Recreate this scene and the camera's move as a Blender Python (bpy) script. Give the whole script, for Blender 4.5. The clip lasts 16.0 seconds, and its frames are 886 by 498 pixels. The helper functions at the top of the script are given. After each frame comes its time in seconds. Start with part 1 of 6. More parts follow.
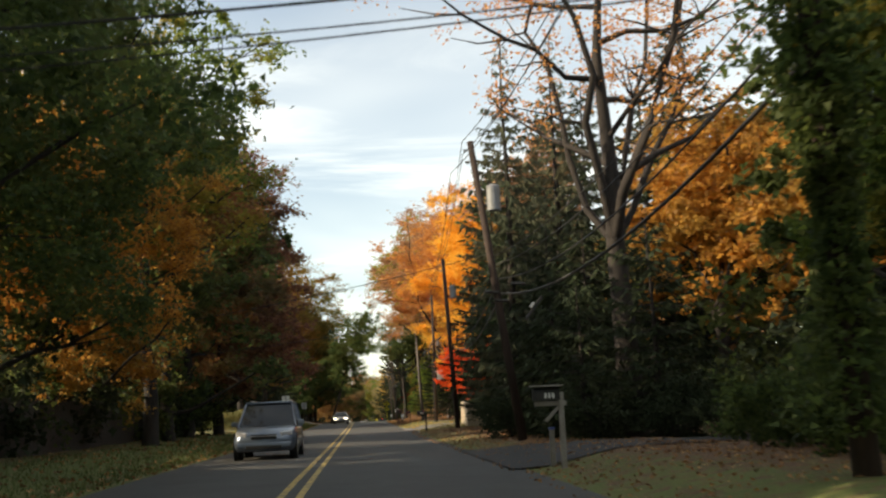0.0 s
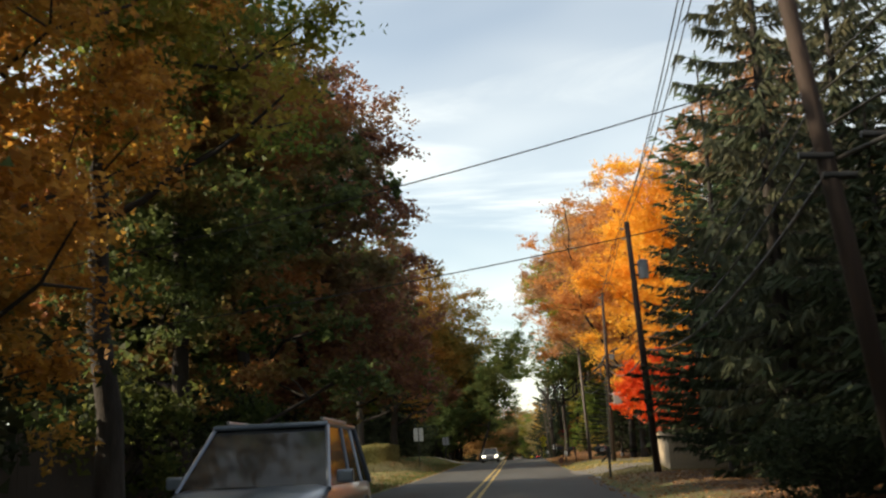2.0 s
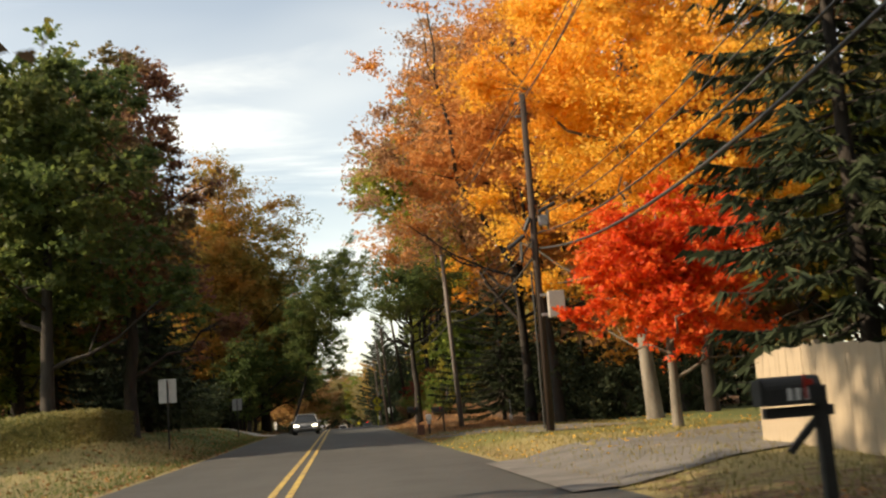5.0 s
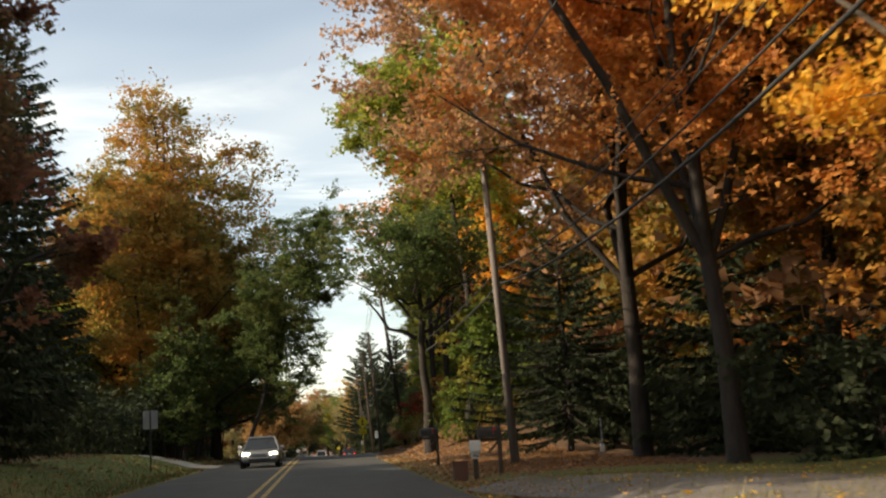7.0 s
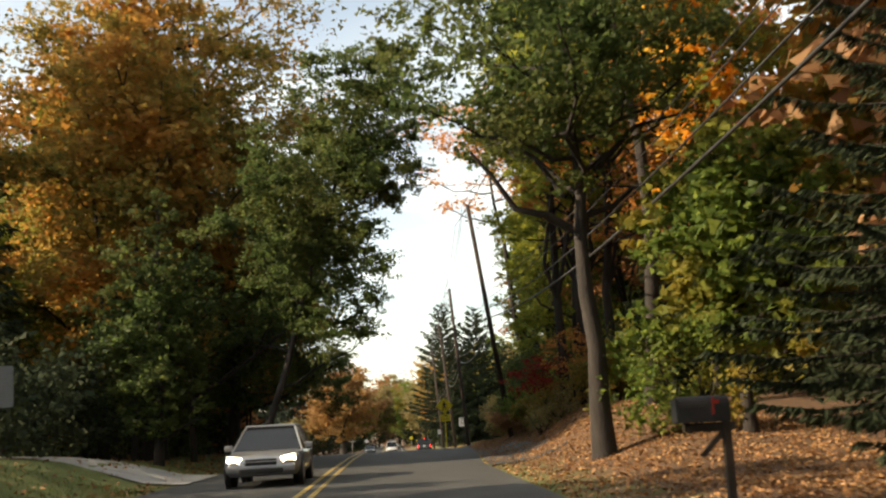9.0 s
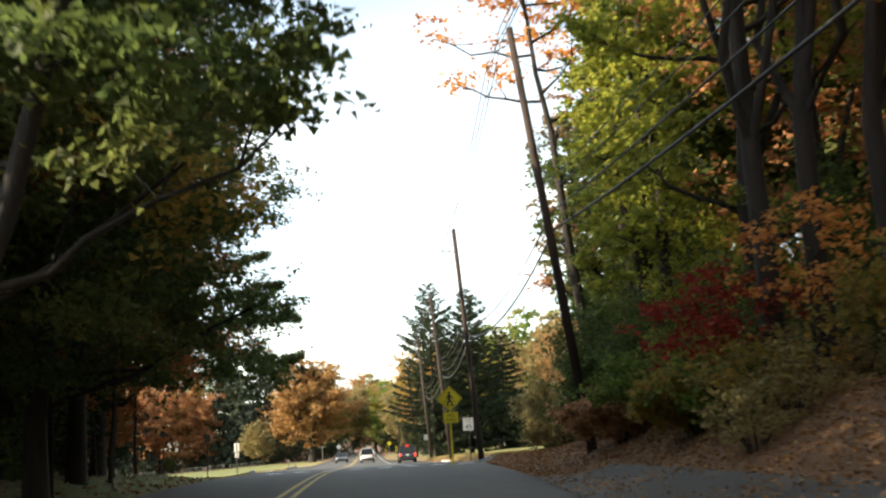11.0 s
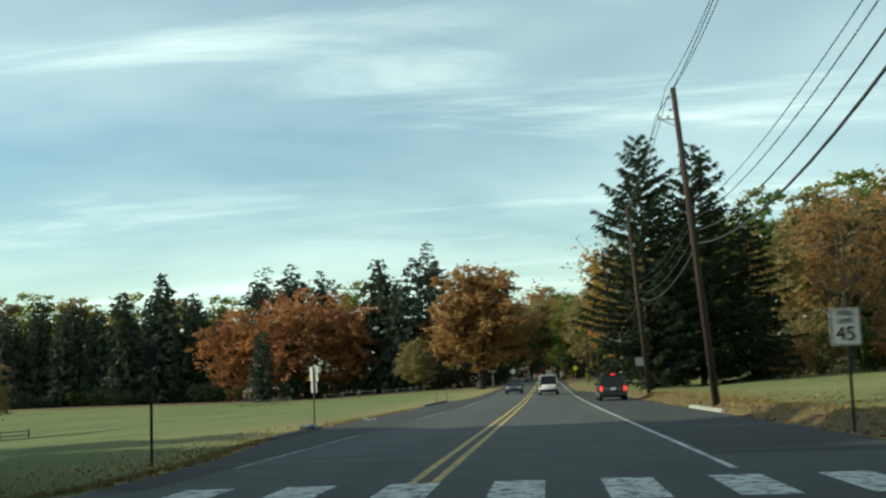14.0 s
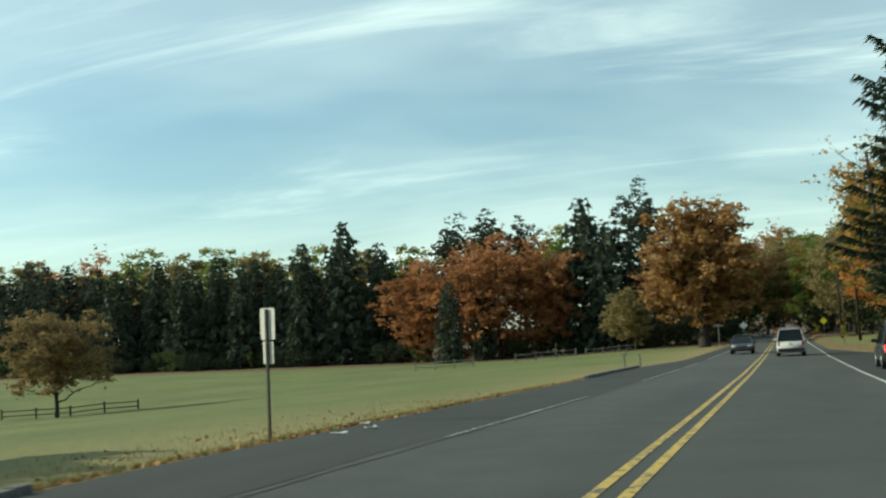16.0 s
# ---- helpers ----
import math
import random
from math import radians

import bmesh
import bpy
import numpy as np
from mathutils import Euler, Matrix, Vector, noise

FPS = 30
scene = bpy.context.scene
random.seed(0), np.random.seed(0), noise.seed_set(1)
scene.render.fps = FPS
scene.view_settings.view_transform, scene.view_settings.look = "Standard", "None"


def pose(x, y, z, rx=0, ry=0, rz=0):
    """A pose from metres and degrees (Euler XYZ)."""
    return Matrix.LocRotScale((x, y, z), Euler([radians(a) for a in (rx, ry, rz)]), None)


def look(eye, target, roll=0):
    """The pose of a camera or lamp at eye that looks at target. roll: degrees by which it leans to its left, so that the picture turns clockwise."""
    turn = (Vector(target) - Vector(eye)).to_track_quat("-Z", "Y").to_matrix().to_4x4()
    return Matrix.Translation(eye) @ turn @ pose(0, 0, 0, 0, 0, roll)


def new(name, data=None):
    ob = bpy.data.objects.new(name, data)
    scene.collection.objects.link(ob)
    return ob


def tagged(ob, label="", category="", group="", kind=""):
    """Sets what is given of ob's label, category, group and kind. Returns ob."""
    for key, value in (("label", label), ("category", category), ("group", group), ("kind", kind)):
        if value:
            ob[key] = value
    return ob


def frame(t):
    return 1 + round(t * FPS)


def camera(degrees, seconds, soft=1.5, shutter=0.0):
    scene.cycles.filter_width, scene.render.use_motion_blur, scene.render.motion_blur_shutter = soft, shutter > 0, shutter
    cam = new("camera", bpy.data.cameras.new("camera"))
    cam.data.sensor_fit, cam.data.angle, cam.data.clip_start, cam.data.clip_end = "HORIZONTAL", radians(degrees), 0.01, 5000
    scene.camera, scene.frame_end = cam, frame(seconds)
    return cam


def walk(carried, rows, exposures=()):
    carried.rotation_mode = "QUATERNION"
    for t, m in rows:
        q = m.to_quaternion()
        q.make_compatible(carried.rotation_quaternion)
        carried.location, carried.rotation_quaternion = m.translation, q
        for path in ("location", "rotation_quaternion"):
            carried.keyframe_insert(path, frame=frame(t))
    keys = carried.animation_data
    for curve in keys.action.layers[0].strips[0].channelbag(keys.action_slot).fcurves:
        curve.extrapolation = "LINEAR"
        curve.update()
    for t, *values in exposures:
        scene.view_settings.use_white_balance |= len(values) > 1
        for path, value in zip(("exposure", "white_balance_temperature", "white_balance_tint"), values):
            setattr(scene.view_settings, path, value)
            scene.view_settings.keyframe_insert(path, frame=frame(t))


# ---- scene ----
cam = camera(43.0, 16.0, soft=2.25, shutter=0.22)
# seconds, eye (x, y, z), Euler angles (rx, ry, rz)
PATH = [
    (0, -0.31, 38.42, 1.25, 98.49, 2.52, -4.13),
    (0.5, -0.25, 43.99, 1.29, 98.78, 0.66, -2.45),
    (1, -0.19, 49.56, 1.34, 99.11, 2.06, -0.66),
    (1.5, -0.17, 55.16, 1.38, 99.48, 3.07, 1.12),
    (2, -0.17, 60.71, 1.41, 100.65, 2.71, 3.62),
    (2.5, -0.22, 66.32, 1.44, 101.45, 3.76, 6.33),
    (3, -0.33, 72.34, 1.46, 101.24, 5.94, 5.69),
    (3.5, -0.45, 78.63, 1.49, 98.96, 6.50, 2.17),
    (4, -0.53, 85.08, 1.51, 98.03, 6.95, -2.01),
    (4.2, -0.52, 87.68, 1.52, 97.83, 6.94, -3.15),
    (6.3, -0.12, 115.10, 1.68, 99.80, 1.18, -6.62),
    (6.5, -0.08, 117.73, 1.70, 99.66, 2.09, -6.34),
    (7, 0.01, 124.29, 1.74, 99.65, 3.19, -6.21),
    (7.5, 0.10, 130.93, 1.78, 99.72, 2.97, -4.95),
    (8, 0.19, 137.69, 1.83, 99.82, 3.40, -4.34),
    (8.5, 0.27, 144.52, 1.88, 99.28, 3.40, -3.19),
    (8.7, 0.29, 147.26, 1.91, 99.26, 3.25, -2.59),
    (10.8, 0.29, 176.18, 2.16, 99.61, 3.65, -4.00),
    (11, 0.29, 178.95, 2.19, 99.41, 3.09, -3.88),
    (11.5, 0.28, 185.88, 2.25, 99.89, 1.95, -3.78),
    (12, 0.26, 192.95, 2.30, 99.62, 2.21, -4.29),
    (12.5, 0.24, 200.13, 2.33, 99.12, 3.83, -4.87),
    (13, 0.24, 207.23, 2.33, 99.44, 3.11, -2.54),
    (13.5, 0.23, 214.32, 2.31, 98.27, 1.70, 1.18),
    (14, 0.20, 221.42, 2.25, 95.97, 2.13, 5.18),
    (14.5, 0.17, 228.44, 2.15, 95.50, 2.50, 9.06),
    (15, 0.13, 235.39, 2.03, 95.32, 2.79, 12.41),
    (15.5, 0.10, 242.37, 1.90, 94.85, 3.01, 14.10),
    (16, 0.09, 249.39, 1.76, 94.33, 2.64, 16.86),
]
walk(cam, [(r[0], pose(*r[1:])) for r in PATH],
     exposures=[(0, 0.66, 7600, 8), (3.0, 0.64, 7450, 8), (4.0, 0.64, 7900, 10), (6.3, 0.66, 8000, 10), (7.5, 0.60, 7400, 9), (8.7, 0.8, 7900, 9), (10.8, 1.55, 7200, 7), (11.2, 1.27, 7200, 7),
                (11.5, 0.76, 7600, 2), (12.0, 0.30, 7100, 6), (12.5, 0.06, 6450, -7), (13.0, -0.1, 6280, -14), (13.5, 0.03, 6300, -14), (14.0, 0.07, 6300, -15), (14.5, 0.04, 6300, -15), (16, 0.04, 6300, -15)])

# ---- sky and sun ----
SUN_AZ, SUN_EL = 265.0, 26.0     # bearing of the sun clockwise from +y, height, degrees
world = bpy.data.worlds.new("sky")
scene.world = world
world.use_nodes = True
wn, wl = world.node_tree.nodes, world.node_tree.links
wn.clear()
w_out = wn.new("ShaderNodeOutputWorld")
w_bg = wn.new("ShaderNodeBackground")
w_sky = wn.new("ShaderNodeTexSky")
w_sky.sky_type, w_sky.sun_disc = "NISHITA", False
w_sky.sun_elevation, w_sky.sun_rotation = radians(SUN_EL), radians(SUN_AZ)
w_sky.air_density, w_sky.dust_density, w_sky.ozone_density = 1.0, 0.6, 2.2
w_bg.inputs["Strength"].default_value = 0.125
# thin high cloud: a veil and wind-drawn streaks on a flat layer far overhead
w_tc = wn.new("ShaderNodeTexCoord")
w_sep = wn.new("ShaderNodeSeparateXYZ")
wl.new(w_tc.outputs["Generated"], w_sep.inputs["Vector"])
w_up = wn.new("ShaderNodeMath")
w_up.operation = "MAXIMUM"
w_up.inputs[1].default_value = 0.0
wl.new(w_sep.outputs["Z"], w_up.inputs[0])
w_add = wn.new("ShaderNodeMath")
w_add.operation = "ADD"
w_add.inputs[1].default_value = 0.12
wl.new(w_up.outputs["Value"], w_add.inputs[0])
w_flat = wn.new("ShaderNodeCombineXYZ")
for axis in "XY":
    w_div = wn.new("ShaderNodeMath")
    w_div.operation = "DIVIDE"
    wl.new(w_sep.outputs[axis], w_div.inputs[0])
    wl.new(w_add.outputs["Value"], w_div.inputs[1])
    wl.new(w_div.outputs["Value"], w_flat.inputs[axis])


def sky_noise(turn, stretch, scale, detail, rough, twist, lo, hi, most):
    """Cloud cover from 0 to most over the flat layer."""
    mp = wn.new("ShaderNodeMapping")
    mp.inputs["Rotation"].default_value = (0.0, 0.0, radians(turn))
    mp.inputs["Scale"].default_value = stretch
    nz = wn.new("ShaderNodeTexNoise")
    nz.inputs["Scale"].default_value, nz.inputs["Detail"].default_value = scale, detail
    nz.inputs["Roughness"].default_value, nz.inputs["Distortion"].default_value = rough, twist
    mr = wn.new("ShaderNodeMapRange")
    mr.interpolation_type = "SMOOTHSTEP"
    for key, val in (("From Min", lo), ("From Max", hi), ("To Min", 0.0), ("To Max", most)):
        mr.inputs[key].default_value = val
    wl.new(w_flat.outputs["Vector"], mp.inputs["Vector"])
    wl.new(mp.outputs["Vector"], nz.inputs["Vector"])
    wl.new(nz.outputs["Fac"], mr.inputs["Value"])
    return mr.outputs["Result"]


w_veil = sky_noise(15, (0.5, 0.7, 1), 0.8, 4, 0.5, 0.3, 0.32, 0.68, 0.34)
w_wisp = sky_noise(58, (0.4, 1.5, 1), 1.3, 8, 0.6, 0.8, 0.50, 0.78, 0.4)
w_sum = wn.new("ShaderNodeMath")
w_sum.operation, w_sum.use_clamp = "ADD", True
w_thin = wn.new("ShaderNodeMath")
w_thin.operation = "ADD"
w_thin.inputs[1].default_value = 0.06
wl.new(w_veil, w_thin.inputs[0])
wl.new(w_thin.outputs["Value"], w_sum.inputs[0])
wl.new(w_wisp, w_sum.inputs[1])
w_mix = wn.new("ShaderNodeMix")
w_mix.data_type = "RGBA"
w_mix.inputs["B"].default_value = (10.4, 10.8, 10.6, 1)
wl.new(w_sum.outputs["Value"], w_mix.inputs["Factor"])
wl.new(w_sky.outputs["Color"], w_mix.inputs["A"])
wl.new(w_mix.outputs["Result"], w_bg.inputs["Color"])
wl.new(w_bg.outputs["Background"], w_out.inputs["Surface"])

sun = new("sun", bpy.data.lights.new("sun", "SUN"))
sun.data.energy, sun.data.angle, sun.data.color = 5.0, radians(0.6), (1.0, 0.86, 0.68)
_az, _el = radians(SUN_AZ), radians(SUN_EL)
TO_SUN = Vector((math.sin(_az) * math.cos(_el), math.cos(_az) * math.cos(_el), math.sin(_el)))
sun.matrix_world = look(TO_SUN * 300, (0, 0, 0))


# ---- materials ----
def material(name):
    m = bpy.data.materials.new(name)
    m.use_nodes = True
    return m, m.node_tree.nodes, m.node_tree.links, m.node_tree.nodes["Principled BSDF"]


def ramp_node(nodes, stops):
    r = nodes.new("ShaderNodeValToRGB")
    while len(r.color_ramp.elements) < len(stops):
        r.color_ramp.elements.new(0.5)
    for e, (p, c) in zip(r.color_ramp.elements, stops):
        e.position, e.color = p, (*c, 1)
    return r


def noise_node(nodes, links, scale, detail=4.0, coord="Object", rough=0.55, stretch=None):
    tc = nodes.new("ShaderNodeTexCoord")
    n = nodes.new("ShaderNodeTexNoise")
    n.inputs["Scale"].default_value, n.inputs["Detail"].default_value, n.inputs["Roughness"].default_value = scale, detail, rough
    src = tc.outputs[coord]
    if stretch:
        mp = nodes.new("ShaderNodeMapping")
        mp.inputs["Scale"].default_value = stretch
        links.new(src, mp.inputs["Vector"])
        src = mp.outputs["Vector"]
    links.new(src, n.inputs["Vector"])
    return n


def mix_node(nodes, links, fac, a, b, blend="MIX"):
    m = nodes.new("ShaderNodeMix")
    m.data_type, m.blend_type = "RGBA", blend
    for key, v in (("Factor", fac), ("A", a), ("B", b)):
        if isinstance(v, (float, int)):
            m.inputs[key].default_value = v
        elif isinstance(v, tuple):
            m.inputs[key].default_value = (*v, 1)
        else:
            links.new(v, m.inputs[key])
    return m.outputs["Result"]


def bump(nodes, links, bsdf, height, strength, dist):
    b = nodes.new("ShaderNodeBump")
    b.inputs["Strength"].default_value, b.inputs["Distance"].default_value = strength, dist
    links.new(height, b.inputs["Height"])
    links.new(b.outputs["Normal"], bsdf.inputs["Normal"])


def surface(name, dark, light, scale=6.0, rough=0.7, metal=0.0, fine=60.0, relief=0.3, depth=0.01, stretch=None, spread=(0.3, 0.7)):
    """A surface of two tones at two scales with fine relief."""
    m, n, l, b = material(name)
    big = noise_node(n, l, scale, 5, stretch=stretch)
    small = noise_node(n, l, fine, 3, stretch=stretch)
    r = ramp_node(n, [(spread[0], dark), (spread[1], light)])
    l.new(big.outputs["Fac"], r.inputs["Fac"])
    r2 = ramp_node(n, [(0.3, (0.72, 0.72, 0.72)), (0.7, (1.0, 1.0, 1.0))])
    l.new(small.outputs["Fac"], r2.inputs["Fac"])
    l.new(mix_node(n, l, 1.0, r.outputs["Color"], r2.outputs["Color"], "MULTIPLY"), b.inputs["Base Color"])
    b.inputs["Roughness"].default_value, b.inputs["Metallic"].default_value = rough, metal
    if relief:
        bump(n, l, b, small.outputs["Fac"], relief, depth)
    return m


def leaf_material(name, tones, patch, patch_amount=0.5, through_light=0.52, patch_scale=0.28, gloss=0.22):
    """Leaves: tones vary leaf by leaf, patches of a second tone run through the crown, and light comes through."""
    m, n, l, b = material(name)
    geo = n.new("ShaderNodeNewGeometry")
    r = ramp_node(n, [(i / max(1, len(tones) - 1), c) for i, c in enumerate(tones)])
    l.new(geo.outputs["Random Per Island"], r.inputs["Fac"])
    nz = noise_node(n, l, patch_scale, 2)
    pr = ramp_node(n, [(0.45, (0, 0, 0)), (0.62, (patch_amount,) * 3)])
    l.new(nz.outputs["Fac"], pr.inputs["Fac"])
    col = mix_node(n, l, pr.outputs["Color"], r.outputs["Color"], patch)
    l.new(col, b.inputs["Base Color"])
    b.inputs["Roughness"].default_value = 0.55
    b.inputs["Specular IOR Level"].default_value = gloss
    tr = n.new("ShaderNodeBsdfTranslucent")
    l.new(col, tr.inputs["Color"])
    mx = n.new("ShaderNodeMixShader")
    mx.inputs["Fac"].default_value = through_light
    l.new(b.outputs["BSDF"], mx.inputs[1])
    l.new(tr.outputs["BSDF"], mx.inputs[2])
    l.new(mx.outputs["Shader"], n["Material Output"].inputs["Surface"])
    return m


LEAF = {
    "dark_green": leaf_material("dark_green_leaves", [(0.050, 0.080, 0.031), (0.083, 0.121, 0.040), (0.120, 0.165, 0.046)], (0.180, 0.148, 0.044), 0.35, 0.62),
    "green": leaf_material("green_leaves", [(0.065, 0.107, 0.031), (0.140, 0.208, 0.048), (0.224, 0.275, 0.056)], (0.510, 0.292, 0.056), 0.5, 0.62),
    "olive": leaf_material("olive_gold_leaves", [(0.141, 0.156, 0.041), (0.257, 0.213, 0.055), (0.414, 0.257, 0.062)], (0.529, 0.228, 0.055), 0.7, 0.62),
    "orange": leaf_material("orange_leaves", [(0.44, 0.17, 0.045), (0.62, 0.27, 0.075), (0.74, 0.38, 0.12)], (0.50, 0.22, 0.09), 0.5, 0.62),
    "brown": leaf_material("brown_orange_leaves", [(0.26, 0.135, 0.075), (0.42, 0.235, 0.125), (0.56, 0.345, 0.185)], (0.34, 0.20, 0.12), 0.6, 0.6),
    "tan": leaf_material("tan_oak_leaves", [(0.248, 0.142, 0.061), (0.401, 0.240, 0.099), (0.520, 0.333, 0.146)], (0.299, 0.155, 0.061), 0.5, 0.55),
    "rust": leaf_material("green_and_rust_leaves", [(0.061, 0.083, 0.038), (0.098, 0.136, 0.049), (0.143, 0.188, 0.061)], (0.398, 0.136, 0.053), 0.85, 0.5, 0.22),
    "amber": leaf_material("amber_leaves", [(0.302, 0.144, 0.044), (0.532, 0.260, 0.057), (0.676, 0.360, 0.073)], (0.245, 0.201, 0.057), 0.5, 0.62),
    "flame": leaf_material("rust_red_leaves", [(0.30, 0.10, 0.04), (0.44, 0.16, 0.055), (0.55, 0.24, 0.08)], (0.20, 0.15, 0.06), 0.5, 0.55),
    "red_brown": leaf_material("red_brown_leaves", [(0.29, 0.13, 0.06), (0.41, 0.19, 0.085), (0.51, 0.27, 0.12)], (0.32, 0.17, 0.08), 0.5, 0.55),
    "dull": leaf_material("dull_olive_brown_leaves", [(0.17, 0.16, 0.066), (0.26, 0.225, 0.10), (0.37, 0.295, 0.14)], (0.33, 0.225, 0.11), 0.5, 0.55),
    "russet": leaf_material("thin_russet_leaves", [(0.16, 0.115, 0.055), (0.25, 0.175, 0.08), (0.36, 0.25, 0.12)], (0.20, 0.16, 0.07), 0.5, 0.55),
    "gold": leaf_material("golden_leaves", [(0.72, 0.36, 0.05), (0.85, 0.50, 0.07), (0.90, 0.60, 0.13)], (0.80, 0.33, 0.05), 0.5, 0.6),
    "yellow": leaf_material("yellow_green_leaves", [(0.15, 0.20, 0.035), (0.28, 0.31, 0.05), (0.45, 0.42, 0.07)], (0.19, 0.22, 0.05), 0.6, 0.62),
    "red": leaf_material("red_leaves", [(0.55, 0.05, 0.02), (0.75, 0.10, 0.03), (0.80, 0.19, 0.04)], (0.70, 0.24, 0.03), 0.4),
    "maroon": leaf_material("maroon_leaves", [(0.152, 0.073, 0.060), (0.245, 0.110, 0.073), (0.346, 0.178, 0.086)], (0.152, 0.164, 0.073), 0.7, 0.62),
    "crimson": leaf_material("crimson_leaves", [(0.178, 0.0162, 0.0162), (0.275, 0.0324, 0.0243), (0.34, 0.0648, 0.0324)], (0.162, 0.0405, 0.0243), 0.4),
    # Lighter and more even than dark_needles: distance haze is put into the colour.
    "hazed_needle": leaf_material("hazed_spruce_needles", [(0.043, 0.056, 0.041), (0.057, 0.073, 0.050), (0.075, 0.096, 0.061)], (0.061, 0.067, 0.048), 0.5, 0.2, gloss=0.08),
    "privet": leaf_material("thin_hedge_leaves", [(0.11, 0.12, 0.045), (0.19, 0.19, 0.075), (0.28, 0.26, 0.11)], (0.22, 0.16, 0.07), 0.4),
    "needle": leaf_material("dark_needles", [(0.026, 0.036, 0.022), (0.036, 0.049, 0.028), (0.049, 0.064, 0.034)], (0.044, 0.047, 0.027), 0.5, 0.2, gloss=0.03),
    "grey_needle": leaf_material("grey_green_spruce_needles", [(0.045, 0.058, 0.040), (0.070, 0.085, 0.055), (0.105, 0.12, 0.072)], (0.14, 0.12, 0.068), 0.5, 0.25, gloss=0.1),
    "pine": leaf_material("pine_needles", [(0.036, 0.072, 0.036), (0.072, 0.120, 0.054), (0.108, 0.168, 0.072)], (0.120, 0.132, 0.048), 0.4, 0.2),
    "litter": leaf_material("fallen_leaves", [(0.109, 0.054, 0.030), (0.246, 0.118, 0.049), (0.404, 0.207, 0.089), (0.464, 0.285, 0.128)], (0.168, 0.089, 0.040), 0.5, 0.1),
    "blades": leaf_material("grass_blades", [(0.13, 0.14, 0.045), (0.20, 0.18, 0.065), (0.29, 0.24, 0.10)], (0.26, 0.19, 0.08), 0.5, 0.25),
}
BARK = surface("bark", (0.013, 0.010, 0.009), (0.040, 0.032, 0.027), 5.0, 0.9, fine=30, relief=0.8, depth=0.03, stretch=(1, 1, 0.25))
PALE_BARK = surface("pale_bark", (0.10, 0.088, 0.072), (0.24, 0.215, 0.18), 2.5, 0.9, fine=25, relief=0.6, depth=0.02, stretch=(1, 1, 0.3))
POLE_WOOD = surface("pole_wood", (0.022, 0.013, 0.0095), (0.052, 0.030, 0.022), 2.0, 0.85, fine=40, relief=0.5, depth=0.01, stretch=(3, 3, 0.15))
GREY_POLE = surface("weathered_pole_wood", (0.11, 0.096, 0.09), (0.23, 0.205, 0.195), 2.0, 0.85, fine=40, relief=0.5, depth=0.01, stretch=(3, 3, 0.15))
FENCE_WOOD = surface("fence_wood", (0.30, 0.24, 0.17), (0.46, 0.38, 0.28), 1.5, 0.85, fine=30, relief=0.3, stretch=(3, 3, 0.2))
DARK_WOOD = surface("dark_fence_wood", (0.035, 0.026, 0.02), (0.085, 0.065, 0.05), 1.5, 0.9, fine=30, relief=0.3, stretch=(3, 3, 0.2))
GREY_WOOD = surface("grey_wood", (0.20, 0.18, 0.16), (0.34, 0.32, 0.29), 2, 0.85, fine=30, relief=0.3)
STEEL = surface("galvanised_steel", (0.38, 0.40, 0.42), (0.55, 0.57, 0.58), 4, 0.45, 0.6, fine=80, relief=0.05)
GREY_PAINT = surface("grey_enamel", (0.22, 0.235, 0.25), (0.31, 0.325, 0.34), 2, 0.45, 0.0, fine=60, relief=0.05)
PALE_PAINT = surface("pale_grey_enamel", (0.36, 0.33, 0.31), (0.46, 0.43, 0.40), 2, 0.5, 0.0, fine=60, relief=0.05)
DARK_METAL = surface("dark_painted_metal", (0.018, 0.02, 0.02), (0.045, 0.045, 0.045), 3, 0.6, 0.2, fine=60, relief=0.1)
CABLE = surface("black_cable", (0.015, 0.015, 0.016), (0.035, 0.035, 0.035), 3, 0.6, fine=40, relief=0.0)
SIGN_WHITE = surface("white_sign_sheet", (0.70, 0.70, 0.69), (0.80, 0.80, 0.79), 3, 0.4, fine=50, relief=0.03)
SIGN_BACK = surface("bare_aluminium", (0.50, 0.51, 0.52), (0.66, 0.67, 0.68), 3, 0.38, 0.45, fine=50, relief=0.03)
SIGN_YELLOW = surface("yellow_sign_sheet", (0.62, 0.52, 0.02), (0.70, 0.60, 0.03), 3, 0.45, fine=50, relief=0.03)
SIGN_BLACK = surface("black_sign_print", (0.01, 0.01, 0.01), (0.02, 0.02, 0.02), 3, 0.6, fine=50, relief=0.0)
DARK_KERB = surface("dark_granite_kerb", (0.09, 0.085, 0.08), (0.21, 0.20, 0.19), 2, 0.85, fine=40, relief=0.3)
KERB = surface("concrete_kerb", (0.30, 0.29, 0.27), (0.46, 0.45, 0.42), 2, 0.85, fine=40, relief=0.3)
WHITE_PLASTIC = surface("white_plastic", (0.66, 0.66, 0.64), (0.78, 0.78, 0.76), 3, 0.45, fine=40, relief=0.05)
RUBBER = surface("tyre_rubber", (0.012, 0.012, 0.012), (0.03, 0.03, 0.03), 8, 0.85, fine=60, relief=0.2)
BLACK_TRIM = surface("black_trim", (0.012, 0.012, 0.013), (0.03, 0.03, 0.03), 4, 0.5, fine=60, relief=0.05)
ALLOY = surface("wheel_alloy", (0.40, 0.41, 0.42), (0.55, 0.56, 0.57), 4, 0.35, 0.8, fine=60, relief=0.0)


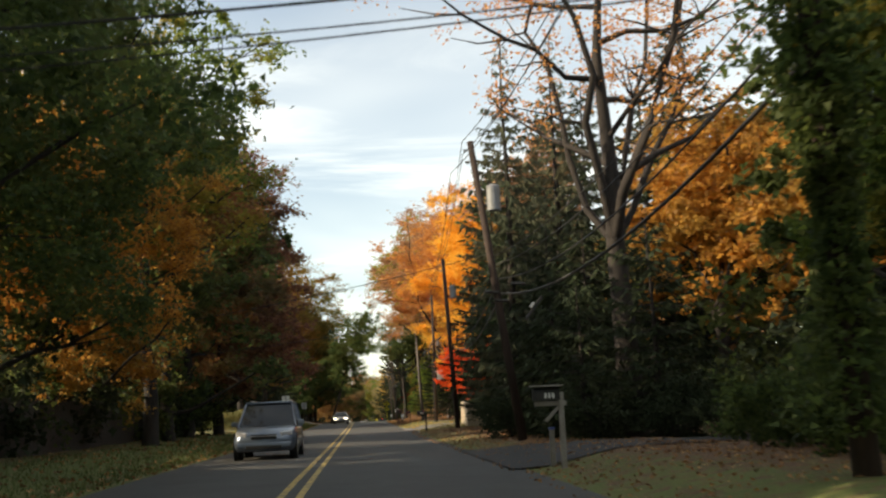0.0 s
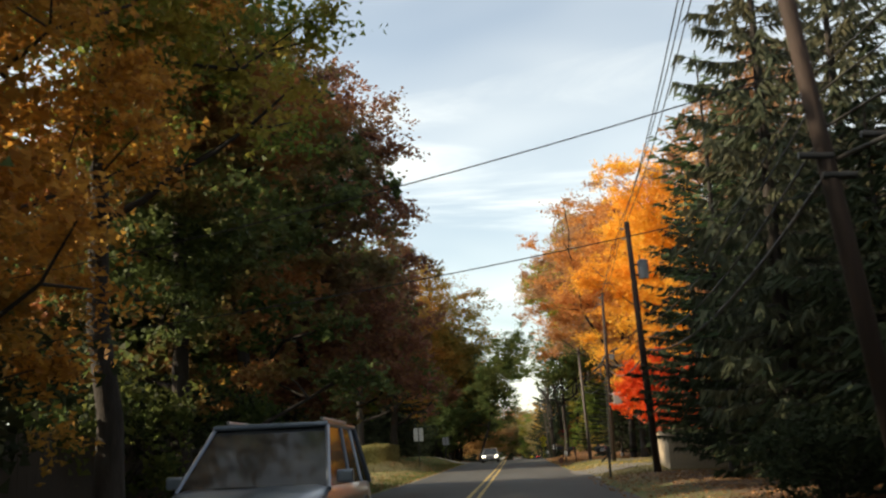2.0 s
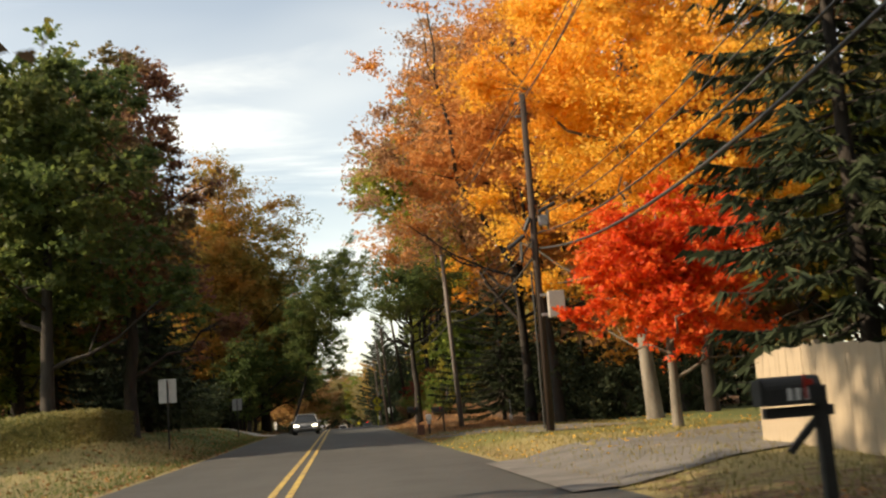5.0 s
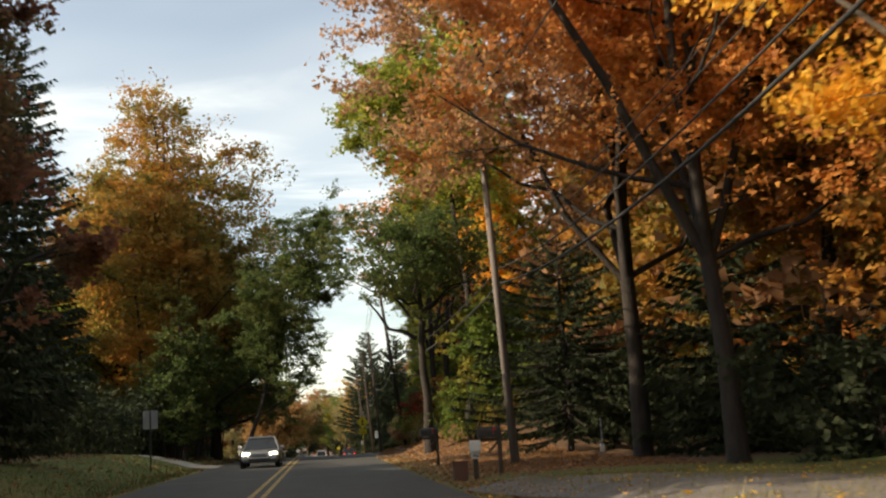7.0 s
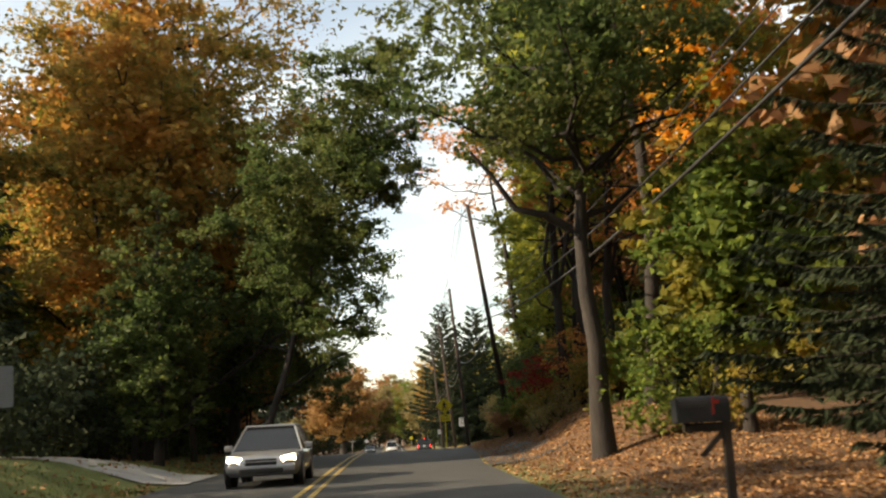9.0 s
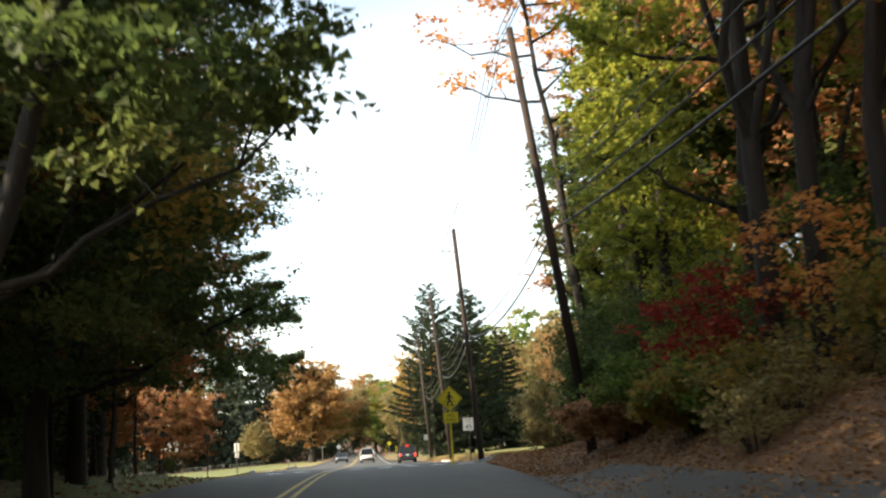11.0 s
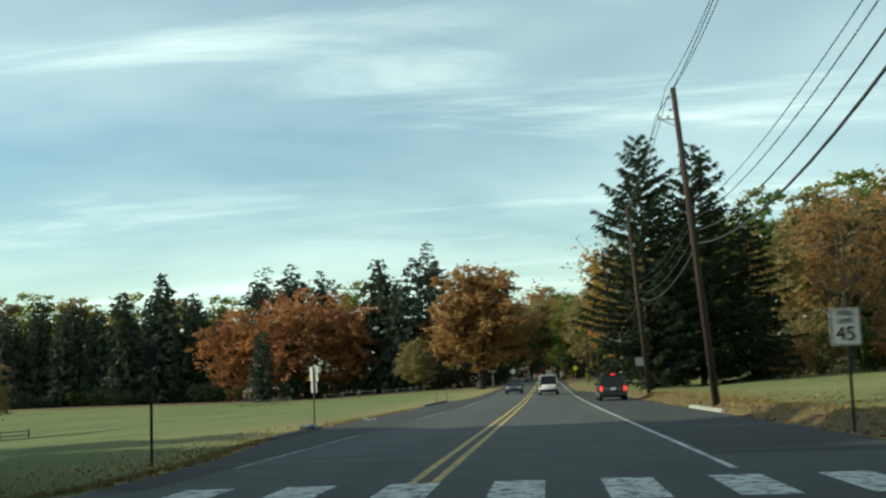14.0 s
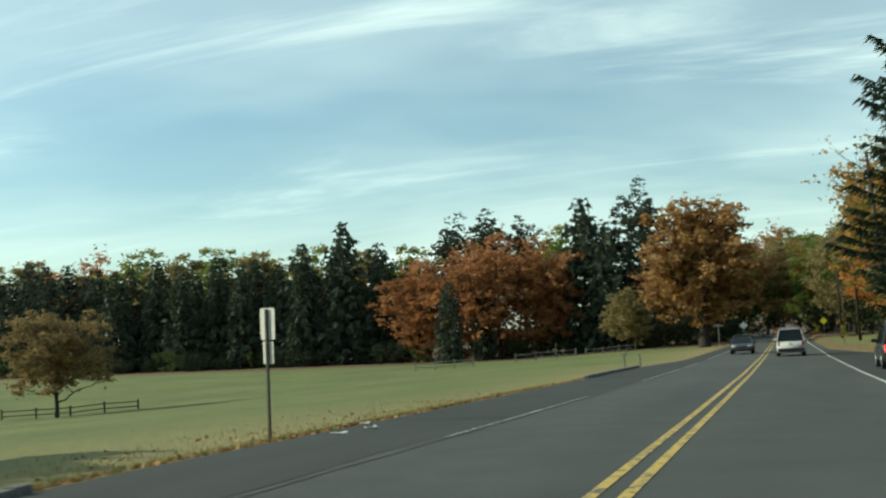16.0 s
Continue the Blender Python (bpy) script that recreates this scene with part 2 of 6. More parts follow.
def paint(name, colour, metal=0.3):
    m, n, l, b = material(name)
    dust = noise_node(n, l, 1.8, 4)
    r = ramp_node(n, [(0.35, tuple(c * 0.88 for c in colour)), (0.7, colour)])
    l.new(dust.outputs["Fac"], r.inputs["Fac"])
    l.new(r.outputs["Color"], b.inputs["Base Color"])
    b.inputs["Roughness"].default_value, b.inputs["Metallic"].default_value = 0.32, metal
    b.inputs["Coat Weight"].default_value, b.inputs["Coat Roughness"].default_value = 0.6, 0.08
    return m


def glow(name, colour, strength):
    m, n, l, b = material(name)
    b.inputs["Base Color"].default_value = (*colour, 1)
    b.inputs["Roughness"].default_value = 0.3
    b.inputs["Emission Color"].default_value = (*colour, 1)
    b.inputs["Emission Strength"].default_value = strength
    return m


def plain(name, colour, rough=0.2, metal=0.0):
    m, n, l, b = material(name)
    b.inputs["Base Color"].default_value = (*colour, 1)
    b.inputs["Roughness"].default_value, b.inputs["Metallic"].default_value = rough, metal
    return m


CAR_GLASS = plain("tinted_glass", (0.012, 0.014, 0.016), 0.06)
for nd in CAR_GLASS.node_tree.nodes:
    if nd.type == "BSDF_PRINCIPLED":
        nd.inputs["Specular IOR Level"].default_value = 0.25
LAMP_CLEAR = plain("clear_lamp", (0.55, 0.56, 0.58), 0.12, 0.3)
LAMP_RED = plain("red_lamp", (0.35, 0.02, 0.02), 0.2)
BRAKE_LIT = glow("lit_brake_lamp", (1.0, 0.025, 0.02), 1.8)
HEAD_LIT = glow("lit_headlamp", (1.0, 0.9, 0.72), 5.0)


def asphalt():
    m, n, l, b = material("asphalt")
    big = noise_node(n, l, 0.35, 4, stretch=(1.0, 0.12, 1.0))
    patch = noise_node(n, l, 0.9, 3)
    grit = noise_node(n, l, 70, 3)
    r = ramp_node(n, [(0.3, (0.040, 0.041, 0.040)), (0.7, (0.074, 0.075, 0.072))])
    l.new(big.outputs["Fac"], r.inputs["Fac"])
    r2 = ramp_node(n, [(0.3, (0.75, 0.75, 0.75)), (0.62, (1, 1, 1))])
    l.new(patch.outputs["Fac"], r2.inputs["Fac"])
    r3 = ramp_node(n, [(0.3, (0.6, 0.6, 0.6)), (0.75, (1.25, 1.25, 1.25))])
    l.new(grit.outputs["Fac"], r3.inputs["Fac"])
    c = mix_node(n, l, 1.0, r.outputs["Color"], r2.outputs["Color"], "MULTIPLY")
    c = mix_node(n, l, 1.0, c, r3.outputs["Color"], "MULTIPLY")
    l.new(c, b.inputs["Base Color"])
    b.inputs["Roughness"].default_value = 0.82
    bump(n, l, b, grit.outputs["Fac"], 0.5, 0.006)
    return m


def marking(name, colour, worn=0.36):
    m, n, l, b = material(name)
    wear = noise_node(n, l, 5.0, 6, rough=0.7)
    grit = noise_node(n, l, 60, 2)
    r = ramp_node(n, [(worn, (0.07, 0.07, 0.07)), (worn + 0.11, colour)])
    l.new(wear.outputs["Fac"], r.inputs["Fac"])
    l.new(r.outputs["Color"], b.inputs["Base Color"])
    b.inputs["Roughness"].default_value = 0.7
    bump(n, l, b, grit.outputs["Fac"], 0.3, 0.003)
    return m


def earth():
    """Lawn, worn verge and leaf-strewn woodland floor in one sheet."""
    m, n, l, b = material("turf_and_leaf_litter")
    geo = n.new("ShaderNodeNewGeometry")
    sep = n.new("ShaderNodeSeparateXYZ")
    l.new(geo.outputs["Position"], sep.inputs["Vector"])
    mow = noise_node(n, l, 0.12, 4)
    tuft = noise_node(n, l, 3.5, 5)
    fine = noise_node(n, l, 28, 3)
    grass = ramp_node(n, [(0.30, (0.068, 0.09, 0.022)), (0.5, (0.12, 0.145, 0.034)), (0.72, (0.195, 0.185, 0.052))])
    l.new(mix_node(n, l, 0.45, mow.outputs["Fac"], tuft.outputs["Fac"]), grass.inputs["Fac"])
    litter = ramp_node(n, [(0.3, (0.04, 0.024, 0.014)), (0.5, (0.12, 0.062, 0.03)), (0.72, (0.25, 0.14, 0.068))])
    l.new(fine.outputs["Fac"], litter.inputs["Fac"])
    straw = ramp_node(n, [(0.3, (0.20, 0.15, 0.06)), (0.5, (0.31, 0.24, 0.10)), (0.72, (0.42, 0.33, 0.16))])
    l.new(mix_node(n, l, 0.5, tuft.outputs["Fac"], fine.outputs["Fac"]), straw.inputs["Fac"])
    dry = n.new("ShaderNodeAttribute")
    dry.attribute_name = "dry"
    turf = mix_node(n, l, dry.outputs["Fac"], grass.outputs["Color"], straw.outputs["Color"])
    woods = n.new("ShaderNodeAttribute")
    woods.attribute_name = "litter"
    edge = n.new("ShaderNodeMath")
    edge.operation = "ADD"
    l.new(woods.outputs["Fac"], edge.inputs[0])
    sc = n.new("ShaderNodeMath")
    sc.operation = "MULTIPLY_ADD"
    sc.inputs[1].default_value, sc.inputs[2].default_value = 1.6, -0.8
    l.new(tuft.outputs["Fac"], sc.inputs[0])
    l.new(sc.outputs["Value"], edge.inputs[1])
    er = ramp_node(n, [(0.35, (0, 0, 0)), (0.65, (1, 1, 1))])
    l.new(edge.outputs["Value"], er.inputs["Fac"])
    c = mix_node(n, l, er.outputs["Color"], turf, litter.outputs["Color"])
    r3 = ramp_node(n, [(0.3, (0.6, 0.6, 0.6)), (0.7, (1.15, 1.15, 1.15))])
    l.new(fine.outputs["Fac"], r3.inputs["Fac"])
    l.new(mix_node(n, l, 1.0, c, r3.outputs["Color"], "MULTIPLY"), b.inputs["Base Color"])
    b.inputs["Roughness"].default_value = 0.95
    bump(n, l, b, fine.outputs["Fac"], 0.7, 0.04)
    return m


ASPHALT = asphalt()
YELLOW_LINE = marking("yellow_road_paint", (0.50, 0.345, 0.075), 0.40)
WHITE_LINE = marking("white_road_paint", (0.62, 0.62, 0.60), 0.41)
EARTH = earth()

# ---- mesh helpers ----
IDENT = Matrix.Identity(4)


def mesh_of(name, verts, faces, mat, smooth=False):
    """A mesh from arrays; faces all of one size."""
    me = bpy.data.meshes.new(name)
    v = np.asarray(verts, np.float32)
    f = np.asarray(faces, np.int32)
    k = f.shape[1]
    me.vertices.add(len(v))
    me.vertices.foreach_set("co", v.ravel())
    me.loops.add(f.size)
    me.loops.foreach_set("vertex_index", f.ravel())
    me.polygons.add(len(f))
    me.polygons.foreach_set("loop_start", np.arange(0, f.size, k, dtype=np.int32))
    me.polygons.foreach_set("use_smooth", np.full(len(f), smooth, dtype=bool))
    me.update(calc_edges=True)
    me.materials.append(mat)
    return me


def part(name, bm, mat, parent=None, label="", smooth=False):
    """Links a bmesh as one mesh object under a thing or a part."""
    me = bpy.data.meshes.new(name)
    bm.normal_update()
    bm.to_mesh(me)
    bm.free()
    me.materials.append(mat)
    if smooth:
        me.polygons.foreach_set("use_smooth", [True] * len(me.polygons))
    ob = new(name, me)
    ob.parent = parent
    return tagged(ob, label)


def child(name, me, parent, label=""):
    ob = new(name, me)
    ob.parent = parent
    return tagged(ob, label)


def thing(name, label, category, m=IDENT, group="", kind=""):
    ob = new(name)
    ob.empty_display_size = 0.3
    ob.matrix_world = m
    return tagged(ob, label, category, group, kind)


def box(bm, size, at, turn=(0, 0, 0), bevel=0.0):
    m = Matrix.LocRotScale(at, Euler([radians(a) for a in turn]), size)
    vs = bmesh.ops.create_cube(bm, size=1.0, matrix=m)["verts"]
    if bevel:
        es = list({e for v in vs for e in v.link_edges})
        bmesh.ops.bevel(bm, geom=es, offset=bevel, segments=2, affect="EDGES", profile=0.6)
    return bm


def boxes(*rows, bevel=0.0):
    bm = bmesh.new()
    for r in rows:
        box(bm, r[0], r[1], r[2] if len(r) > 2 else (0, 0, 0), bevel)
    return bm


def rod(bm, a, b, r1, r2=None, sides=12):
    a, b = Vector(a), Vector(b)
    q = (b - a).to_track_quat("Z", "Y").to_matrix().to_4x4()
    m = Matrix.Translation((a + b) / 2) @ q
    bmesh.ops.create_cone(bm, cap_ends=True, segments=sides, radius1=r1, radius2=r1 if r2 is None else r2, depth=(b - a).length, matrix=m)
    return bm


def tube(path, radii, sides=6):
    """Vertices and quads of a tapered tube along a path."""
    p = np.asarray(path, float)
    r = np.broadcast_to(np.asarray(radii, float), (len(p),))
    d = np.gradient(p, axis=0)
    d /= np.linalg.norm(d, axis=1)[:, None] + 1e-9
    ref = np.where(np.abs(d[:, 2:3]) > 0.9, np.array([[1.0, 0, 0]]), np.array([[0, 0, 1.0]]))
    u = np.cross(d, ref)
    u /= np.linalg.norm(u, axis=1)[:, None] + 1e-9
    w = np.cross(d, u)
    a = np.linspace(0, 2 * np.pi, sides, endpoint=False)
    v = p[:, None] + r[:, None, None] * (np.cos(a)[None, :, None] * u[:, None] + np.sin(a)[None, :, None] * w[:, None])
    n = len(p)
    i = np.arange(n - 1)[:, None] * sides
    j = np.arange(sides)[None]
    k = (j + 1) % sides
    f = np.stack([i + j, i + k, i + sides + k, i + sides + j], -1).reshape(-1, 4)
    return v.reshape(-1, 3), f


class Bag:
    """Collects pieces of geometry with quads."""

    def __init__(self):
        self.v, self.f, self.n = [], [], 0

    def add(self, v, f):
        self.v.append(v)
        self.f.append(np.asarray(f) + self.n)
        self.n += len(v)

    def mesh(self, name, mat, smooth=False):
        return mesh_of(name, np.concatenate(self.v), np.concatenate(self.f), mat, smooth)


def leaves(rng, at, size, flat=0.5, aspect=0.8):
    """Leaf blades, one pointed triangle each, at the given places."""
    n = len(at)
    a = rng.normal(size=(n, 3))
    a[:, 2] *= flat
    a /= np.linalg.norm(a, axis=1)[:, None] + 1e-9
    t = rng.normal(size=(n, 3))
    b = np.cross(a, t)
    b /= np.linalg.norm(b, axis=1)[:, None] + 1e-9
    s = (size * rng.uniform(0.65, 1.35, n))[:, None]
    v = np.stack([at - a * s * 0.45 - b * s * 0.5 * aspect, at - a * s * 0.45 + b * s * 0.5 * aspect, at + a * s * 0.6], 1)
    return v.reshape(-1, 3), np.arange(n * 3).reshape(-1, 3)

# ---- ground and road ----
KY = [-60.0, 38.4, 60.7, 85.1, 117.7, 137.7, 176.2, 185.9, 200.1, 207.2, 214.3, 221.4, 228.4, 235.4, 242.4, 249.4, 269.4, 294.4, 324.4, 384.4, 4000.0]
KZ = [-0.4, 0.0, 0.16, 0.26, 0.45, 0.58, 0.91, 1.0, 1.08, 1.08, 1.06, 1.0, 0.9, 0.78, 0.65, 0.51, 0.12, -0.33, -0.74, -1.2, -1.2]


def ss(a, b, x):
    t = np.clip((np.asarray(x, float) - a) / (b - a), 0, 1)
    return t * t * (3 - 2 * t)


def road_z(y):
    return np.interp(y, KY, KZ)


def right_edge(y):
    return np.interp(y, [0, 100, 112, 122, 150, 185, 205, 225, 238, 262, 325, 345, 700], [2.9, 2.9, 3.3, 3.0, 2.9, 3.0, 4.2, 5.2, 6.2, 6.3, 6.3, 3.4, 3.4])


def left_edge(y):
    return np.interp(y, [0, 120, 160, 195, 225, 242, 250, 262, 300, 315, 330, 700], [-5.2, -5.2, -5.4, -5.5, -5.6, -6.0, -7.0, -7.6, -7.9, -7.7, -6.4, -6.0])


def ground_z(x, y):
    """Height of the ground; the carriageway lies in it."""
    x, y = np.asarray(x, float), np.asarray(y, float)
    open_r, open_l = ss(205, 232, y), ss(222, 244, y)
    re, le = right_edge(y), left_edge(y)
    right_in = (0.32 - 0.20 * ss(60, 75, y) * (1 - ss(108, 118, y)) - 0.22 * ss(140, 150, y) * (1 - ss(205, 220, y))) * ss(re, re + 2.2, x) + ss(166, 190, y) * 1.5 * ss(re + 1.0, re + 4.8, x) + 0.5 * ss(8, 30, x)
    right_out = 0.36 * ss(re + 0.15, re + 0.9, x) + 0.045 * np.clip(x - 8, 0, 35)
    left_in = 0.38 * ss(-le, -le + 3, -x) + 0.5 * ss(8, 18, -x) + 0.55 * ss(128, 142, y) * (1 - ss(182, 200, y)) * ss(-le + 0.8, -le + 4.5, -x)
    left_out = -0.38 * ss(-le, -le + 2, -x) - 1.1 * ss(9, 45, -x)
    left_out = left_out - 1.6 * np.exp(-((x + 64) / 22) ** 2 - ((y - 326) / 34) ** 2)
    bumps = 0.05 * np.sin(x * 0.9 + 0.4 * y) * np.sin(y * 0.57) * ss(0.5, 3, np.maximum(x - re, le - x))
    out = road_z(y) + right_in * (1 - open_r) + right_out * open_r + left_in * (1 - open_l) + left_out * open_l + bumps
    return out


def on_ground(x, y, sink=0.03):
    return Vector((x, y, float(ground_z(x, y)) - sink))


def litter_amount(x, y):
    """How leaf-strewn the ground is, from lawn (0) to woodland floor (1)."""
    x, y = np.asarray(x, float), np.asarray(y, float)
    r_wood = ss(3.2, 5.5, x) * (0.8 * ss(40, 60, y) * (1 - ss(106, 118, y)) + ss(149, 157, y) * (1 - ss(226, 238, y)))
    l_wood = ss(6.5, 10, -x) * ss(30, 45, y) * (1 - ss(105, 115, y)) * 0.5 + ss(8, 12, -x) * ss(150, 170, y) * (1 - ss(228, 240, y))
    verge = 0.45 * np.exp(-((x - right_edge(y) - 0.5) / 0.8) ** 2) + 0.42 * np.exp(-((x - left_edge(y) + 0.5) / 0.7) ** 2)
    verge = verge + 0.36 * np.exp(-((x - left_edge(y) + 1.2) / 2.0) ** 2) * ss(236, 246, y) * (x < left_edge(y)) + 0.25 * np.exp(-((x - right_edge(y) - 2.0) / 2.5) ** 2) * ss(236, 246, y)
    far = ss(405, 420, y)
    return np.clip(r_wood + l_wood + verge + far, 0, 1)


def dry_amount(x, y):
    """How straw-coloured the grass is."""
    x, y = np.asarray(x, float), np.asarray(y, float)
    by_drive = 0.8 * ss(104, 110, y) * (1 - ss(146, 156, y)) * (1 - ss(6, 14, np.abs(x + 1))) * (1 - ss(126, 133, y) * (x > 0))
    le = left_edge(y)
    verge = ss(240, 250, y) * (0.6 * np.exp(-((le - x) / (2.4 + 2.8 * ss(257, 267, y))) ** 2) + 0.22 * np.exp(-((le - x) / 9.0) ** 2)) * (x < le)
    lawn = 0.25 * ss(235, 245, y) * (x > 4)
    patch = 0.12 * np.sin(x * 0.21 + 1.3) * np.sin(y * 0.13) * ss(240, 250, y)
    return np.clip(by_drive + verge + lawn + patch, 0, 1)


def grid_mesh(name, xs, ys, zfun, mat, lift=0.0):
    X, Y = np.meshgrid(xs, ys)
    Z = zfun(X, Y) + lift
    nx, ny = len(xs), len(ys)
    i = (np.arange(ny - 1)[:, None] * nx + np.arange(nx - 1)[None]).ravel()
    return mesh_of(name, np.stack([X, Y, Z], -1).reshape(-1, 3), np.stack([i, i + 1, i + nx + 1, i + nx], 1), mat, True)


gx = np.concatenate([[-2500, -900, -400, -200], np.arange(-140, -40, 10), np.arange(-40, -12, 2), np.arange(-12, 14, 0.4), np.arange(14, 40, 2), np.arange(40, 140, 10), [200, 400, 900, 2500]])
gy = np.concatenate([[-600, -200, -80], np.arange(-40, 30, 10), np.arange(30, 345, 1.0), np.arange(345, 480, 5), [500, 560, 700, 1000, 1800, 3500]])
ground_me = grid_mesh("ground", gx, gy, lambda X, Y: ground_z(X, Y) - 0.05 * (X < right_edge(Y) - 0.25) * (X > left_edge(Y) + 0.25), EARTH)
att = ground_me.attributes.new("litter", "FLOAT", "POINT")
co = np.empty(len(ground_me.vertices) * 3, np.float32)
ground_me.vertices.foreach_get("co", co)
co = co.reshape(-1, 3)
att.data.foreach_set("value", litter_amount(co[:, 0], co[:, 1]).astype(np.float32))
att = ground_me.attributes.new("dry", "FLOAT", "POINT")
att.data.foreach_set("value", dry_amount(co[:, 0], co[:, 1]).astype(np.float32))
ground = tagged(new("ground", ground_me), "mown grass verges and field with brown leaf litter", "ground", kind="structure")


def strip(name, y0, y1, x0, x1, mat, lift, step=2.0, cols=2):
    """A strip that follows the road's height; x0, x1 are numbers or functions of y."""
    ys = np.linspace(y0, y1, max(2, int((y1 - y0) / step) + 1))
    a = x0(ys) if callable(x0) else np.full(len(ys), x0)
    b = x1(ys) if callable(x1) else np.full(len(ys), x1)
    t = np.linspace(0, 1, cols)
    X = a[:, None] * (1 - t) + b[:, None] * t
    Y = np.repeat(ys[:, None], cols, 1)
    Z = road_z(Y) + lift
    i = (np.arange(len(ys) - 1)[:, None] * cols + np.arange(cols - 1)[None]).ravel()
    return mesh_of(name, np.stack([X, Y, Z], -1).reshape(-1, 3), np.stack([i, i + 1, i + cols + 1, i + cols], 1), mat, True)


road = tagged(new("road", strip("road", -200, 640, left_edge, right_edge, ASPHALT, 0.004, 1.5, 9)), "dark grey worn asphalt two-lane road", "road", kind="structure")
SHOULDER = surface("shoulder_asphalt", (0.016, 0.017, 0.018), (0.031, 0.032, 0.033), 0.8, 0.9, fine=60, relief=0.5, depth=0.006, stretch=(1, 0.2, 1))
tagged(new("shoulder", strip("shoulder", 236, 420, left_edge, lambda y: -5.06 + 0.05 * np.sin(y * 0.9) + 0 * y, SHOULDER, 0.008, 0.8, 4)), "darker newer asphalt shoulder along the field", "shoulder", "shoulders", "structure")
tagged(new("shoulder", strip("shoulder", 240, 345, lambda y: 2.80 + 0.04 * np.sin(y * 0.7), right_edge, SHOULDER, 0.008, 0.8, 4)), "darker asphalt shoulder beside the edge line", "shoulder", "shoulders", "structure")
WORN_LINE = marking("worn_white_line", (0.62, 0.62, 0.60), 0.50)
YEL, W_LEFT, W_RIGHT = -1.43, -4.97, 2.66
for dx in (-0.15, 0.15):
    ln = tagged(new("centre_line", strip("centre_line", -60, 520, YEL + dx - 0.06, YEL + dx + 0.06, YELLOW_LINE, 0.010)), "worn double yellow centre line on asphalt", "road marking", "centre lines", "structure")
for y0, y1 in ((240, 252.5), (266, 279), (291, 318), (327, 520)):
    tagged(new("edge_line", strip("edge_line", y0, y1, W_LEFT - 0.05, W_LEFT + 0.05, WORN_LINE, 0.010)), "worn white edge line on asphalt", "road marking", "edge lines", "structure")
tagged(new("edge_line", strip("edge_line", 237, 520, W_RIGHT - 0.05, W_RIGHT + 0.05, WHITE_LINE, 0.010)), "white edge line beside a wide shoulder", "road marking", "edge lines", "structure")
tagged(new("road_crack", strip("road_crack", 248, 300, lambda y: W_LEFT + 0.09 + 0.02 * np.sin(y * 1.7), lambda y: W_LEFT + 0.125 + 0.02 * np.sin(y * 1.7 + 0.4), surface("dark_crack", (0.012, 0.012, 0.012), (0.025, 0.025, 0.025), 3, 0.9), 0.009, 0.6)), "dark open crack along the asphalt edge line", "road crack", kind="structure")
# bars of the crossing
for i in range(8):
    x0 = -4.5 + i * 1.33
    tagged(new("crossing_bar", strip("crossing_bar", 233.4, 235.9, x0, x0 + 0.64, WHITE_LINE, 0.011)), "white painted pedestrian crossing bar", "road marking", "crossing bars", "structure")
# thin sealed joints across the road
for y0, w in ((139.5, 0.10), (146.0, 0.07), (163.0, 0.08), (241.0, 0.05)):
    tagged(new("road_joint", strip("road_joint", y0, y0 + w, left_edge, right_edge, surface("joint_filler", (0.20, 0.20, 0.19), (0.30, 0.30, 0.29), 3, 0.9), 0.009)), "pale filled joint across asphalt", "road joint", "", "structure")


def apron(name, label, pts, mat, lift=0.012):
    """A flat paved patch draped on the ground between two edge lines."""
    (a0, a1), (b0, b1) = pts
    t, s = np.linspace(0, 1, 14), np.linspace(0, 1, 5)
    A = np.array(a0)[None] * (1 - t)[:, None] + np.array(a1)[None] * t[:, None]
    B = np.array(b0)[None] * (1 - t)[:, None] + np.array(b1)[None] * t[:, None]
    P = A[:, None] * (1 - s)[None, :, None] + B[:, None] * s[None, :, None]
    Z = ground_z(P[..., 0], P[..., 1]) + lift
    i = (np.arange(13)[:, None] * 5 + np.arange(4)[None]).ravel()
    me = mesh_of(name, np.concatenate([P, Z[..., None]], -1).reshape(-1, 3), np.stack([i, i + 1, i + 6, i + 5], 1), mat, True)
    return tagged(new(name, me), label, "driveway", kind="structure")


GRAVEL = surface("grey_drive", (0.10, 0.095, 0.09), (0.19, 0.18, 0.17), 1.2, 0.9, fine=40, relief=0.5)
apron("driveway_1", "grey asphalt driveway crossing the verge", (((2.6, 113), (14, 118)), ((2.6, 122), (14, 126))), GRAVEL, 0.03)
apron("driveway_2", "worn asphalt driveway strewn with leaves", (((2.9, 148.0), (5.4, 131.5)), ((4.8, 151.2), (9.6, 133.5))), GRAVEL, 0.03)
apron("driveway_3", "dark asphalt driveway between leaf piles", (((3.0, 183), (5.4, 184)), ((4.2, 206), (5.9, 205))), ASPHALT, 0.03)
apron("driveway_4", "dark asphalt side drive under trees", (((2.6, 60.5), (12.0, 62.5)), ((2.6, 72.5), (12.0, 69.5))), SHOULDER, 0.03)
apron("driveway_5", "pale concrete drive on the verge", (((-5.2, 182), (-20, 186)), ((-5.2, 188), (-20, 191))), KERB, 0.03)

apron("driveway_6", "dark asphalt side drive between a wood and a lawn", (((5.4, 238.2), (15.5, 251.5)), ((6.2, 231.5), (19.5, 248.0))), SHOULDER, 0.03)
apron("footpath_1", "pale narrow concrete edging between a drive and a lawn", (((5.3, 238.3), (10.4, 245.0)), ((5.3, 238.62), (10.4, 245.32))), KERB, 0.05)


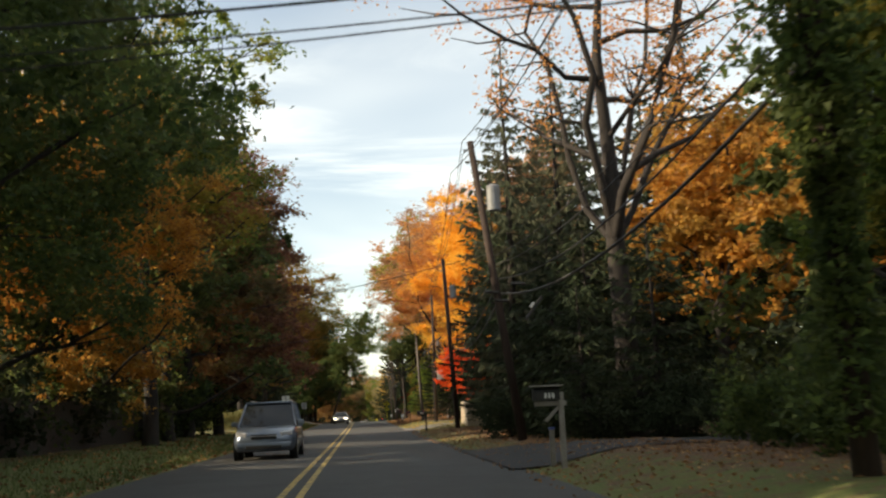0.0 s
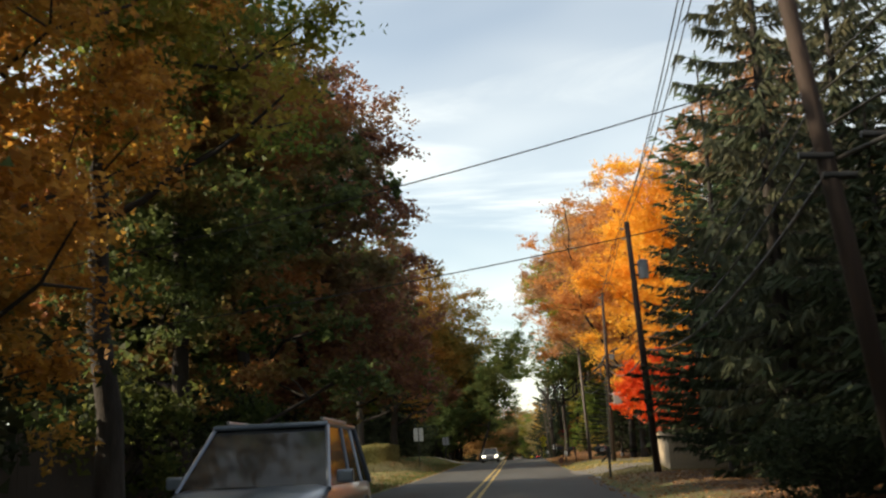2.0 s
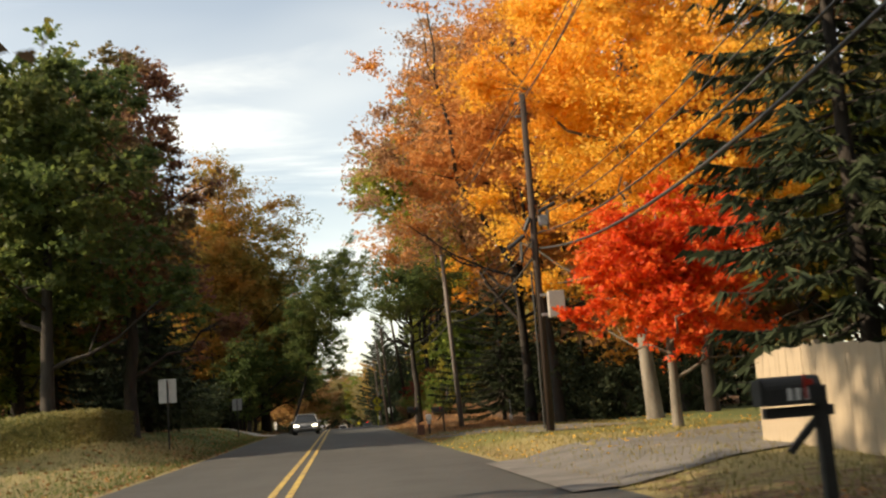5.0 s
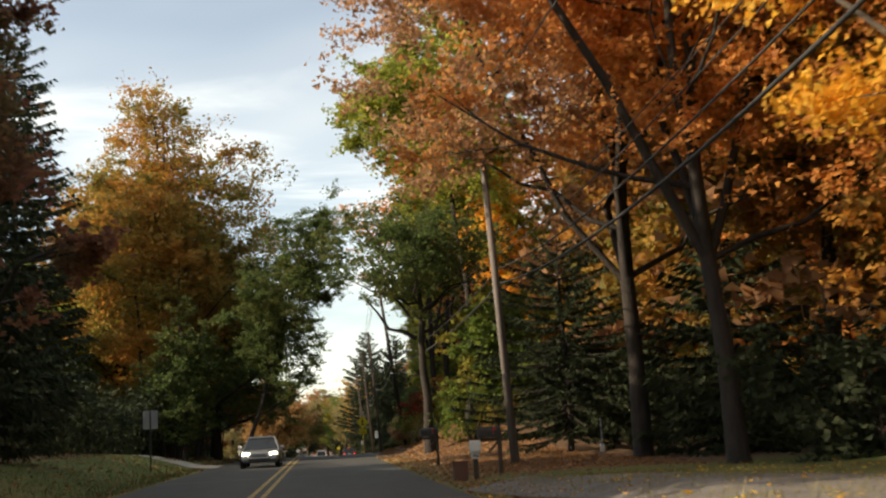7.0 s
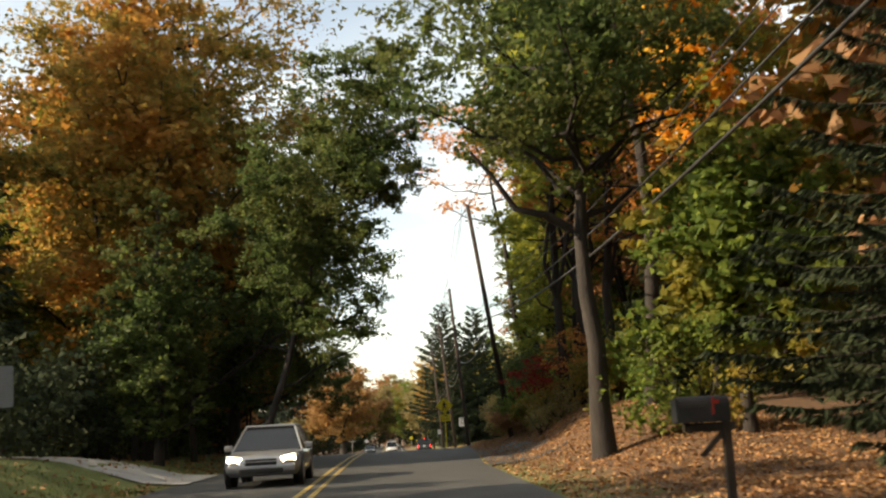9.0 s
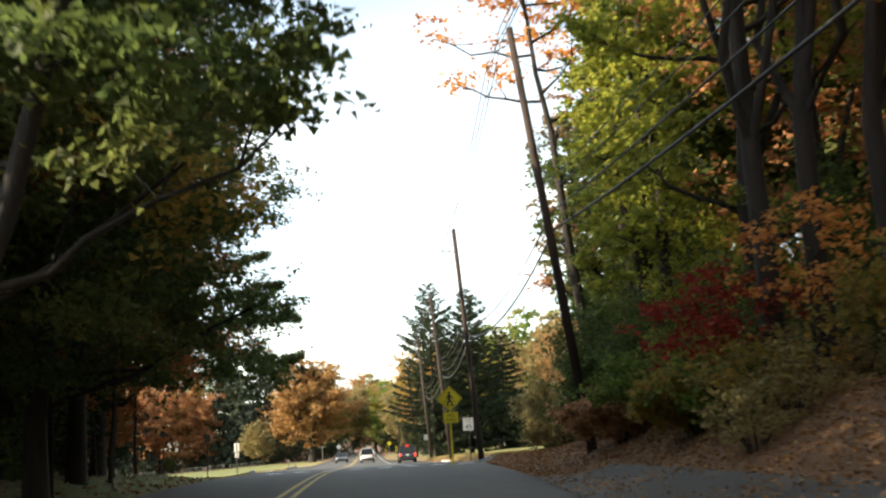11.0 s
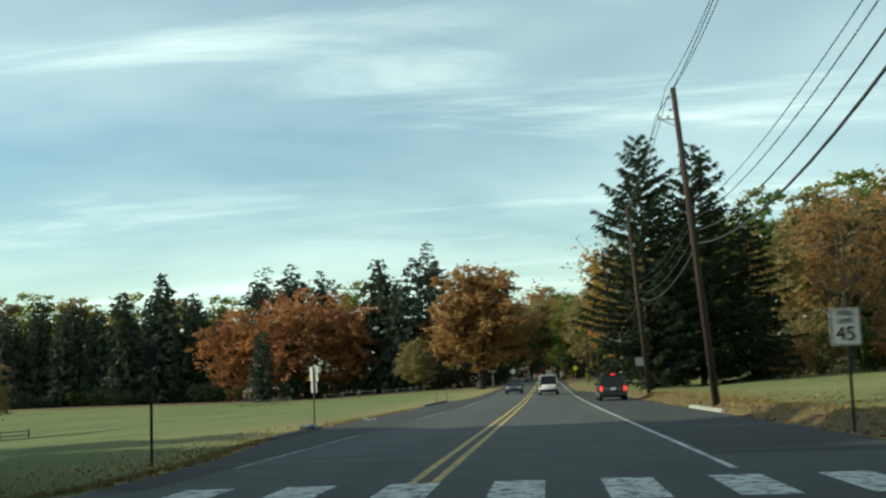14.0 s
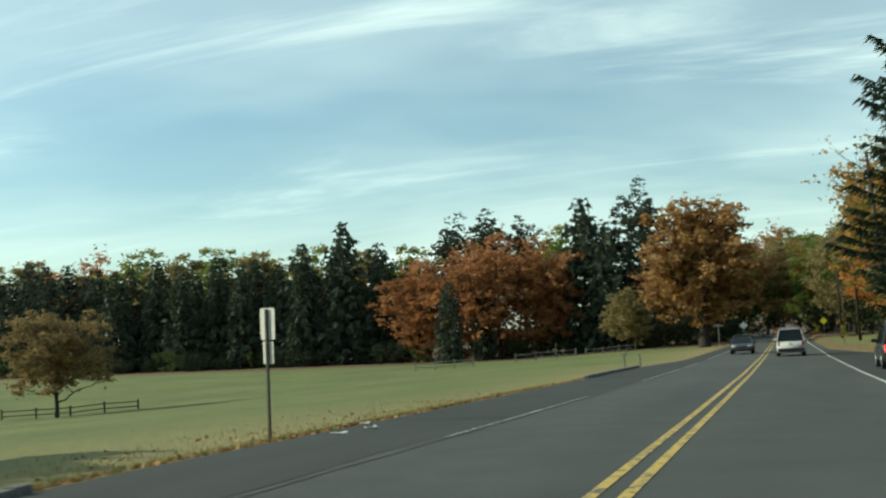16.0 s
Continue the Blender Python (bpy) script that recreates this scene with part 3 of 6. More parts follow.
def kerb(name, label, y0, y1, xf, step=1.0, drop=0.0, stone=KERB):
    """Kerb stones, each a block of its own under one run."""
    run = thing(name, label, "kerb", kind="structure")
    n = int((y1 - y0) / step)
    bm = bmesh.new()
    box(bm, (0.16, step - 0.02, 0.3), (0, 0, 0), bevel=0.02)
    me = bpy.data.meshes.new("kerb_stone")
    bm.to_mesh(me)
    bm.free()
    me.materials.append(stone)
    for i in range(n):
        y = y0 + (i + 0.5) * step
        ob = new("kerb_stone", me)
        ob.parent = run
        dx = float(xf(y + 0.5) - xf(y - 0.5))
        ob.matrix_local = pose(float(xf(y)), y, float(road_z(y)) - 0.02 - drop + 0.012 * math.sin(i * 2.3), 0, 0, -math.degrees(math.atan(dx)))
    return run


kerb("kerb_1", "weathered concrete kerb stones along lawn", 262, 271, lambda y: right_edge(y) + 0.05)
kerb("kerb_2", "grey granite block kerb beside leaf-strewn grass", 251, 259.7, lambda y: left_edge(y) - 0.05, step=0.29, drop=0.04, stone=DARK_KERB)
kerb("kerb_3", "low broken concrete kerb stones by the drive", 107, 110, lambda y: right_edge(y) + 0.05, drop=0.09)
kerb("kerb_4", "low dark kerb stones along the grass", 296, 312, lambda y: left_edge(y) - 0.05, stone=DARK_KERB)

# ---- trees ----


def bend(rng, a, b, sag, n=5, wob=0.06):
    t = np.linspace(0, 1, n)[:, None]
    p = a[None] * (1 - t) + b[None] * t
    L = np.linalg.norm(b - a)
    p[:, 2] += (sag * L * np.sin(np.pi * t))[:, 0]
    w = rng.normal(size=(n, 3)) * wob * L * 0.5
    w[0] = w[-1] = 0
    return p + w


def broadleaf_meshes(seed, h, r, cb, n_leaf, leaf, mat, bark, lean=(0, 0), trunk_r=None, clumps=None, bare=0.0, limbs=9, spread=0.135, droop=0.0, inner=0.2, fork=None):
    """Trunk with limbs, and a crown of leaves in uneven clumps with gaps."""
    rng = np.random.default_rng(seed)
    tr = trunk_r or 0.013 * h + 0.06
    wood = Bag()
    lean = np.array([lean[0], lean[1]])
    axis = lambda t: np.array([lean[0] * t, lean[1] * t, h * t])
    n = 9
    tt = np.linspace(0, 0.86, n)
    trunk = np.array([axis(t) for t in tt])
    trunk[1:, :2] += np.cumsum(rng.normal(size=(n - 1, 2)), axis=0) * 0.012 * h * 0.5
    trunk[0, 2] = -0.4
    rad = tr * (1 - 0.85 * tt / 0.86)
    rad[0] *= 1.7
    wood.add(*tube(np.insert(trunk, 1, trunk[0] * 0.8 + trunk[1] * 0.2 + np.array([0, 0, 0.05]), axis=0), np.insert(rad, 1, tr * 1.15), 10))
    cz, rzz = (cb + h) / 2, (h - cb) / 2
    ctr = axis(cz / h)
    tips = []
    for k in range(limbs):
        t = np.clip((cb * 0.75 + (h * 0.8 - cb * 0.75) * (k + rng.uniform(0, 0.8)) / limbs) / h, 0.08, 0.8)
        j = np.interp(t, tt, np.arange(n))
        i0 = int(j)
        a = trunk[i0] + (trunk[min(i0 + 1, n - 1)] - trunk[i0]) * (j - i0)
        az = 2.4 * k + rng.uniform(-0.5, 0.5)
        up = rng.uniform(0.35, 0.9)
        reach = r * rng.uniform(0.6, 0.92) * (1 - 0.45 * max(0, (t * h - cz) / rzz))
        b = a + np.array([math.cos(az) * reach, math.sin(az) * reach, up * reach * 0.8])
        b[2] = min(b[2], h * 0.97)
        path = bend(rng, a, b, -0.05 if droop == 0 else 0.12, 6)
        r0 = tr * 0.42 * (1 - t * 0.6)
        wood.add(*tube(path, np.linspace(r0, r0 * 0.25, 6), 4))
        tips.append(path[-1])
        for q in range(3):
            s = path[rng.integers(2, 5)]
            d = rng.normal(size=3) * np.array([1, 1, 0.6])
            d[2] = abs(d[2]) * (1 - 2 * droop)
            e = s + d / np.linalg.norm(d) * reach * rng.uniform(0.3, 0.55)
            wood.add(*tube(bend(rng, s, e, 0, 3), np.linspace(r0 * 0.4, r0 * 0.12, 3), 3))
            tips.append(e)
    if fork:
        # stout stems that part from the trunk and climb into the crown
        ft, fn = fork
        i0 = int(np.interp(ft, tt, np.arange(n)))
        for k in range(fn):
            az = 6.283 * k / fn + rng.uniform(-0.5, 0.5)
            reach = r * rng.uniform(0.3, 0.62)
            a, b = trunk[i0], axis(rng.uniform(0.82, 0.96)) + np.array([math.cos(az) * reach, math.sin(az) * reach, 0])
            path = bend(rng, a, b, 0.0, 8, 0.04)
            path[:, :2] += (b - a)[:2] * (0.32 * np.sin(np.linspace(0, np.pi, 8)))[:, None]
            r0 = tr * (1 - ft) * rng.uniform(0.55, 0.8)
            wood.add(*tube(path, np.linspace(r0, r0 * 0.2, 8), 7))
            for q in range(6):
                st = path[rng.integers(2, 7)]
                d = rng.normal(size=3)
                d[2] = abs(d[2]) * 0.9
                e = st + d / np.linalg.norm(d) * r * rng.uniform(0.25, 0.5)
                wood.add(*tube(bend(rng, st, e, 0, 5), np.linspace(r0 * 0.3, r0 * 0.05, 5), 4))
                tips.append(e)
    wood_me = wood.mesh("trunk", bark, True)
    if n_leaf <= 0:
        return wood_me, None
    nc = clumps or int(90 + r * 16)
    u = rng.normal(size=(nc, 3))
    u /= np.linalg.norm(u, axis=1)[:, None]
    rho = rng.uniform(0.35, 1.0, nc) ** 0.5
    ph = rng.uniform(0, 6.28, 6)
    lump = 0.86 + 0.13 * np.sin(3 * u[:, 0] + ph[0]) + 0.13 * np.sin(4 * u[:, 1] + ph[1]) + 0.14 * np.sin(4 * u[:, 2] + 3 * u[:, 0] + ph[2])
    wide = 1 - 0.32 * np.clip(u[:, 2], 0, 1) ** 1.5 - 0.12 * np.clip(-u[:, 2], 0, 1)
    c = ctr + np.stack([r * u[:, 0] * rho * lump * wide, r * u[:, 1] * rho * lump * wide, rzz * u[:, 2] * rho * lump], 1)
    c[:, :2] += lean * ((c[:, 2:3] - cz) / h)
    tips = np.array(tips)
    c = np.concatenate([c, tips, tips + rng.normal(size=tips.shape) * r * 0.06])
    if bare:
        c = c[rng.uniform(size=len(c)) > bare]
    wgt = rng.uniform(0.35, 1.0, len(c))
    cnt = rng.multinomial(n_leaf, wgt / wgt.sum())
    cr = (spread * r * rng.uniform(0.6, 1.25, len(c)))
    idx = np.repeat(np.arange(len(c)), cnt)
    # leaves sit along twigs that fan out of each clump
    tw = rng.normal(size=(len(c), 11, 3)) * np.array([1.0, 1.0, 0.5])
    tw *= (rng.uniform(0.55, 1.75, (len(c), 11)) / (np.linalg.norm(tw, axis=2) + 1e-9))[..., None]
    g = tw[idx, rng.integers(0, 11, n_leaf)] * (rng.uniform(0, 1, n_leaf) ** 0.6)[:, None]
    at = c[idx] + (g + rng.normal(size=(n_leaf, 3)) * 0.14) * cr[idx][:, None] * np.array([1.0, 1.0, 0.85])
    if droop:
        at[:, 2] -= droop * np.abs(rng.normal(size=n_leaf)) * cr[idx]
    at[:, 2] = np.maximum(at[:, 2], 0.3)
    v, f = leaves(rng, at, leaf)
    if inner and bare < 0.25:
        # coarser shaded sprays fill the heart of the crown
        k = int(n_leaf * inner)
        j = rng.integers(0, len(c), k)
        core = ctr + (c[j] - ctr) * rng.uniform(0.3, 0.8, (k, 1)) + rng.normal(size=(k, 3)) * 0.05 * r
        core[:, 2] = np.maximum(core[:, 2], 0.4)
        v2, f2 = leaves(rng, core, leaf * 1.4 if leaf < 0.25 else min(leaf * 1.8, 0.85))
        f = np.concatenate([f, f2 + len(v)])
        v = np.concatenate([v, v2])
    return wood_me, mesh_of("crown", v, f, mat)


def conifer_meshes(seed, h, r, cb, mat, bark, step=0.5, per=9, frond=0.42, hang=0.5, taper=0.9, dens=9.0, width=0.15, rise=0.0):
    """Spruce: whorls of boughs that droop, each hung with sprays of needles."""
    rng = np.random.default_rng(seed)
    wood, green = Bag(), Bag()
    tz = np.linspace(-0.4, h, 7)
    tr = 0.011 * h + 0.05
    wood.add(*tube(np.stack([0.05 * np.sin(tz * 0.7), 0.05 * np.cos(tz * 0.5), tz], 1), np.linspace(tr, 0.02, 7), 8))
    z = cb
    places, dirs, sizes = [], [], []
    while z < h - 0.15:
        t = (z - cb) / (h - cb)
        L0 = r * (1 - t) ** taper * min(1.0, 0.62 + 2.2 * t) + 0.12
        k = max(4, int(per * (0.55 + 0.6 * (1 - t))))
        for q in range(k):
            az = 6.283 * q / k + rng.uniform(-0.4, 0.4)
            L = L0 * rng.uniform(0.6, 1.12)
            dz = (0.25 * t + rise - 0.34 * (1 - t)) * L
            n = 5
            s = np.linspace(0, 1, n)
            path = np.stack([math.cos(az) * L * s, math.sin(az) * L * s, z + rng.uniform(-0.2, 0.2) + dz * s ** 0.8 + 0.16 * L * s ** 3], 1)
            if L > 0.9:
                wood.add(*tube(path, np.linspace(0.014 + 0.006 * L, 0.005, n), 4))
            m = max(3, int(L * dens * 2))
            ss_ = rng.uniform(0.12, 1.02, m)
            at = np.stack([np.interp(ss_, s, path[:, j]) for j in range(3)], 1)
            side = rng.choice([-1.0, 1.0], m)
            out = np.array([math.cos(az), math.sin(az), 0.0])
            perp = np.array([-math.sin(az), math.cos(az), 0.0])
            d = out[None] * rng.uniform(0.1, 0.9, m)[:, None] + perp[None] * (side * rng.uniform(0.15, 0.8, m))[:, None]
            d[:, 2] -= hang * rng.uniform(0.3, 1.5, m)
            places.append(at)
            dirs.append(d / np.linalg.norm(d, axis=1)[:, None])
            sizes.append(frond * rng.uniform(0.6, 1.3, m) * (0.55 + 0.45 * min(1, L / 2)))
        z += step * rng.uniform(0.8, 1.2)
    at, d, sz = np.concatenate(places), np.concatenate(dirs), np.concatenate(sizes)[:, None]
    n = len(at)
    b = np.cross(d, rng.normal(size=(n, 3)))
    b /= np.linalg.norm(b, axis=1)[:, None] + 1e-9
    v = np.stack([at - b * sz * width, at + b * sz * width, at + d * sz], 1).reshape(-1, 3)
    return wood.mesh("trunk", bark, True), mesh_of("crown", v, np.arange(n * 3).reshape(-1, 3), mat)


def plant(name, label, category, meshes, m, group="", trunk_name="trunk", crown_name="crown"):
    t = thing(name, label, category, m, group)
    w, c = meshes
    if w:
        child(trunk_name, w, t)
    if c:
        child(crown_name, c, t)
    return t


def shrub_meshes(seed, h, r, n_leaf, leaf, mat, bark=BARK, box_like=False):
    rng = np.random.default_rng(seed)
    wood = Bag()
    for k in range(9):
        az = 0.7 * k + rng.uniform(-0.3, 0.3)
        e = np.array([math.cos(az) * r * rng.uniform(0.3, 0.8), math.sin(az) * r * rng.uniform(0.3, 0.8), h * rng.uniform(0.5, 0.9)])
        wood.add(*tube(bend(rng, np.array([0.05 * math.cos(az), 0.05 * math.sin(az), -0.15]), e, 0.05, 5), np.linspace(0.03, 0.008, 5), 5))
    nc = 46
    u = rng.normal(size=(nc, 3))
    u /= np.linalg.norm(u, axis=1)[:, None]
    rho = rng.uniform(0.4, 1, nc) ** 0.4
    ph = rng.uniform(0, 6.28, 3)
    lump = 1.0 + 0.24 * np.sin(3 * u[:, 0] + ph[0]) + 0.2 * np.sin(4 * u[:, 1] + ph[1]) + 0.16 * np.sin(5 * u[:, 2] + ph[2])
    c = np.stack([u[:, 0] * r * rho * lump, u[:, 1] * r * rho * lump, h * 0.5 + u[:, 2] * h * 0.46 * rho * lump], 1)
    idx = rng.integers(0, nc, n_leaf)
    # each clump sends out a few leafy shoots
    sh = rng.normal(size=(nc, 5, 3)) + np.array([0, 0, 0.5])
    sh *= (rng.uniform(0.15, 0.55, (nc, 5)) / np.linalg.norm(sh, axis=2))[..., None] * np.array([r, r, min(r, h)])
    at = c[idx] + sh[idx, rng.integers(0, 5, n_leaf)] * rng.uniform(0, 1, (n_leaf, 1)) ** 0.8 + rng.normal(size=(n_leaf, 3)) * np.array([0.07 * r, 0.07 * r, 0.05 * h])
    at[:, 2] = np.maximum(at[:, 2], 0.04)
    v, f = leaves(rng, at, leaf, 0.7)
    return wood.mesh("branchwork", bark, True), mesh_of("foliage", v, f, mat)


def broadleaf(label, x, y, h, r, cb, tone, seed, n=14000, leaf=0.24, bark=BARK, lean=(0, 0), group="", name="maple_tree", sink=0.05, **kw):
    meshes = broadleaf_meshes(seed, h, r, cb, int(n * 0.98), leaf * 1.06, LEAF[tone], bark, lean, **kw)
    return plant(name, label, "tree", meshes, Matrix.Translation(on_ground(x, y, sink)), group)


def spruce(label, x, y, h, r, cb, seed, tone="needle", group="", name="spruce_tree", **kw):
    return plant(name, label, "tree", conifer_meshes(seed, h, r, cb, LEAF[tone], BARK, **kw), Matrix.Translation(on_ground(x, y)), group)


def shrub(label, x, y, h, r, tone, seed, n=2500, leaf=0.10, group="", name="shrub"):
    return plant(name, label, "shrub", shrub_meshes(seed, h, r, int(n * 1.5), leaf, LEAF[tone]), Matrix.Translation(on_ground(x, y, 0.02)), group, "branchwork", "foliage")


# first stretch, left of the road
broadleaf("tall dark green maple leaning over the road", -10.9, 57, 17, 8.0, 1.4, "dark_green", 11, 62000, 0.15, spread=0.17)
broadleaf("dark green tree with drooping leafy boughs", -10.9, 68.8, 15.5, 7.6, 2.4, "dark_green", 12, 52000, 0.15)
broadleaf("orange-gold maple with low spreading boughs", -11.0, 78.5, 14.0, 6.4, 1.2, "amber", 13, 62000, 0.13)
broadleaf("tall green tree with thin feathery twigs", -8.6, 84, 18.5, 6.0, 8.0, "green", 14, 31000, 0.148, bare=0.15)
broadleaf("tall dark green maple behind the verge", -9.0, 91, 17, 5.0, 0.8, "rust", 15, 46000, 0.15)
broadleaf("dark maroon tree with dense foliage", -8.5, 105, 19, 5.8, 1.0, "maroon", 16, 66000, 0.160, spread=0.17)
broadleaf("dark green oak with dense lower boughs", -9.5, 100, 18, 5.5, 5, "dark_green", 17, 22000, 0.24)
broadleaf("olive-green tree with a loose open crown", -11.0, 141, 17.5, 5.0, 3, "dark_green", 19, 26000, 0.2, bare=0.1)
broadleaf("green and gold tree at the wood's edge", -14.8, 151, 20, 6.0, 1.5, "green", 20, 26000, 0.24)
broadleaf("dark green tree behind a maroon one", -14.0, 107, 18, 6.0, 1.0, "dark_green", 39, 17000, 0.26)
for i, (x, y, h, r, tone) in enumerate(((-15, 62, 12, 5, "dark_green"), (-15.5, 97, 10, 5, "dark_green"), (-19, 145, 12, 6, "olive"), (-19, 157, 16, 6.5, "dark_green"))):
    broadleaf("dark broadleaf tree back on the left, many added out of view for shade", x, y, h, r, 1.5, tone, 40 + i, 9000, 0.42, group="trees deep in the wood")

# first stretch, right of the road
broadleaf("green tree with sunlit yellow-green leaves at its edge", 9.3, 55.5, 14, 2.9, 0.6, "green", 60, 26000, 0.126)
broadleaf("tall green tree with climbing leaves", 11.0, 60.8, 13.5, 2.8, 2.0, "dark_green", 61, 15000, 0.2)
broadleaf("tall thinly leaved maple with orange upper crown", 8.7, 75.5, 20, 7.0, 10.5, "orange", 62, 7600, 0.115, trunk_r=0.46, bare=0.45, limbs=8, fork=(0.42, 5))
broadleaf("orange maple behind a dark hedge", 14.2, 82, 14.0, 4.6, 4.0, "amber", 63, 20000, 0.19, bare=0.2, fork=(0.3, 3))
broadleaf("gold-brown maple above dark evergreens", 15.2, 71, 10.5, 4.2, 3.0, "amber", 64, 15000, 0.2, bare=0.2)
spruce("tall Norway spruce with drooping boughs", 6.9, 90, 19, 3.6, 2.5, 65, "grey_needle", step=0.55, hang=1.1, frond=0.42, per=9, dens=11)
spruce("tall Norway spruce with hanging sprays", 9.8, 93, 20, 4.0, 2.5, 66, "grey_needle", step=0.55, hang=1.1, frond=0.42, per=9, dens=11)
spruce("pale green pine beside the road", 7.4, 101, 15.5, 3.2, 4.5, 67, "pine", name="pine_tree", step=0.8, hang=0.1, frond=0.45, per=7, taper=0.6, rise=0.3)
spruce("dark dense evergreen over a wooden fence", 9.8, 105.5, 14, 5.4, 1.4, 68, step=0.34, hang=0.6, frond=0.24, dens=26, width=0.19, per=12, taper=0.6)
spruce("dark dense evergreen hiding the garden", 7.6, 84, 8.5, 3.0, 0.3, 69, step=0.4, hang=0.5, frond=0.45, taper=0.55)
spruce("dark dense evergreen beneath a bare maple", 8.9, 73.0, 6.8, 2.3, 0.2, 75, step=0.4, hang=0.5, frond=0.4, taper=0.5)
spruce("dark low evergreen by a garden drive", 7.0, 75.4, 5.0, 1.9, 0.2, 76, step=0.4, hang=0.5, frond=0.4, taper=0.5)
spruce("dark dense evergreen by a driveway", 8.2, 79.5, 7.5, 3.2, 0.3, 70, step=0.4, hang=0.5, frond=0.45, taper=0.5)
spruce("dark evergreen with wide low boughs", 8.4, 97.5, 9.5, 3.3, 0.4, 71, step=0.4, hang=0.5, frond=0.45, taper=0.6)
spruce("dark evergreen at the back of the garden", 13, 101, 20, 4.4, 1, 72, step=0.6, frond=0.5, taper=0.65)
spruce("tall dark evergreen deep in the garden", 16.8, 94, 21, 5.0, 1, 77, step=0.65, frond=0.55, taper=0.6)
spruce("dark evergreen over a leafy garden", 12.6, 112.5, 17, 4.6, 1, 74, step=0.55, frond=0.5, taper=0.6)
spruce("dark evergreen beside a tall spruce", 13, 88, 17, 4.2, 1, 73, step=0.55, frond=0.45)
for i, (x, y, h, r) in enumerate(((5.6, 82, 1.5, 1.2), (7.0, 73.5, 1.9, 1.4), (9.0, 71, 1.6, 1.3), (6.8, 77, 1.7, 1.3), (9.5, 66.0, 1.3, 1.1))):
    shrub("dark clipped rounded shrub", x, y, h, r, "needle", 80 + i, 5200, 0.075, "rounded shrubs")
for i, (x, y, h, r) in enumerate(((7.0, 52, 1.2, 1.0), (7.6, 55, 1.5, 1.1), (8.2, 59, 1.4, 1.1), (9.0, 63, 1.4, 1.2))):
    shrub("leafy green bush with sunlit tips", x, y, h, r, "dark_green", 86 + i, 3500, 0.11, "leafy bushes")

# second stretch, right
broadleaf("bright golden-yellow maple in full sun", 10.4, 136.2, 23.0, 6.7, 2.4, "gold", 100, 92000, 0.115, bark=PALE_BARK, trunk_r=0.26)
broadleaf("scarlet maple with a pale trunk on a lawn", 8.2, 126.5, 6.6, 3.0, 1.5, "red", 101, 26000, 0.11, bark=PALE_BARK)
broadleaf("scarlet maple beside a golden one", 13.2, 138.5, 14.5, 2.9, 4.5, "red", 116, 9000, 0.17)
spruce("dark evergreen between a fence and red maples", 9.3, 117.8, 16, 4.2, 1.4, 102, step=0.5, hang=0.5)
broadleaf("tall rust-brown maple with a forked grey trunk", 9.9, 158.5, 25, 8.6, 7.0, "brown", 103, 56000, 0.165, trunk_r=0.28, lean=(-2.0, 0), limbs=9, fork=(0.28, 4))
broadleaf("tall bright orange maple with dark limbs", 9.9, 150.5, 23, 7.6, 6.0, "orange", 104, 52000, 0.145, trunk_r=0.25, lean=(-1.2, 0), limbs=9, fork=(0.24, 4))
broadleaf("orange maple at the back of a lawn", 18, 147, 20, 7.0, 3.5, "olive", 105, 34000, 0.21)
broadleaf("brown-orange maple deep in the garden", 17, 160, 22, 7.0, 3, "olive", 106, 24000, 0.26)
broadleaf("golden maple deep in the garden", 17, 172, 22, 7, 3, "olive", 107, 22000, 0.26)
broadleaf("tall green and gold tree with spreading limbs", 8.0, 184.5, 25, 6.3, 10.5, "yellow", 108, 40300, 0.192, trunk_r=0.24, lean=(-1.6, 0), limbs=12)
broadleaf("slender yellow tree beside the bank", 9.9, 184, 19, 2.2, 6.0, "gold", 109, 11000, 0.16, trunk_r=0.18)
arch = broadleaf("dark tree with a low limb over the road", 5.2, 177.5, 12.0, 4.7, 7.4, "dark_green", 110, 17000, 0.14, lean=(-0.5, 0), trunk_r=0.27, limbs=11, inner=0.05)
limb = Bag()
limb.add(*tube(np.array([(-0.4, 0, 5.4), (-1.0, -0.1, 5.75), (-1.7, -0.2, 5.9), (-2.2, -0.2, 6.7), (-2.7, -0.3, 7.3)]), np.linspace(0.12, 0.035, 5), 7))
limb.add(*tube(np.array([(-0.5, 0, 6.2), (-1.1, 0.2, 7.2), (-1.7, 0.3, 7.7), (-2.6, 0.4, 7.9)]), np.linspace(0.08, 0.02, 4), 6))
limb.add(*tube(np.array([(0.3, 0, 6.8), (1.4, 0.2, 7.9), (2.6, 0.3, 8.2)]), np.linspace(0.09, 0.03, 3), 6))
child("bough", limb.mesh("bough", BARK, True), arch)
spruce("dark hemlock understorey by the bank", 9.9, 168.5, 8.6, 4.7, 1.0, 111, step=0.32, hang=0.55, frond=0.25, taper=0.55, dens=27, width=0.16)
spruce("dark hemlock understorey beside tall maples", 12.8, 158, 7, 4.2, 0.3, 112, step=0.4, hang=0.4, frond=0.45, taper=0.55)
broadleaf("low golden maple beneath taller trees", 14.2, 145.0, 7.5, 3.6, 1.6, "amber", 117, 14000, 0.14)
broadleaf("thin brown maple rising over dark evergreens", 13.0, 119, 23, 4.6, 8.0, "brown", 118, 12000, 0.24, bare=0.1)
spruce("dark hemlock understorey at the drive's end", 15.5, 150, 5, 3.5, 0.3, 113, step=0.4, hang=0.4, frond=0.45, taper=0.55)
broadleaf("low green tree with leaves lit by the sun", 8.2, 176, 7.5, 2.8, 1.2, "green", 114, 9000, 0.2, bare=0.1)
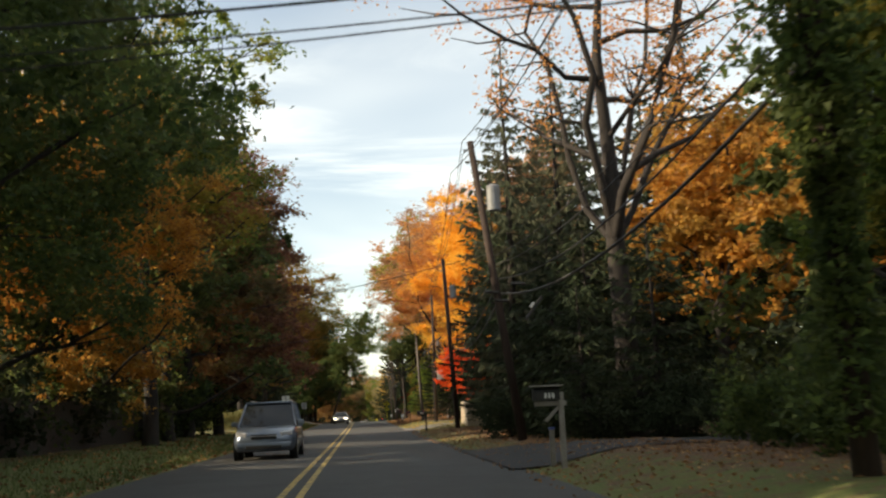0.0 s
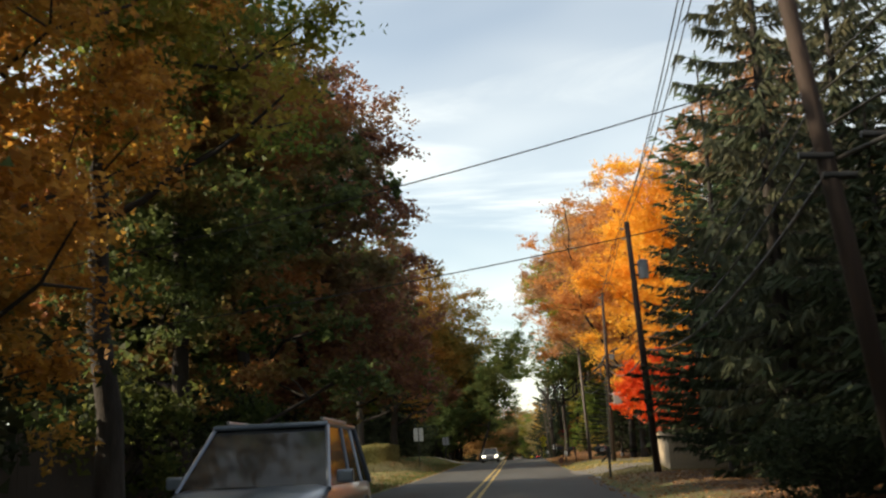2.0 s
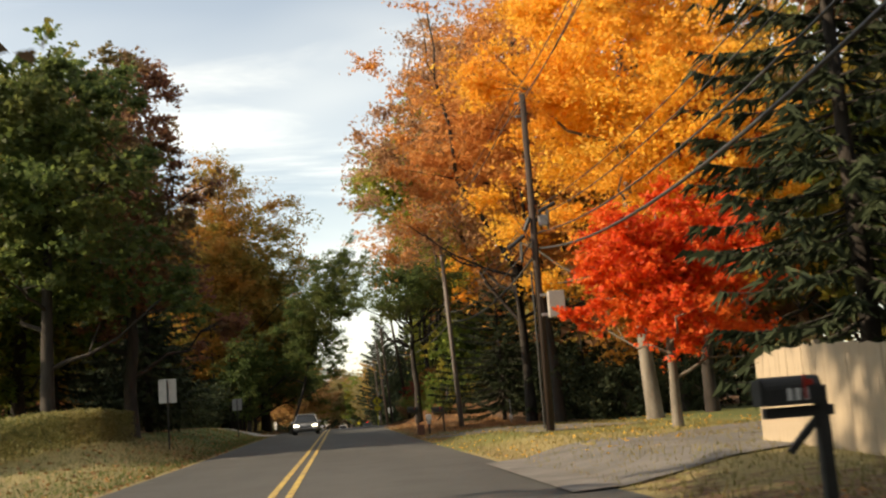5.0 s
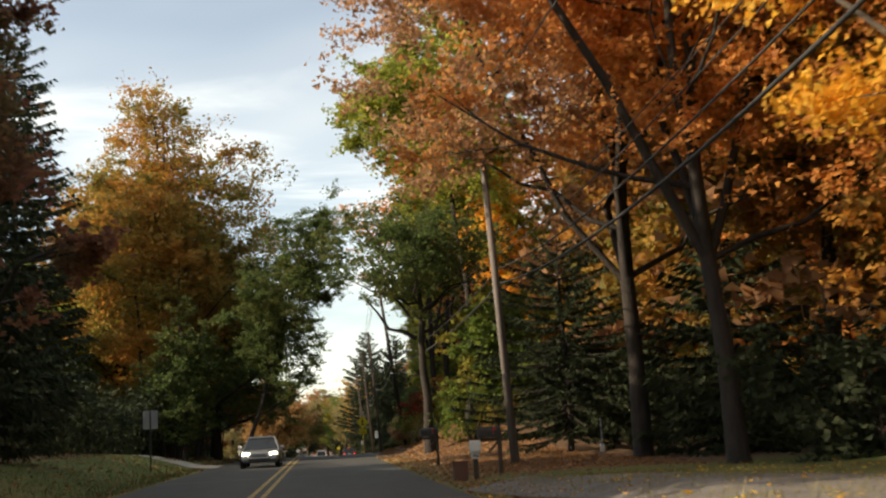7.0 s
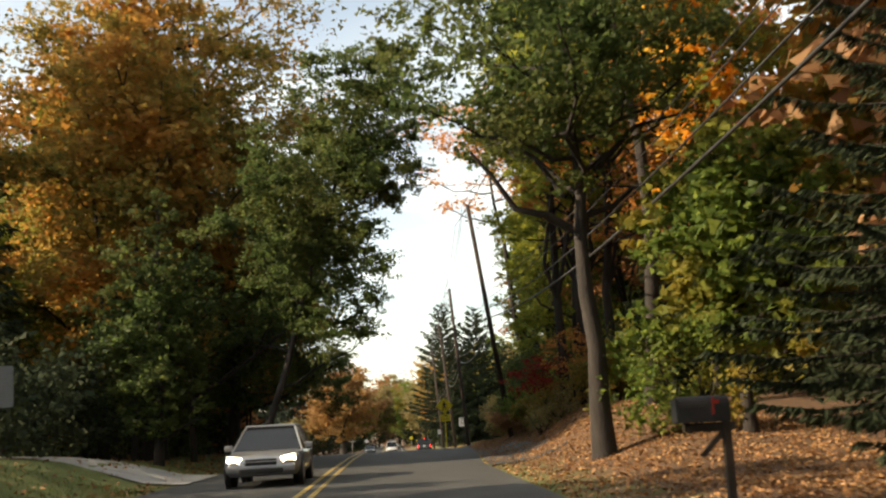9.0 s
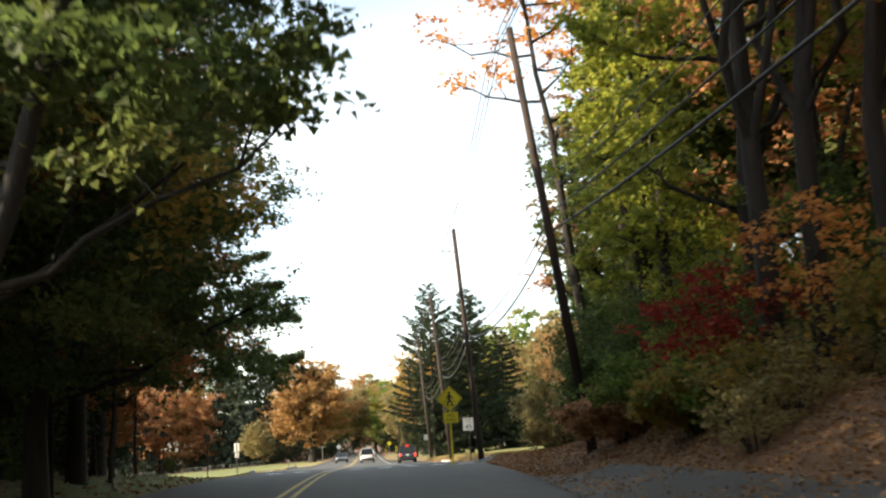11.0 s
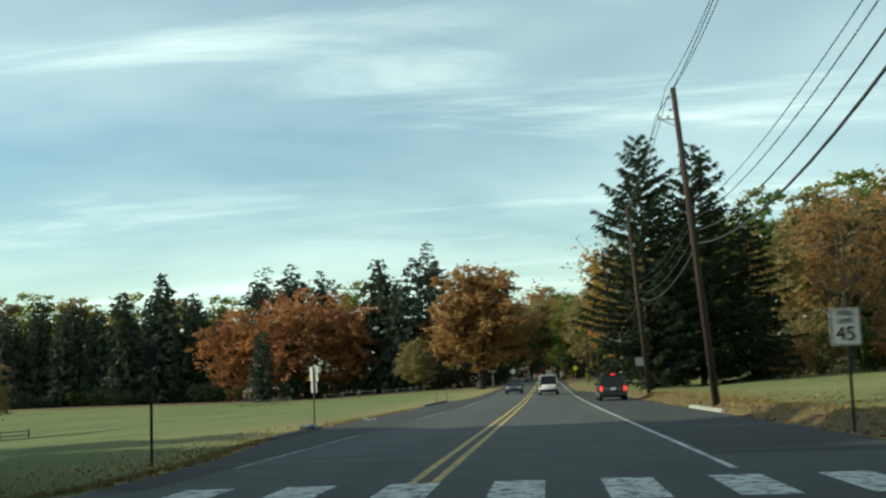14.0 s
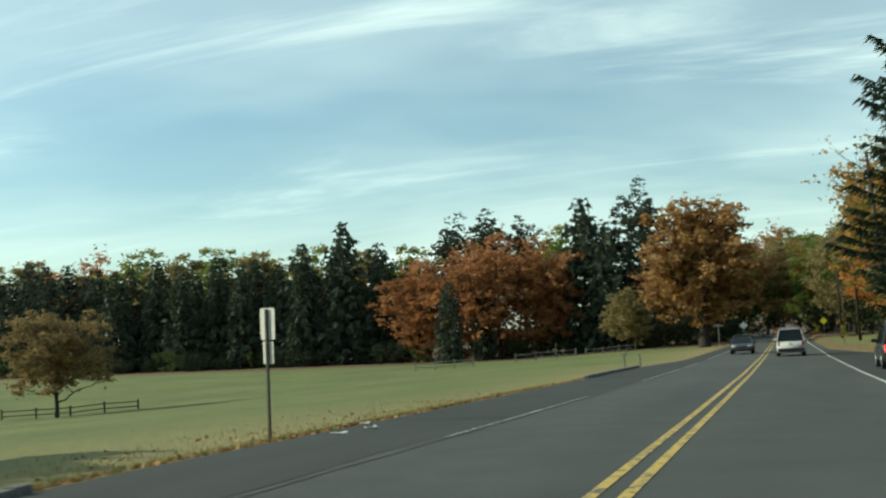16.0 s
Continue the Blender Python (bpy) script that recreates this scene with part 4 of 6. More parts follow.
shrub("yellow-green sunlit bush on a leafy bank", 7.2, 177.0, 2.6, 1.7, "green", 115, 3200, 0.11)

# third stretch, right
for i, (x, y, h, lx, tone, rr, cb) in enumerate(((7.7, 198.8, 22, 0.3, "yellow", 3.2, 9), (8.5, 198.4, 23, 0.7, "yellow", 4.2, 9), (9.6, 198.0, 22, 1.0, "orange", 4.6, 8), (9.5, 204, 20, 0.2, "yellow", 3.8, 4), (9.2, 211.5, 20, 0.0, "yellow", 2.6, 2.5), (9.6, 215, 20, 0.0, "yellow", 3.0, 3.0), (10.3, 221, 18, 0.2, "dark_green", 3.0, 2), (11.2, 229, 18, -1.0, "rust", 3.2, 2.0), (12.5, 206, 20, 0, "red_brown", 5.5, 3), (13, 218, 19, 0, "dark_green", 5.5, 2), (13.5, 194, 21, 0, "orange", 6, 5))):
    broadleaf("tall slim woodland tree with a bare lower trunk", x, y, h, rr, cb, tone, 130 + i, 17000 if i in (3, 4, 5, 6, 7) else 13000, 0.145 if i in (3, 4, 5, 6, 7) else 0.17, lean=(lx, 0), fork=(0.3, 3), limbs=12, bare=0.05, inner=0.08, trunk_r=(0.23, 0.23, 0.23, 0.23, 0.23, 0.3, 0.2, 0.38, 0.2, 0.2, 0.2)[i], group="tall woodland trees")
broadleaf("dense dark tree at the wood's far edge", 14.2, 226, 18, 6.0, 0.6, "dark_green", 146, 16000, 0.3)
broadleaf("dense dark tree beside a steep bank", 15.0, 212, 18, 6.0, 0.6, "dark_green", 147, 14000, 0.34)
broadleaf("thin tree with orange leaves over the road", 9.2, 221, 22.0, 5.0, 16.0, "orange", 150, 5200, 0.19, lean=(-2.4, 0), bare=0.3, trunk_r=0.26)
broadleaf("small dark red tree on a leafy bank", 6.9, 199.0, 3.1, 1.6, 1.2, "crimson", 151, 2600, 0.09, trunk_r=0.03, inner=0, bare=0.2, droop=0.3, name="small_tree")
broadleaf("small orange-leaved tree beneath tall trunks", 7.9, 197.3, 3.6, 1.4, 1.4, "orange", 152, 1100, 0.10, trunk_r=0.05, inner=0, droop=0.3, name="small_tree")
for i, (x, y, h, r, tone) in enumerate(((7.8, 205, 1.8, 1.5, "green"), (8.6, 209, 3.0, 2.2, "dark_green"), (7.7, 213, 2.6, 1.6, "dark_green"), (9.0, 218, 4.2, 2.3, "dark_green"), (8.0, 222, 2.4, 1.6, "dull"), (10.2, 229, 3.4, 2.2, "dark_green"), (9.2, 194.0, 2.6, 1.6, "olive"), (11.0, 202, 4.5, 2.8, "dark_green"), (8.6, 227, 1.4, 1.3, "dark_green"), (7.0, 208.5, 1.4, 1.1, "brown"), (7.0, 201.5, 1.5, 1.2, "olive"), (11.5, 211, 5.5, 2.8, "yellow"))):
    shrub("tangled undergrowth on a wooded bank", x, y, h, r, tone, 160 + i, 8000, 0.115, "undergrowth", "undergrowth_bush")

# low herbs and seedlings over the foot of the bank
HERB = {t: shrub_meshes(230 + i, 1.0, 0.95, 1300, 0.085, LEAF[t]) for i, t in enumerate(("green", "dull", "dark_green", "brown", "olive"))}
_rh = random.Random(31)
for i in range(64):
    y = 196 + 36 * _rh.random()
    x = float(right_edge(y)) + 2.6 + 3.6 * _rh.random() ** 0.7 + 0.02 * (y - 196)
    k = _rh.uniform(0.6, 1.35)
    m = Matrix.Translation(on_ground(x, y, 0.02)) @ Matrix.Rotation(i * 1.1, 4, "Z") @ Matrix.Diagonal((k * 1.15, k, k, 1))
    plant("herb_clump", "low ragged growth on a leafy bank", "plant", HERB[("dull", "green", "dark_green", "brown", "dull", "olive")[i % 6]], m, "growth on the bank", "branchwork", "foliage")

# second and third stretch, left
spruce("dark spruce at the edge of a garden", -10.8, 162, 17, 4.0, 0.8, 180, step=0.5, frond=0.45)
spruce("very tall dark spruce over a garden", -17.6, 192.5, 26, 5.2, 1.0, 190, step=0.42, frond=0.45, taper=0.5, dens=14, per=10)
spruce("dark spruce behind a garden wall", -14.8, 157.5, 19, 4.2, 0.8, 181, step=0.55, frond=0.45)
broadleaf("maroon-leaved tall tree beside a lawn", -9.5, 149.5, 19.5, 4.8, 2.5, "maroon", 182, 36000, 0.16, bare=0.08)
broadleaf("large olive and gold tree with many stems", -9.6, 199, 25.5, 7.6, 1.0, "olive", 183, 66000, 0.18, limbs=16, spread=0.17)
broadleaf("green-gold tree growing close to another", -13.6, 204.5, 21, 5.0, 1.0, "yellow", 184, 18000, 0.28)
broadleaf("round green tree arching over the road", -4.4, 189.8, 16.2, 4.0, 2.8, "dark_green", 185, 54000, 0.105, lean=(5.1, 0), trunk_r=0.14)
broadleaf("low dark tree at the edge of a drive", -7.6, 190.6, 8.5, 3.0, 0.8, "dark_green", 191, 11000, 0.15)
broadleaf("green maple with layered boughs", -6.9, 204.5, 16.0, 7.2, 1.6, "dark_green", 186, 72000, 0.125)
broadleaf("green and rust tree arching toward the road", -7.8, 211.5, 16.3, 7.2, 2.4, "rust", 187, 84000, 0.105)
broadleaf("rust-red maple at the wood's end", -10.2, 224.5, 17, 6.3, 3.4, "flame", 188, 100000, 0.115, bare=0.0, inner=0.35, limbs=10)
broadleaf("low rust-red maple with boughs down to the grass", -10.5, 226.4, 6.4, 2.7, 0.3, "flame", 192, 15000, 0.11, bare=0.05, trunk_r=0.09)
oak = broadleaf("oak with long level boughs of dark leaves", -11.0, 227.3, 12.0, 5.4, 4.2, "dark_green", 189, 60000, 0.10, bare=0.04, lean=(0.8, 0), limbs=14, inner=0.12, name="oak_tree")
_ro = np.random.default_rng(190)
_base = np.array(on_ground(-11.0, 227.3, 0.05))
for tip, z0, count, deep in (((-2.5, 228.1, 5.9), 7.4, 9500, 0.58), ((-2.45, 228.0, 7.65), 7.6, 5500, 0.36), ((-5.1, 227.6, 5.4), 5.8, 3000, 0.34), ((-3.1, 227.2, 9.0), 8.0, 6000, 0.42), ((-3.8, 228.8, 10.6), 8.8, 6000, 0.5), ((-9.0, 231.4, 7.2), 6.8, 5000, 0.5)):
    # a limb, twigs off it, and leaves that hang along the twigs
    wood = Bag()
    end = np.array(tip) - _base
    path = bend(_ro, np.array([0.35, 0, z0 - _base[2]]), end, -0.04, 9, 0.03)
    wood.add(*tube(path, np.linspace(0.10, 0.012, 9), 6))
    at = []
    for k in range(46):
        u = 0.34 + 0.66 * (k + _ro.uniform()) / 46
        st = np.array([np.interp(u * 8, np.arange(9), path[:, q]) for q in range(3)])
        swell = deep * (0.25 + 0.95 * math.sin(math.pi * min(1.0, (u - 0.24) / 0.78)))
        d = np.array([_ro.uniform(0.1, 0.9), _ro.normal() * 0.7, _ro.normal() * 0.55 - 0.25])
        en = st + d * swell * 1.5
        wood.add(*tube(np.array([st, (st + en) / 2 + [0, 0, 0.03], en]), np.linspace(0.014, 0.004, 3), 3))
        m = count // 46
        w = _ro.uniform(0, 1, (m, 1)) ** 0.7
        at.append(st + (en - st) * w + _ro.normal(size=(m, 3)) * np.array([0.16, 0.2, 0.11]) * (0.5 + swell))
    b = child("bough", wood.mesh("bough", BARK, True), oak)
    child("foliage", mesh_of("foliage", *leaves(_ro, np.concatenate(at), 0.092), LEAF["dark_green"]), b)
# Trees past y 230 stand out of view, added to shade the road and lawn.
for i, (x, y, h, r, tone) in enumerate(((-16, 208, 18, 6.5, "dark_green"), (-16, 214, 25, 6, "olive"), (-18, 223, 12, 5, "olive"), (-25, 200, 12, 7, "olive"), (-27, 218, 17, 7, "brown"), (-16.5, 231, 21, 5.5, "olive"), (-21, 244.6, 15.5, 5.0, "olive"), (-30, 245.5, 20, 5.6, "brown"), (-40, 245.5, 25, 6, "olive"), (-24.5, 241, 18, 5.5, "dark_green"), (-34, 243, 20, 6, "olive"), (-31.5, 249.5, 19, 5.6, "olive"), (-42, 250.0, 27, 6, "brown"), (-25, 251.0, 13, 5.2, "olive"), (-33, 262.0, 11.6, 5.4, "olive"), (-40, 264.0, 13.5, 5.4, "brown"), (-23, 235, 17, 6.5, "brown"), (-31, 237, 17, 7, "olive"), (-40, 238, 22, 7, "green"))):
    # The 25 m tree at y 214 is raised to shade the right-hand wood.
    broadleaf("broadleaf tree back on the left, many added out of view for shade", x, y, h, r, 2.0, tone, 195 + i, 13000 if y > 230 else 9000, 0.62 if y > 230 else 0.42, group="trees deep in the wood")
for i, (x, y) in enumerate(((-7.4, 214), (-8.0, 217), (-7.0, 206), (-9.0, 219), (-10.3, 213), (-8.8, 225))):
    broadleaf("thin young trunk at the wood's edge", x, y, 9, 2.2, 4.5, "olive", 205 + i, 1800, 0.2, trunk_r=0.07, group="young trees", name="sapling")


# woods further back on both sides, and behind the start
BACK = {t: broadleaf_meshes(600 + i, 16, 7.0, 0.4, 7600, 0.42, LEAF[t], BARK, limbs=7, inner=0.15) for i, t in enumerate(("dark_green", "olive", "maroon", "brown", "green", "orange"))}
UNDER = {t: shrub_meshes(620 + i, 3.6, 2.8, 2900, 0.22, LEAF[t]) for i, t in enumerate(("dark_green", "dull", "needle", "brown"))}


def back_tree(tone, x, y, s, turn):
    m = Matrix.Translation(on_ground(x, y, 0.1)) @ Matrix.Rotation(turn, 4, "Z") @ Matrix.Diagonal((s, s, s * 1.05, 1))
    plant("broadleaf_tree", "broadleaf tree further back in the wood", "tree", BACK[tone], m, "woodland trees further back")


def thicket(tone, x, y, s, turn):
    m = Matrix.Translation(on_ground(x, y, 0.05)) @ Matrix.Rotation(turn, 4, "Z") @ Matrix.Diagonal((s, s, s, 1))
    plant("thicket_bush", "dense understorey bush beneath the trees", "shrub", UNDER[tone], m, "understorey bushes", "branchwork", "foliage")


rb = random.Random(9)
TL = ("dark_green", "maroon", "olive", "dark_green", "green")
TR = ("brown", "orange", "olive", "green", "dark_green")
for i in range(15):      # left side
    y = 52 + i * 12.5
    if y < 60 or 95 < y < 105 or (y > 150 and not 160 < y < 206):
        back_tree(TL[i % 5], -21 + rb.uniform(-2, 2), y, rb.uniform(0.9, 1.15), i)
    if not 165 < y + 5 < 185 and not 100 < y + 5 < 150:
        back_tree(TL[(i + 2) % 5], -36 + rb.uniform(-3, 3), y + 5, rb.uniform(0.8, 1.0) * (0.75 if y < 140 else 1.0), i * 2)
for i in range(15):      # right side
    y = 50 + i * 12.5
    if y < 112:
        back_tree(("dark_green", "brown", "dark_green")[i % 3] if y < 110 else TR[i % 5], 21 + rb.uniform(-2, 2), y, rb.uniform(0.95, 1.2) * (0.7 if y < 80 else 1.0), i)
    back_tree(TR[(i + 1) % 5], (27 if y > 112 else 34) + rb.uniform(-3, 3), y + 4, rb.uniform(1.0, 1.25) * (0.7 if y < 80 else 1.0), i * 2)
for i in range(5):       # behind the start
    back_tree("dark_green", -10 - 2 * (i % 2), 44 - i * 12, 1.1, i)
    back_tree("green", 10.5 + 2 * (i % 2), 41 - i * 12, 1.1, i + 3)
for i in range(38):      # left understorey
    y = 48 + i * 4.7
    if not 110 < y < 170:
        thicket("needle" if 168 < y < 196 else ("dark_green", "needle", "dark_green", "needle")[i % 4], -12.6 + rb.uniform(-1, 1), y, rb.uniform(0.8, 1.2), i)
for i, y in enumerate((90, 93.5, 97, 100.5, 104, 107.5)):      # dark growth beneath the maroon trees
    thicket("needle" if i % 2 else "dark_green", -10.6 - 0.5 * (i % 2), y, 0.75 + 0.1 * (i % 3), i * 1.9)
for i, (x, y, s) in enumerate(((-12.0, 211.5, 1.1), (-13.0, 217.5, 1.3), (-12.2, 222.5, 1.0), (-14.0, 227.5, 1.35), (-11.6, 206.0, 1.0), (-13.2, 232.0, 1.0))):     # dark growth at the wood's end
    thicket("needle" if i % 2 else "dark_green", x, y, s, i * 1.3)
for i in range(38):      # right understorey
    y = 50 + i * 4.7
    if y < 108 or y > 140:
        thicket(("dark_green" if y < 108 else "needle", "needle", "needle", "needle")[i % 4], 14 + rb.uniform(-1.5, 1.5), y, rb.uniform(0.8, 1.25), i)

for i, (x, y) in enumerate(((-25, 159), (-26, 168))):
    back_tree("dark_green", x, y, 0.95, i * 2.0 + 0.4)
for i, (x, y, s, tone) in enumerate(((21, 156, 1.35, "brown"), (22.5, 168, 1.4, "orange"), (21.5, 180, 1.4, "brown"), (20, 191, 1.3, "olive"))):
    back_tree(tone, x, y, s, i * 1.4)

for i, (x, y, lx) in enumerate(((-8.3, 194.0, 0.6), (-9.4, 195.2, -0.5), (-7.6, 197.6, 0.9), (-10.8, 196.4, -1.0), (-8.9, 198.6, 0.2))):
    broadleaf("slender dark stem in a clump of trees", x, y, 17 + i, 2.4, 8.0, "olive", 215 + i, 2600, 0.2, trunk_r=0.13, lean=(lx, 0), group="stems of a clump", name="slender_tree")

# beyond the field
FAR_C = [conifer_meshes(300 + i, 23 + i, 5.2, 0.2, LEAF["hazed_needle"], BARK, step=0.95, per=8, frond=1.25, dens=2.4, hang=0.75, taper=0.48, width=0.31) for i in range(3)]
FAR_P = [broadleaf_meshes(310 + i, 24, 5.0, 12.5, 5200, 0.36, LEAF["hazed_needle"], BARK, limbs=11, inner=0.1, spread=0.1) for i in range(2)]
FAR_B = {t: broadleaf_meshes(320 + i, 18, 7.4, 0.4, 10500, 0.42, LEAF[t], BARK, limbs=7, inner=0.12) for i, t in enumerate(("red_brown", "green", "dull", "orange"))}


def far(meshes, x, y, s, turn, label, name="spruce_tree", group="trees beyond the field"):
    s *= 1.12
    m = Matrix.Translation(on_ground(x, y, 0.1)) @ Matrix.Rotation(turn, 4, "Z") @ Matrix.Diagonal((s, s, s, 1))
    return plant(name, label, "tree", meshes, m, group)


for i, (x, y, s) in enumerate(((-150, 432, 0.95), (-140, 436, 1.0), (-132, 430, 0.9), (-124, 434, 0.95), (-117, 430, 0.85), (-110, 433, 0.9), (-103, 429, 0.85), (-97, 432, 0.92), (-91, 429, 0.8), (-85, 431, 0.88), (-79, 428, 0.92), (-71.5, 429, 1.02), (-66, 431, 0.8), (-49, 415, 0.48), (-30, 428, 0.92), (-26, 424, 0.75), (-160, 440, 1.0))):
    s *= 0.82 if x < -84 else 0.86 if x < -64 else 0.97
    far(FAR_C[(i + 1) % 3], x + 3.6, y + 7, s * 0.95, i * 2.3, "tall dark spruce at the far side of a field")
    far(FAR_C[i % 3], x, y, s, i * 1.7, "tall dark spruce at the far side of a field")
for i, (x, y, s) in enumerate(((-57, 445, 0.95), (-51, 448, 1.0), (-21.5, 436, 1.0), (-45, 450, 0.95), (-30, 446, 0.85))):
    far(FAR_P[i % 2], x, y, s, i * 2.1, "tall pine rising over the wood", "pine_tree")
for i, (x, y, s, t) in enumerate(((-58, 426, 0.85, "red_brown"), (-50, 424, 0.95, "red_brown"), (-43, 424, 1.0, "red_brown"), (-36, 428, 0.95, "red_brown"), (-64, 440, 1.0, "green"), (-75, 445, 1.1, "dull"), (-84, 444, 1.1, "green"), (-94, 446, 1.15, "dull"), (-104, 448, 1.15, "green"), (-115, 448, 1.2, "dull"), (-126, 450, 1.2, "green"), (-137, 450, 1.2, "red_brown"), (-149, 452, 1.25, "dull"), (-165, 450, 1.25, "green"), (-38, 445, 1.1, "green"), (-16, 450, 1.0, "dull"), (-8, 455, 0.9, "green"), (0, 462, 0.9, "dull"), (8, 458, 0.95, "dull"), (14, 448, 1.0, "orange"), (-3, 470, 1.0, "red_brown"), (6, 440, 0.8, "green"), (10, 425, 0.85, "dull"), (14, 410, 0.9, "green"), (12, 395, 0.8, "orange"), (18, 380, 1.0, "dull"), (-190, 440, 1.3, "red_brown"), (-210, 420, 1.3, "green"), (-22, 415, 0.5, "dull"), (-18, 432, 0.8, "red_brown"), (3, 480, 1.1, "dull"), (-12, 480, 1.1, "red_brown"))):
    far(FAR_B[t], x, y, s, i * 1.3, {"red_brown": "rust-brown maple beyond the field", "orange": "orange maple beyond the field", "green": "green broadleaf tree beyond the field", "dull": "olive-gold broadleaf tree beyond the field"}[t], "broadleaf_tree")
for i, (x, y) in enumerate(((-34, 436), (-29, 440), (-24, 430), (-20, 438), (-15.5, 428), (-12, 436), (-9.5, 446), (-6, 456), (9.5, 436), (12.5, 420), (13.5, 404), (14.5, 392), (-40, 434), (-45, 436), (5.5, 452), (-26, 436))):
    s = 1.5 + 0.2 * math.sin(i * 2.1)
    plant("undergrowth_bush", "dark undergrowth beneath trees beyond the field", "bush", UNDER["needle" if i % 3 else "dark_green"], Matrix.Translation(on_ground(x, y, 0.1)) @ Matrix.Rotation(i * 1.3, 4, "Z") @ Matrix.Diagonal((s * 1.25, s, s * 0.9, 1)), "undergrowth beyond the field", "branchwork", "foliage")
broadleaf("large orange-brown oak with a stout trunk by the road", -10.3, 404, 21, 8.6, 2.6, "tan", 340, 24000, 0.42, trunk_r=0.75, limbs=12)
broadleaf("rounded young tree thinly leaved in brown", -58.8, 331, 9.0, 4.8, 1.6, "russet", 341, 32000, 0.15, bare=0.03, trunk_r=0.2, limbs=18, inner=0.05)
# right side of the open stretch
spruce("tall dark spruce with upswept tips", 8.4, 312, 20.5, 6.0, 1.5, 350, taper=0.6, step=0.5, frond=0.55, rise=0.2, per=9, dens=12)
spruce("tall dark spruce on a lawn", 13.0, 315, 20.0, 6.0, 1.2, 351, taper=0.6, step=0.5, frond=0.55, rise=0.15, per=9, dens=12)
spruce("broad dark spruce on a lawn", 17.5, 318, 15.5, 5.0, 0.6, 352, step=0.55, frond=0.6, taper=0.7)
spruce("broad dark spruce beside two taller ones", 10.5, 320, 13, 4.6, 0.6, 353, step=0.55, frond=0.6, taper=0.7)
broadleaf("bare grey tree beside the road", 8.2, 338, 17, 5.0, 5, "olive", 354, 1500, 0.25, bark=PALE_BARK, limbs=20)
broadleaf("thinly leaved olive tree beside the road", 9.5, 356, 17, 5.5, 3, "olive", 355, 9000, 0.3, limbs=14)
spruce("tall pine with level tiers of boughs behind a lawn", 40.5, 322, 21, 5.4, 5.0, 360, "pine", name="pine_tree", step=1.05, hang=0.05, frond=0.7, per=8, taper=0.42, rise=0.25, dens=9)
spruce("narrow dark pine behind a lawn", 33.0, 326, 17, 3.2, 2.0, 361, "hazed_needle", name="pine_tree", step=0.8, frond=0.6, taper=0.5, dens=9)
broadleaf("golden-leaved tree before a tall pine", 38.0, 315, 13.5, 3.4, 1.2, "amber", 362, 9000, 0.24, bare=0.1)
broadleaf("open tan-leaved tree with crooked pale limbs", 26.0, 320, 16.5, 6.2, 4.5, "tan", 363, 7500, 0.24, bare=0.25, bark=PALE_BARK, limbs=14, fork=(0.3, 4))
for i, (x, y, h, r, tone) in enumerate(((34.5, 312, 5.0, 2.6, "orange"), (30.0, 315, 4.4, 2.6, "red_brown"), (43.5, 311, 4.0, 2.4, "crimson"))):
    shrub("autumn-coloured bush along the back of a lawn", x, y, h, r, tone, 365 + i, 3600, 0.17, "bushes behind the lawn")
for i, (x, y, s, t) in enumerate(((27, 335, 0.95, "dull"), (34, 338, 1.0, "green"), (44, 338, 0.8, "dull"), (52, 332, 0.85, "red_brown"), (58, 318, 1.0, "dull"), (66, 305, 1.1, "green"), (24, 350, 1.0, "green"), (75, 290, 1.2, "dull"), (48, 345, 1.2, "green"), (62, 335, 1.2, "red_brown"), (13, 362, 0.9, "dull"), (20, 345, 0.9, "green"), (70, 362, 1.2, "dull"), (56, 366, 1.2, "green"), (42, 368, 1.15, "red_brown"), (85, 300, 1.3, "green"), (80, 320, 1.3, "dull"))):
    far(FAR_B[t], x, y, s, i * 1.9, "broadleaf tree behind the lawn in autumn colour", "broadleaf_tree", "trees behind the lawn")
for i, (x, y, s) in enumerate(((33, 325, 0.70), (38.5, 322, 0.76), (45, 318, 0.82), (28, 341, 0.66), (52, 316, 0.8))):
    far(FAR_P[i % 2], x, y, s, i * 1.1, "dark evergreen behind the lawn", "spruce_tree", "trees behind the lawn")

# ---- utility poles and wires ----


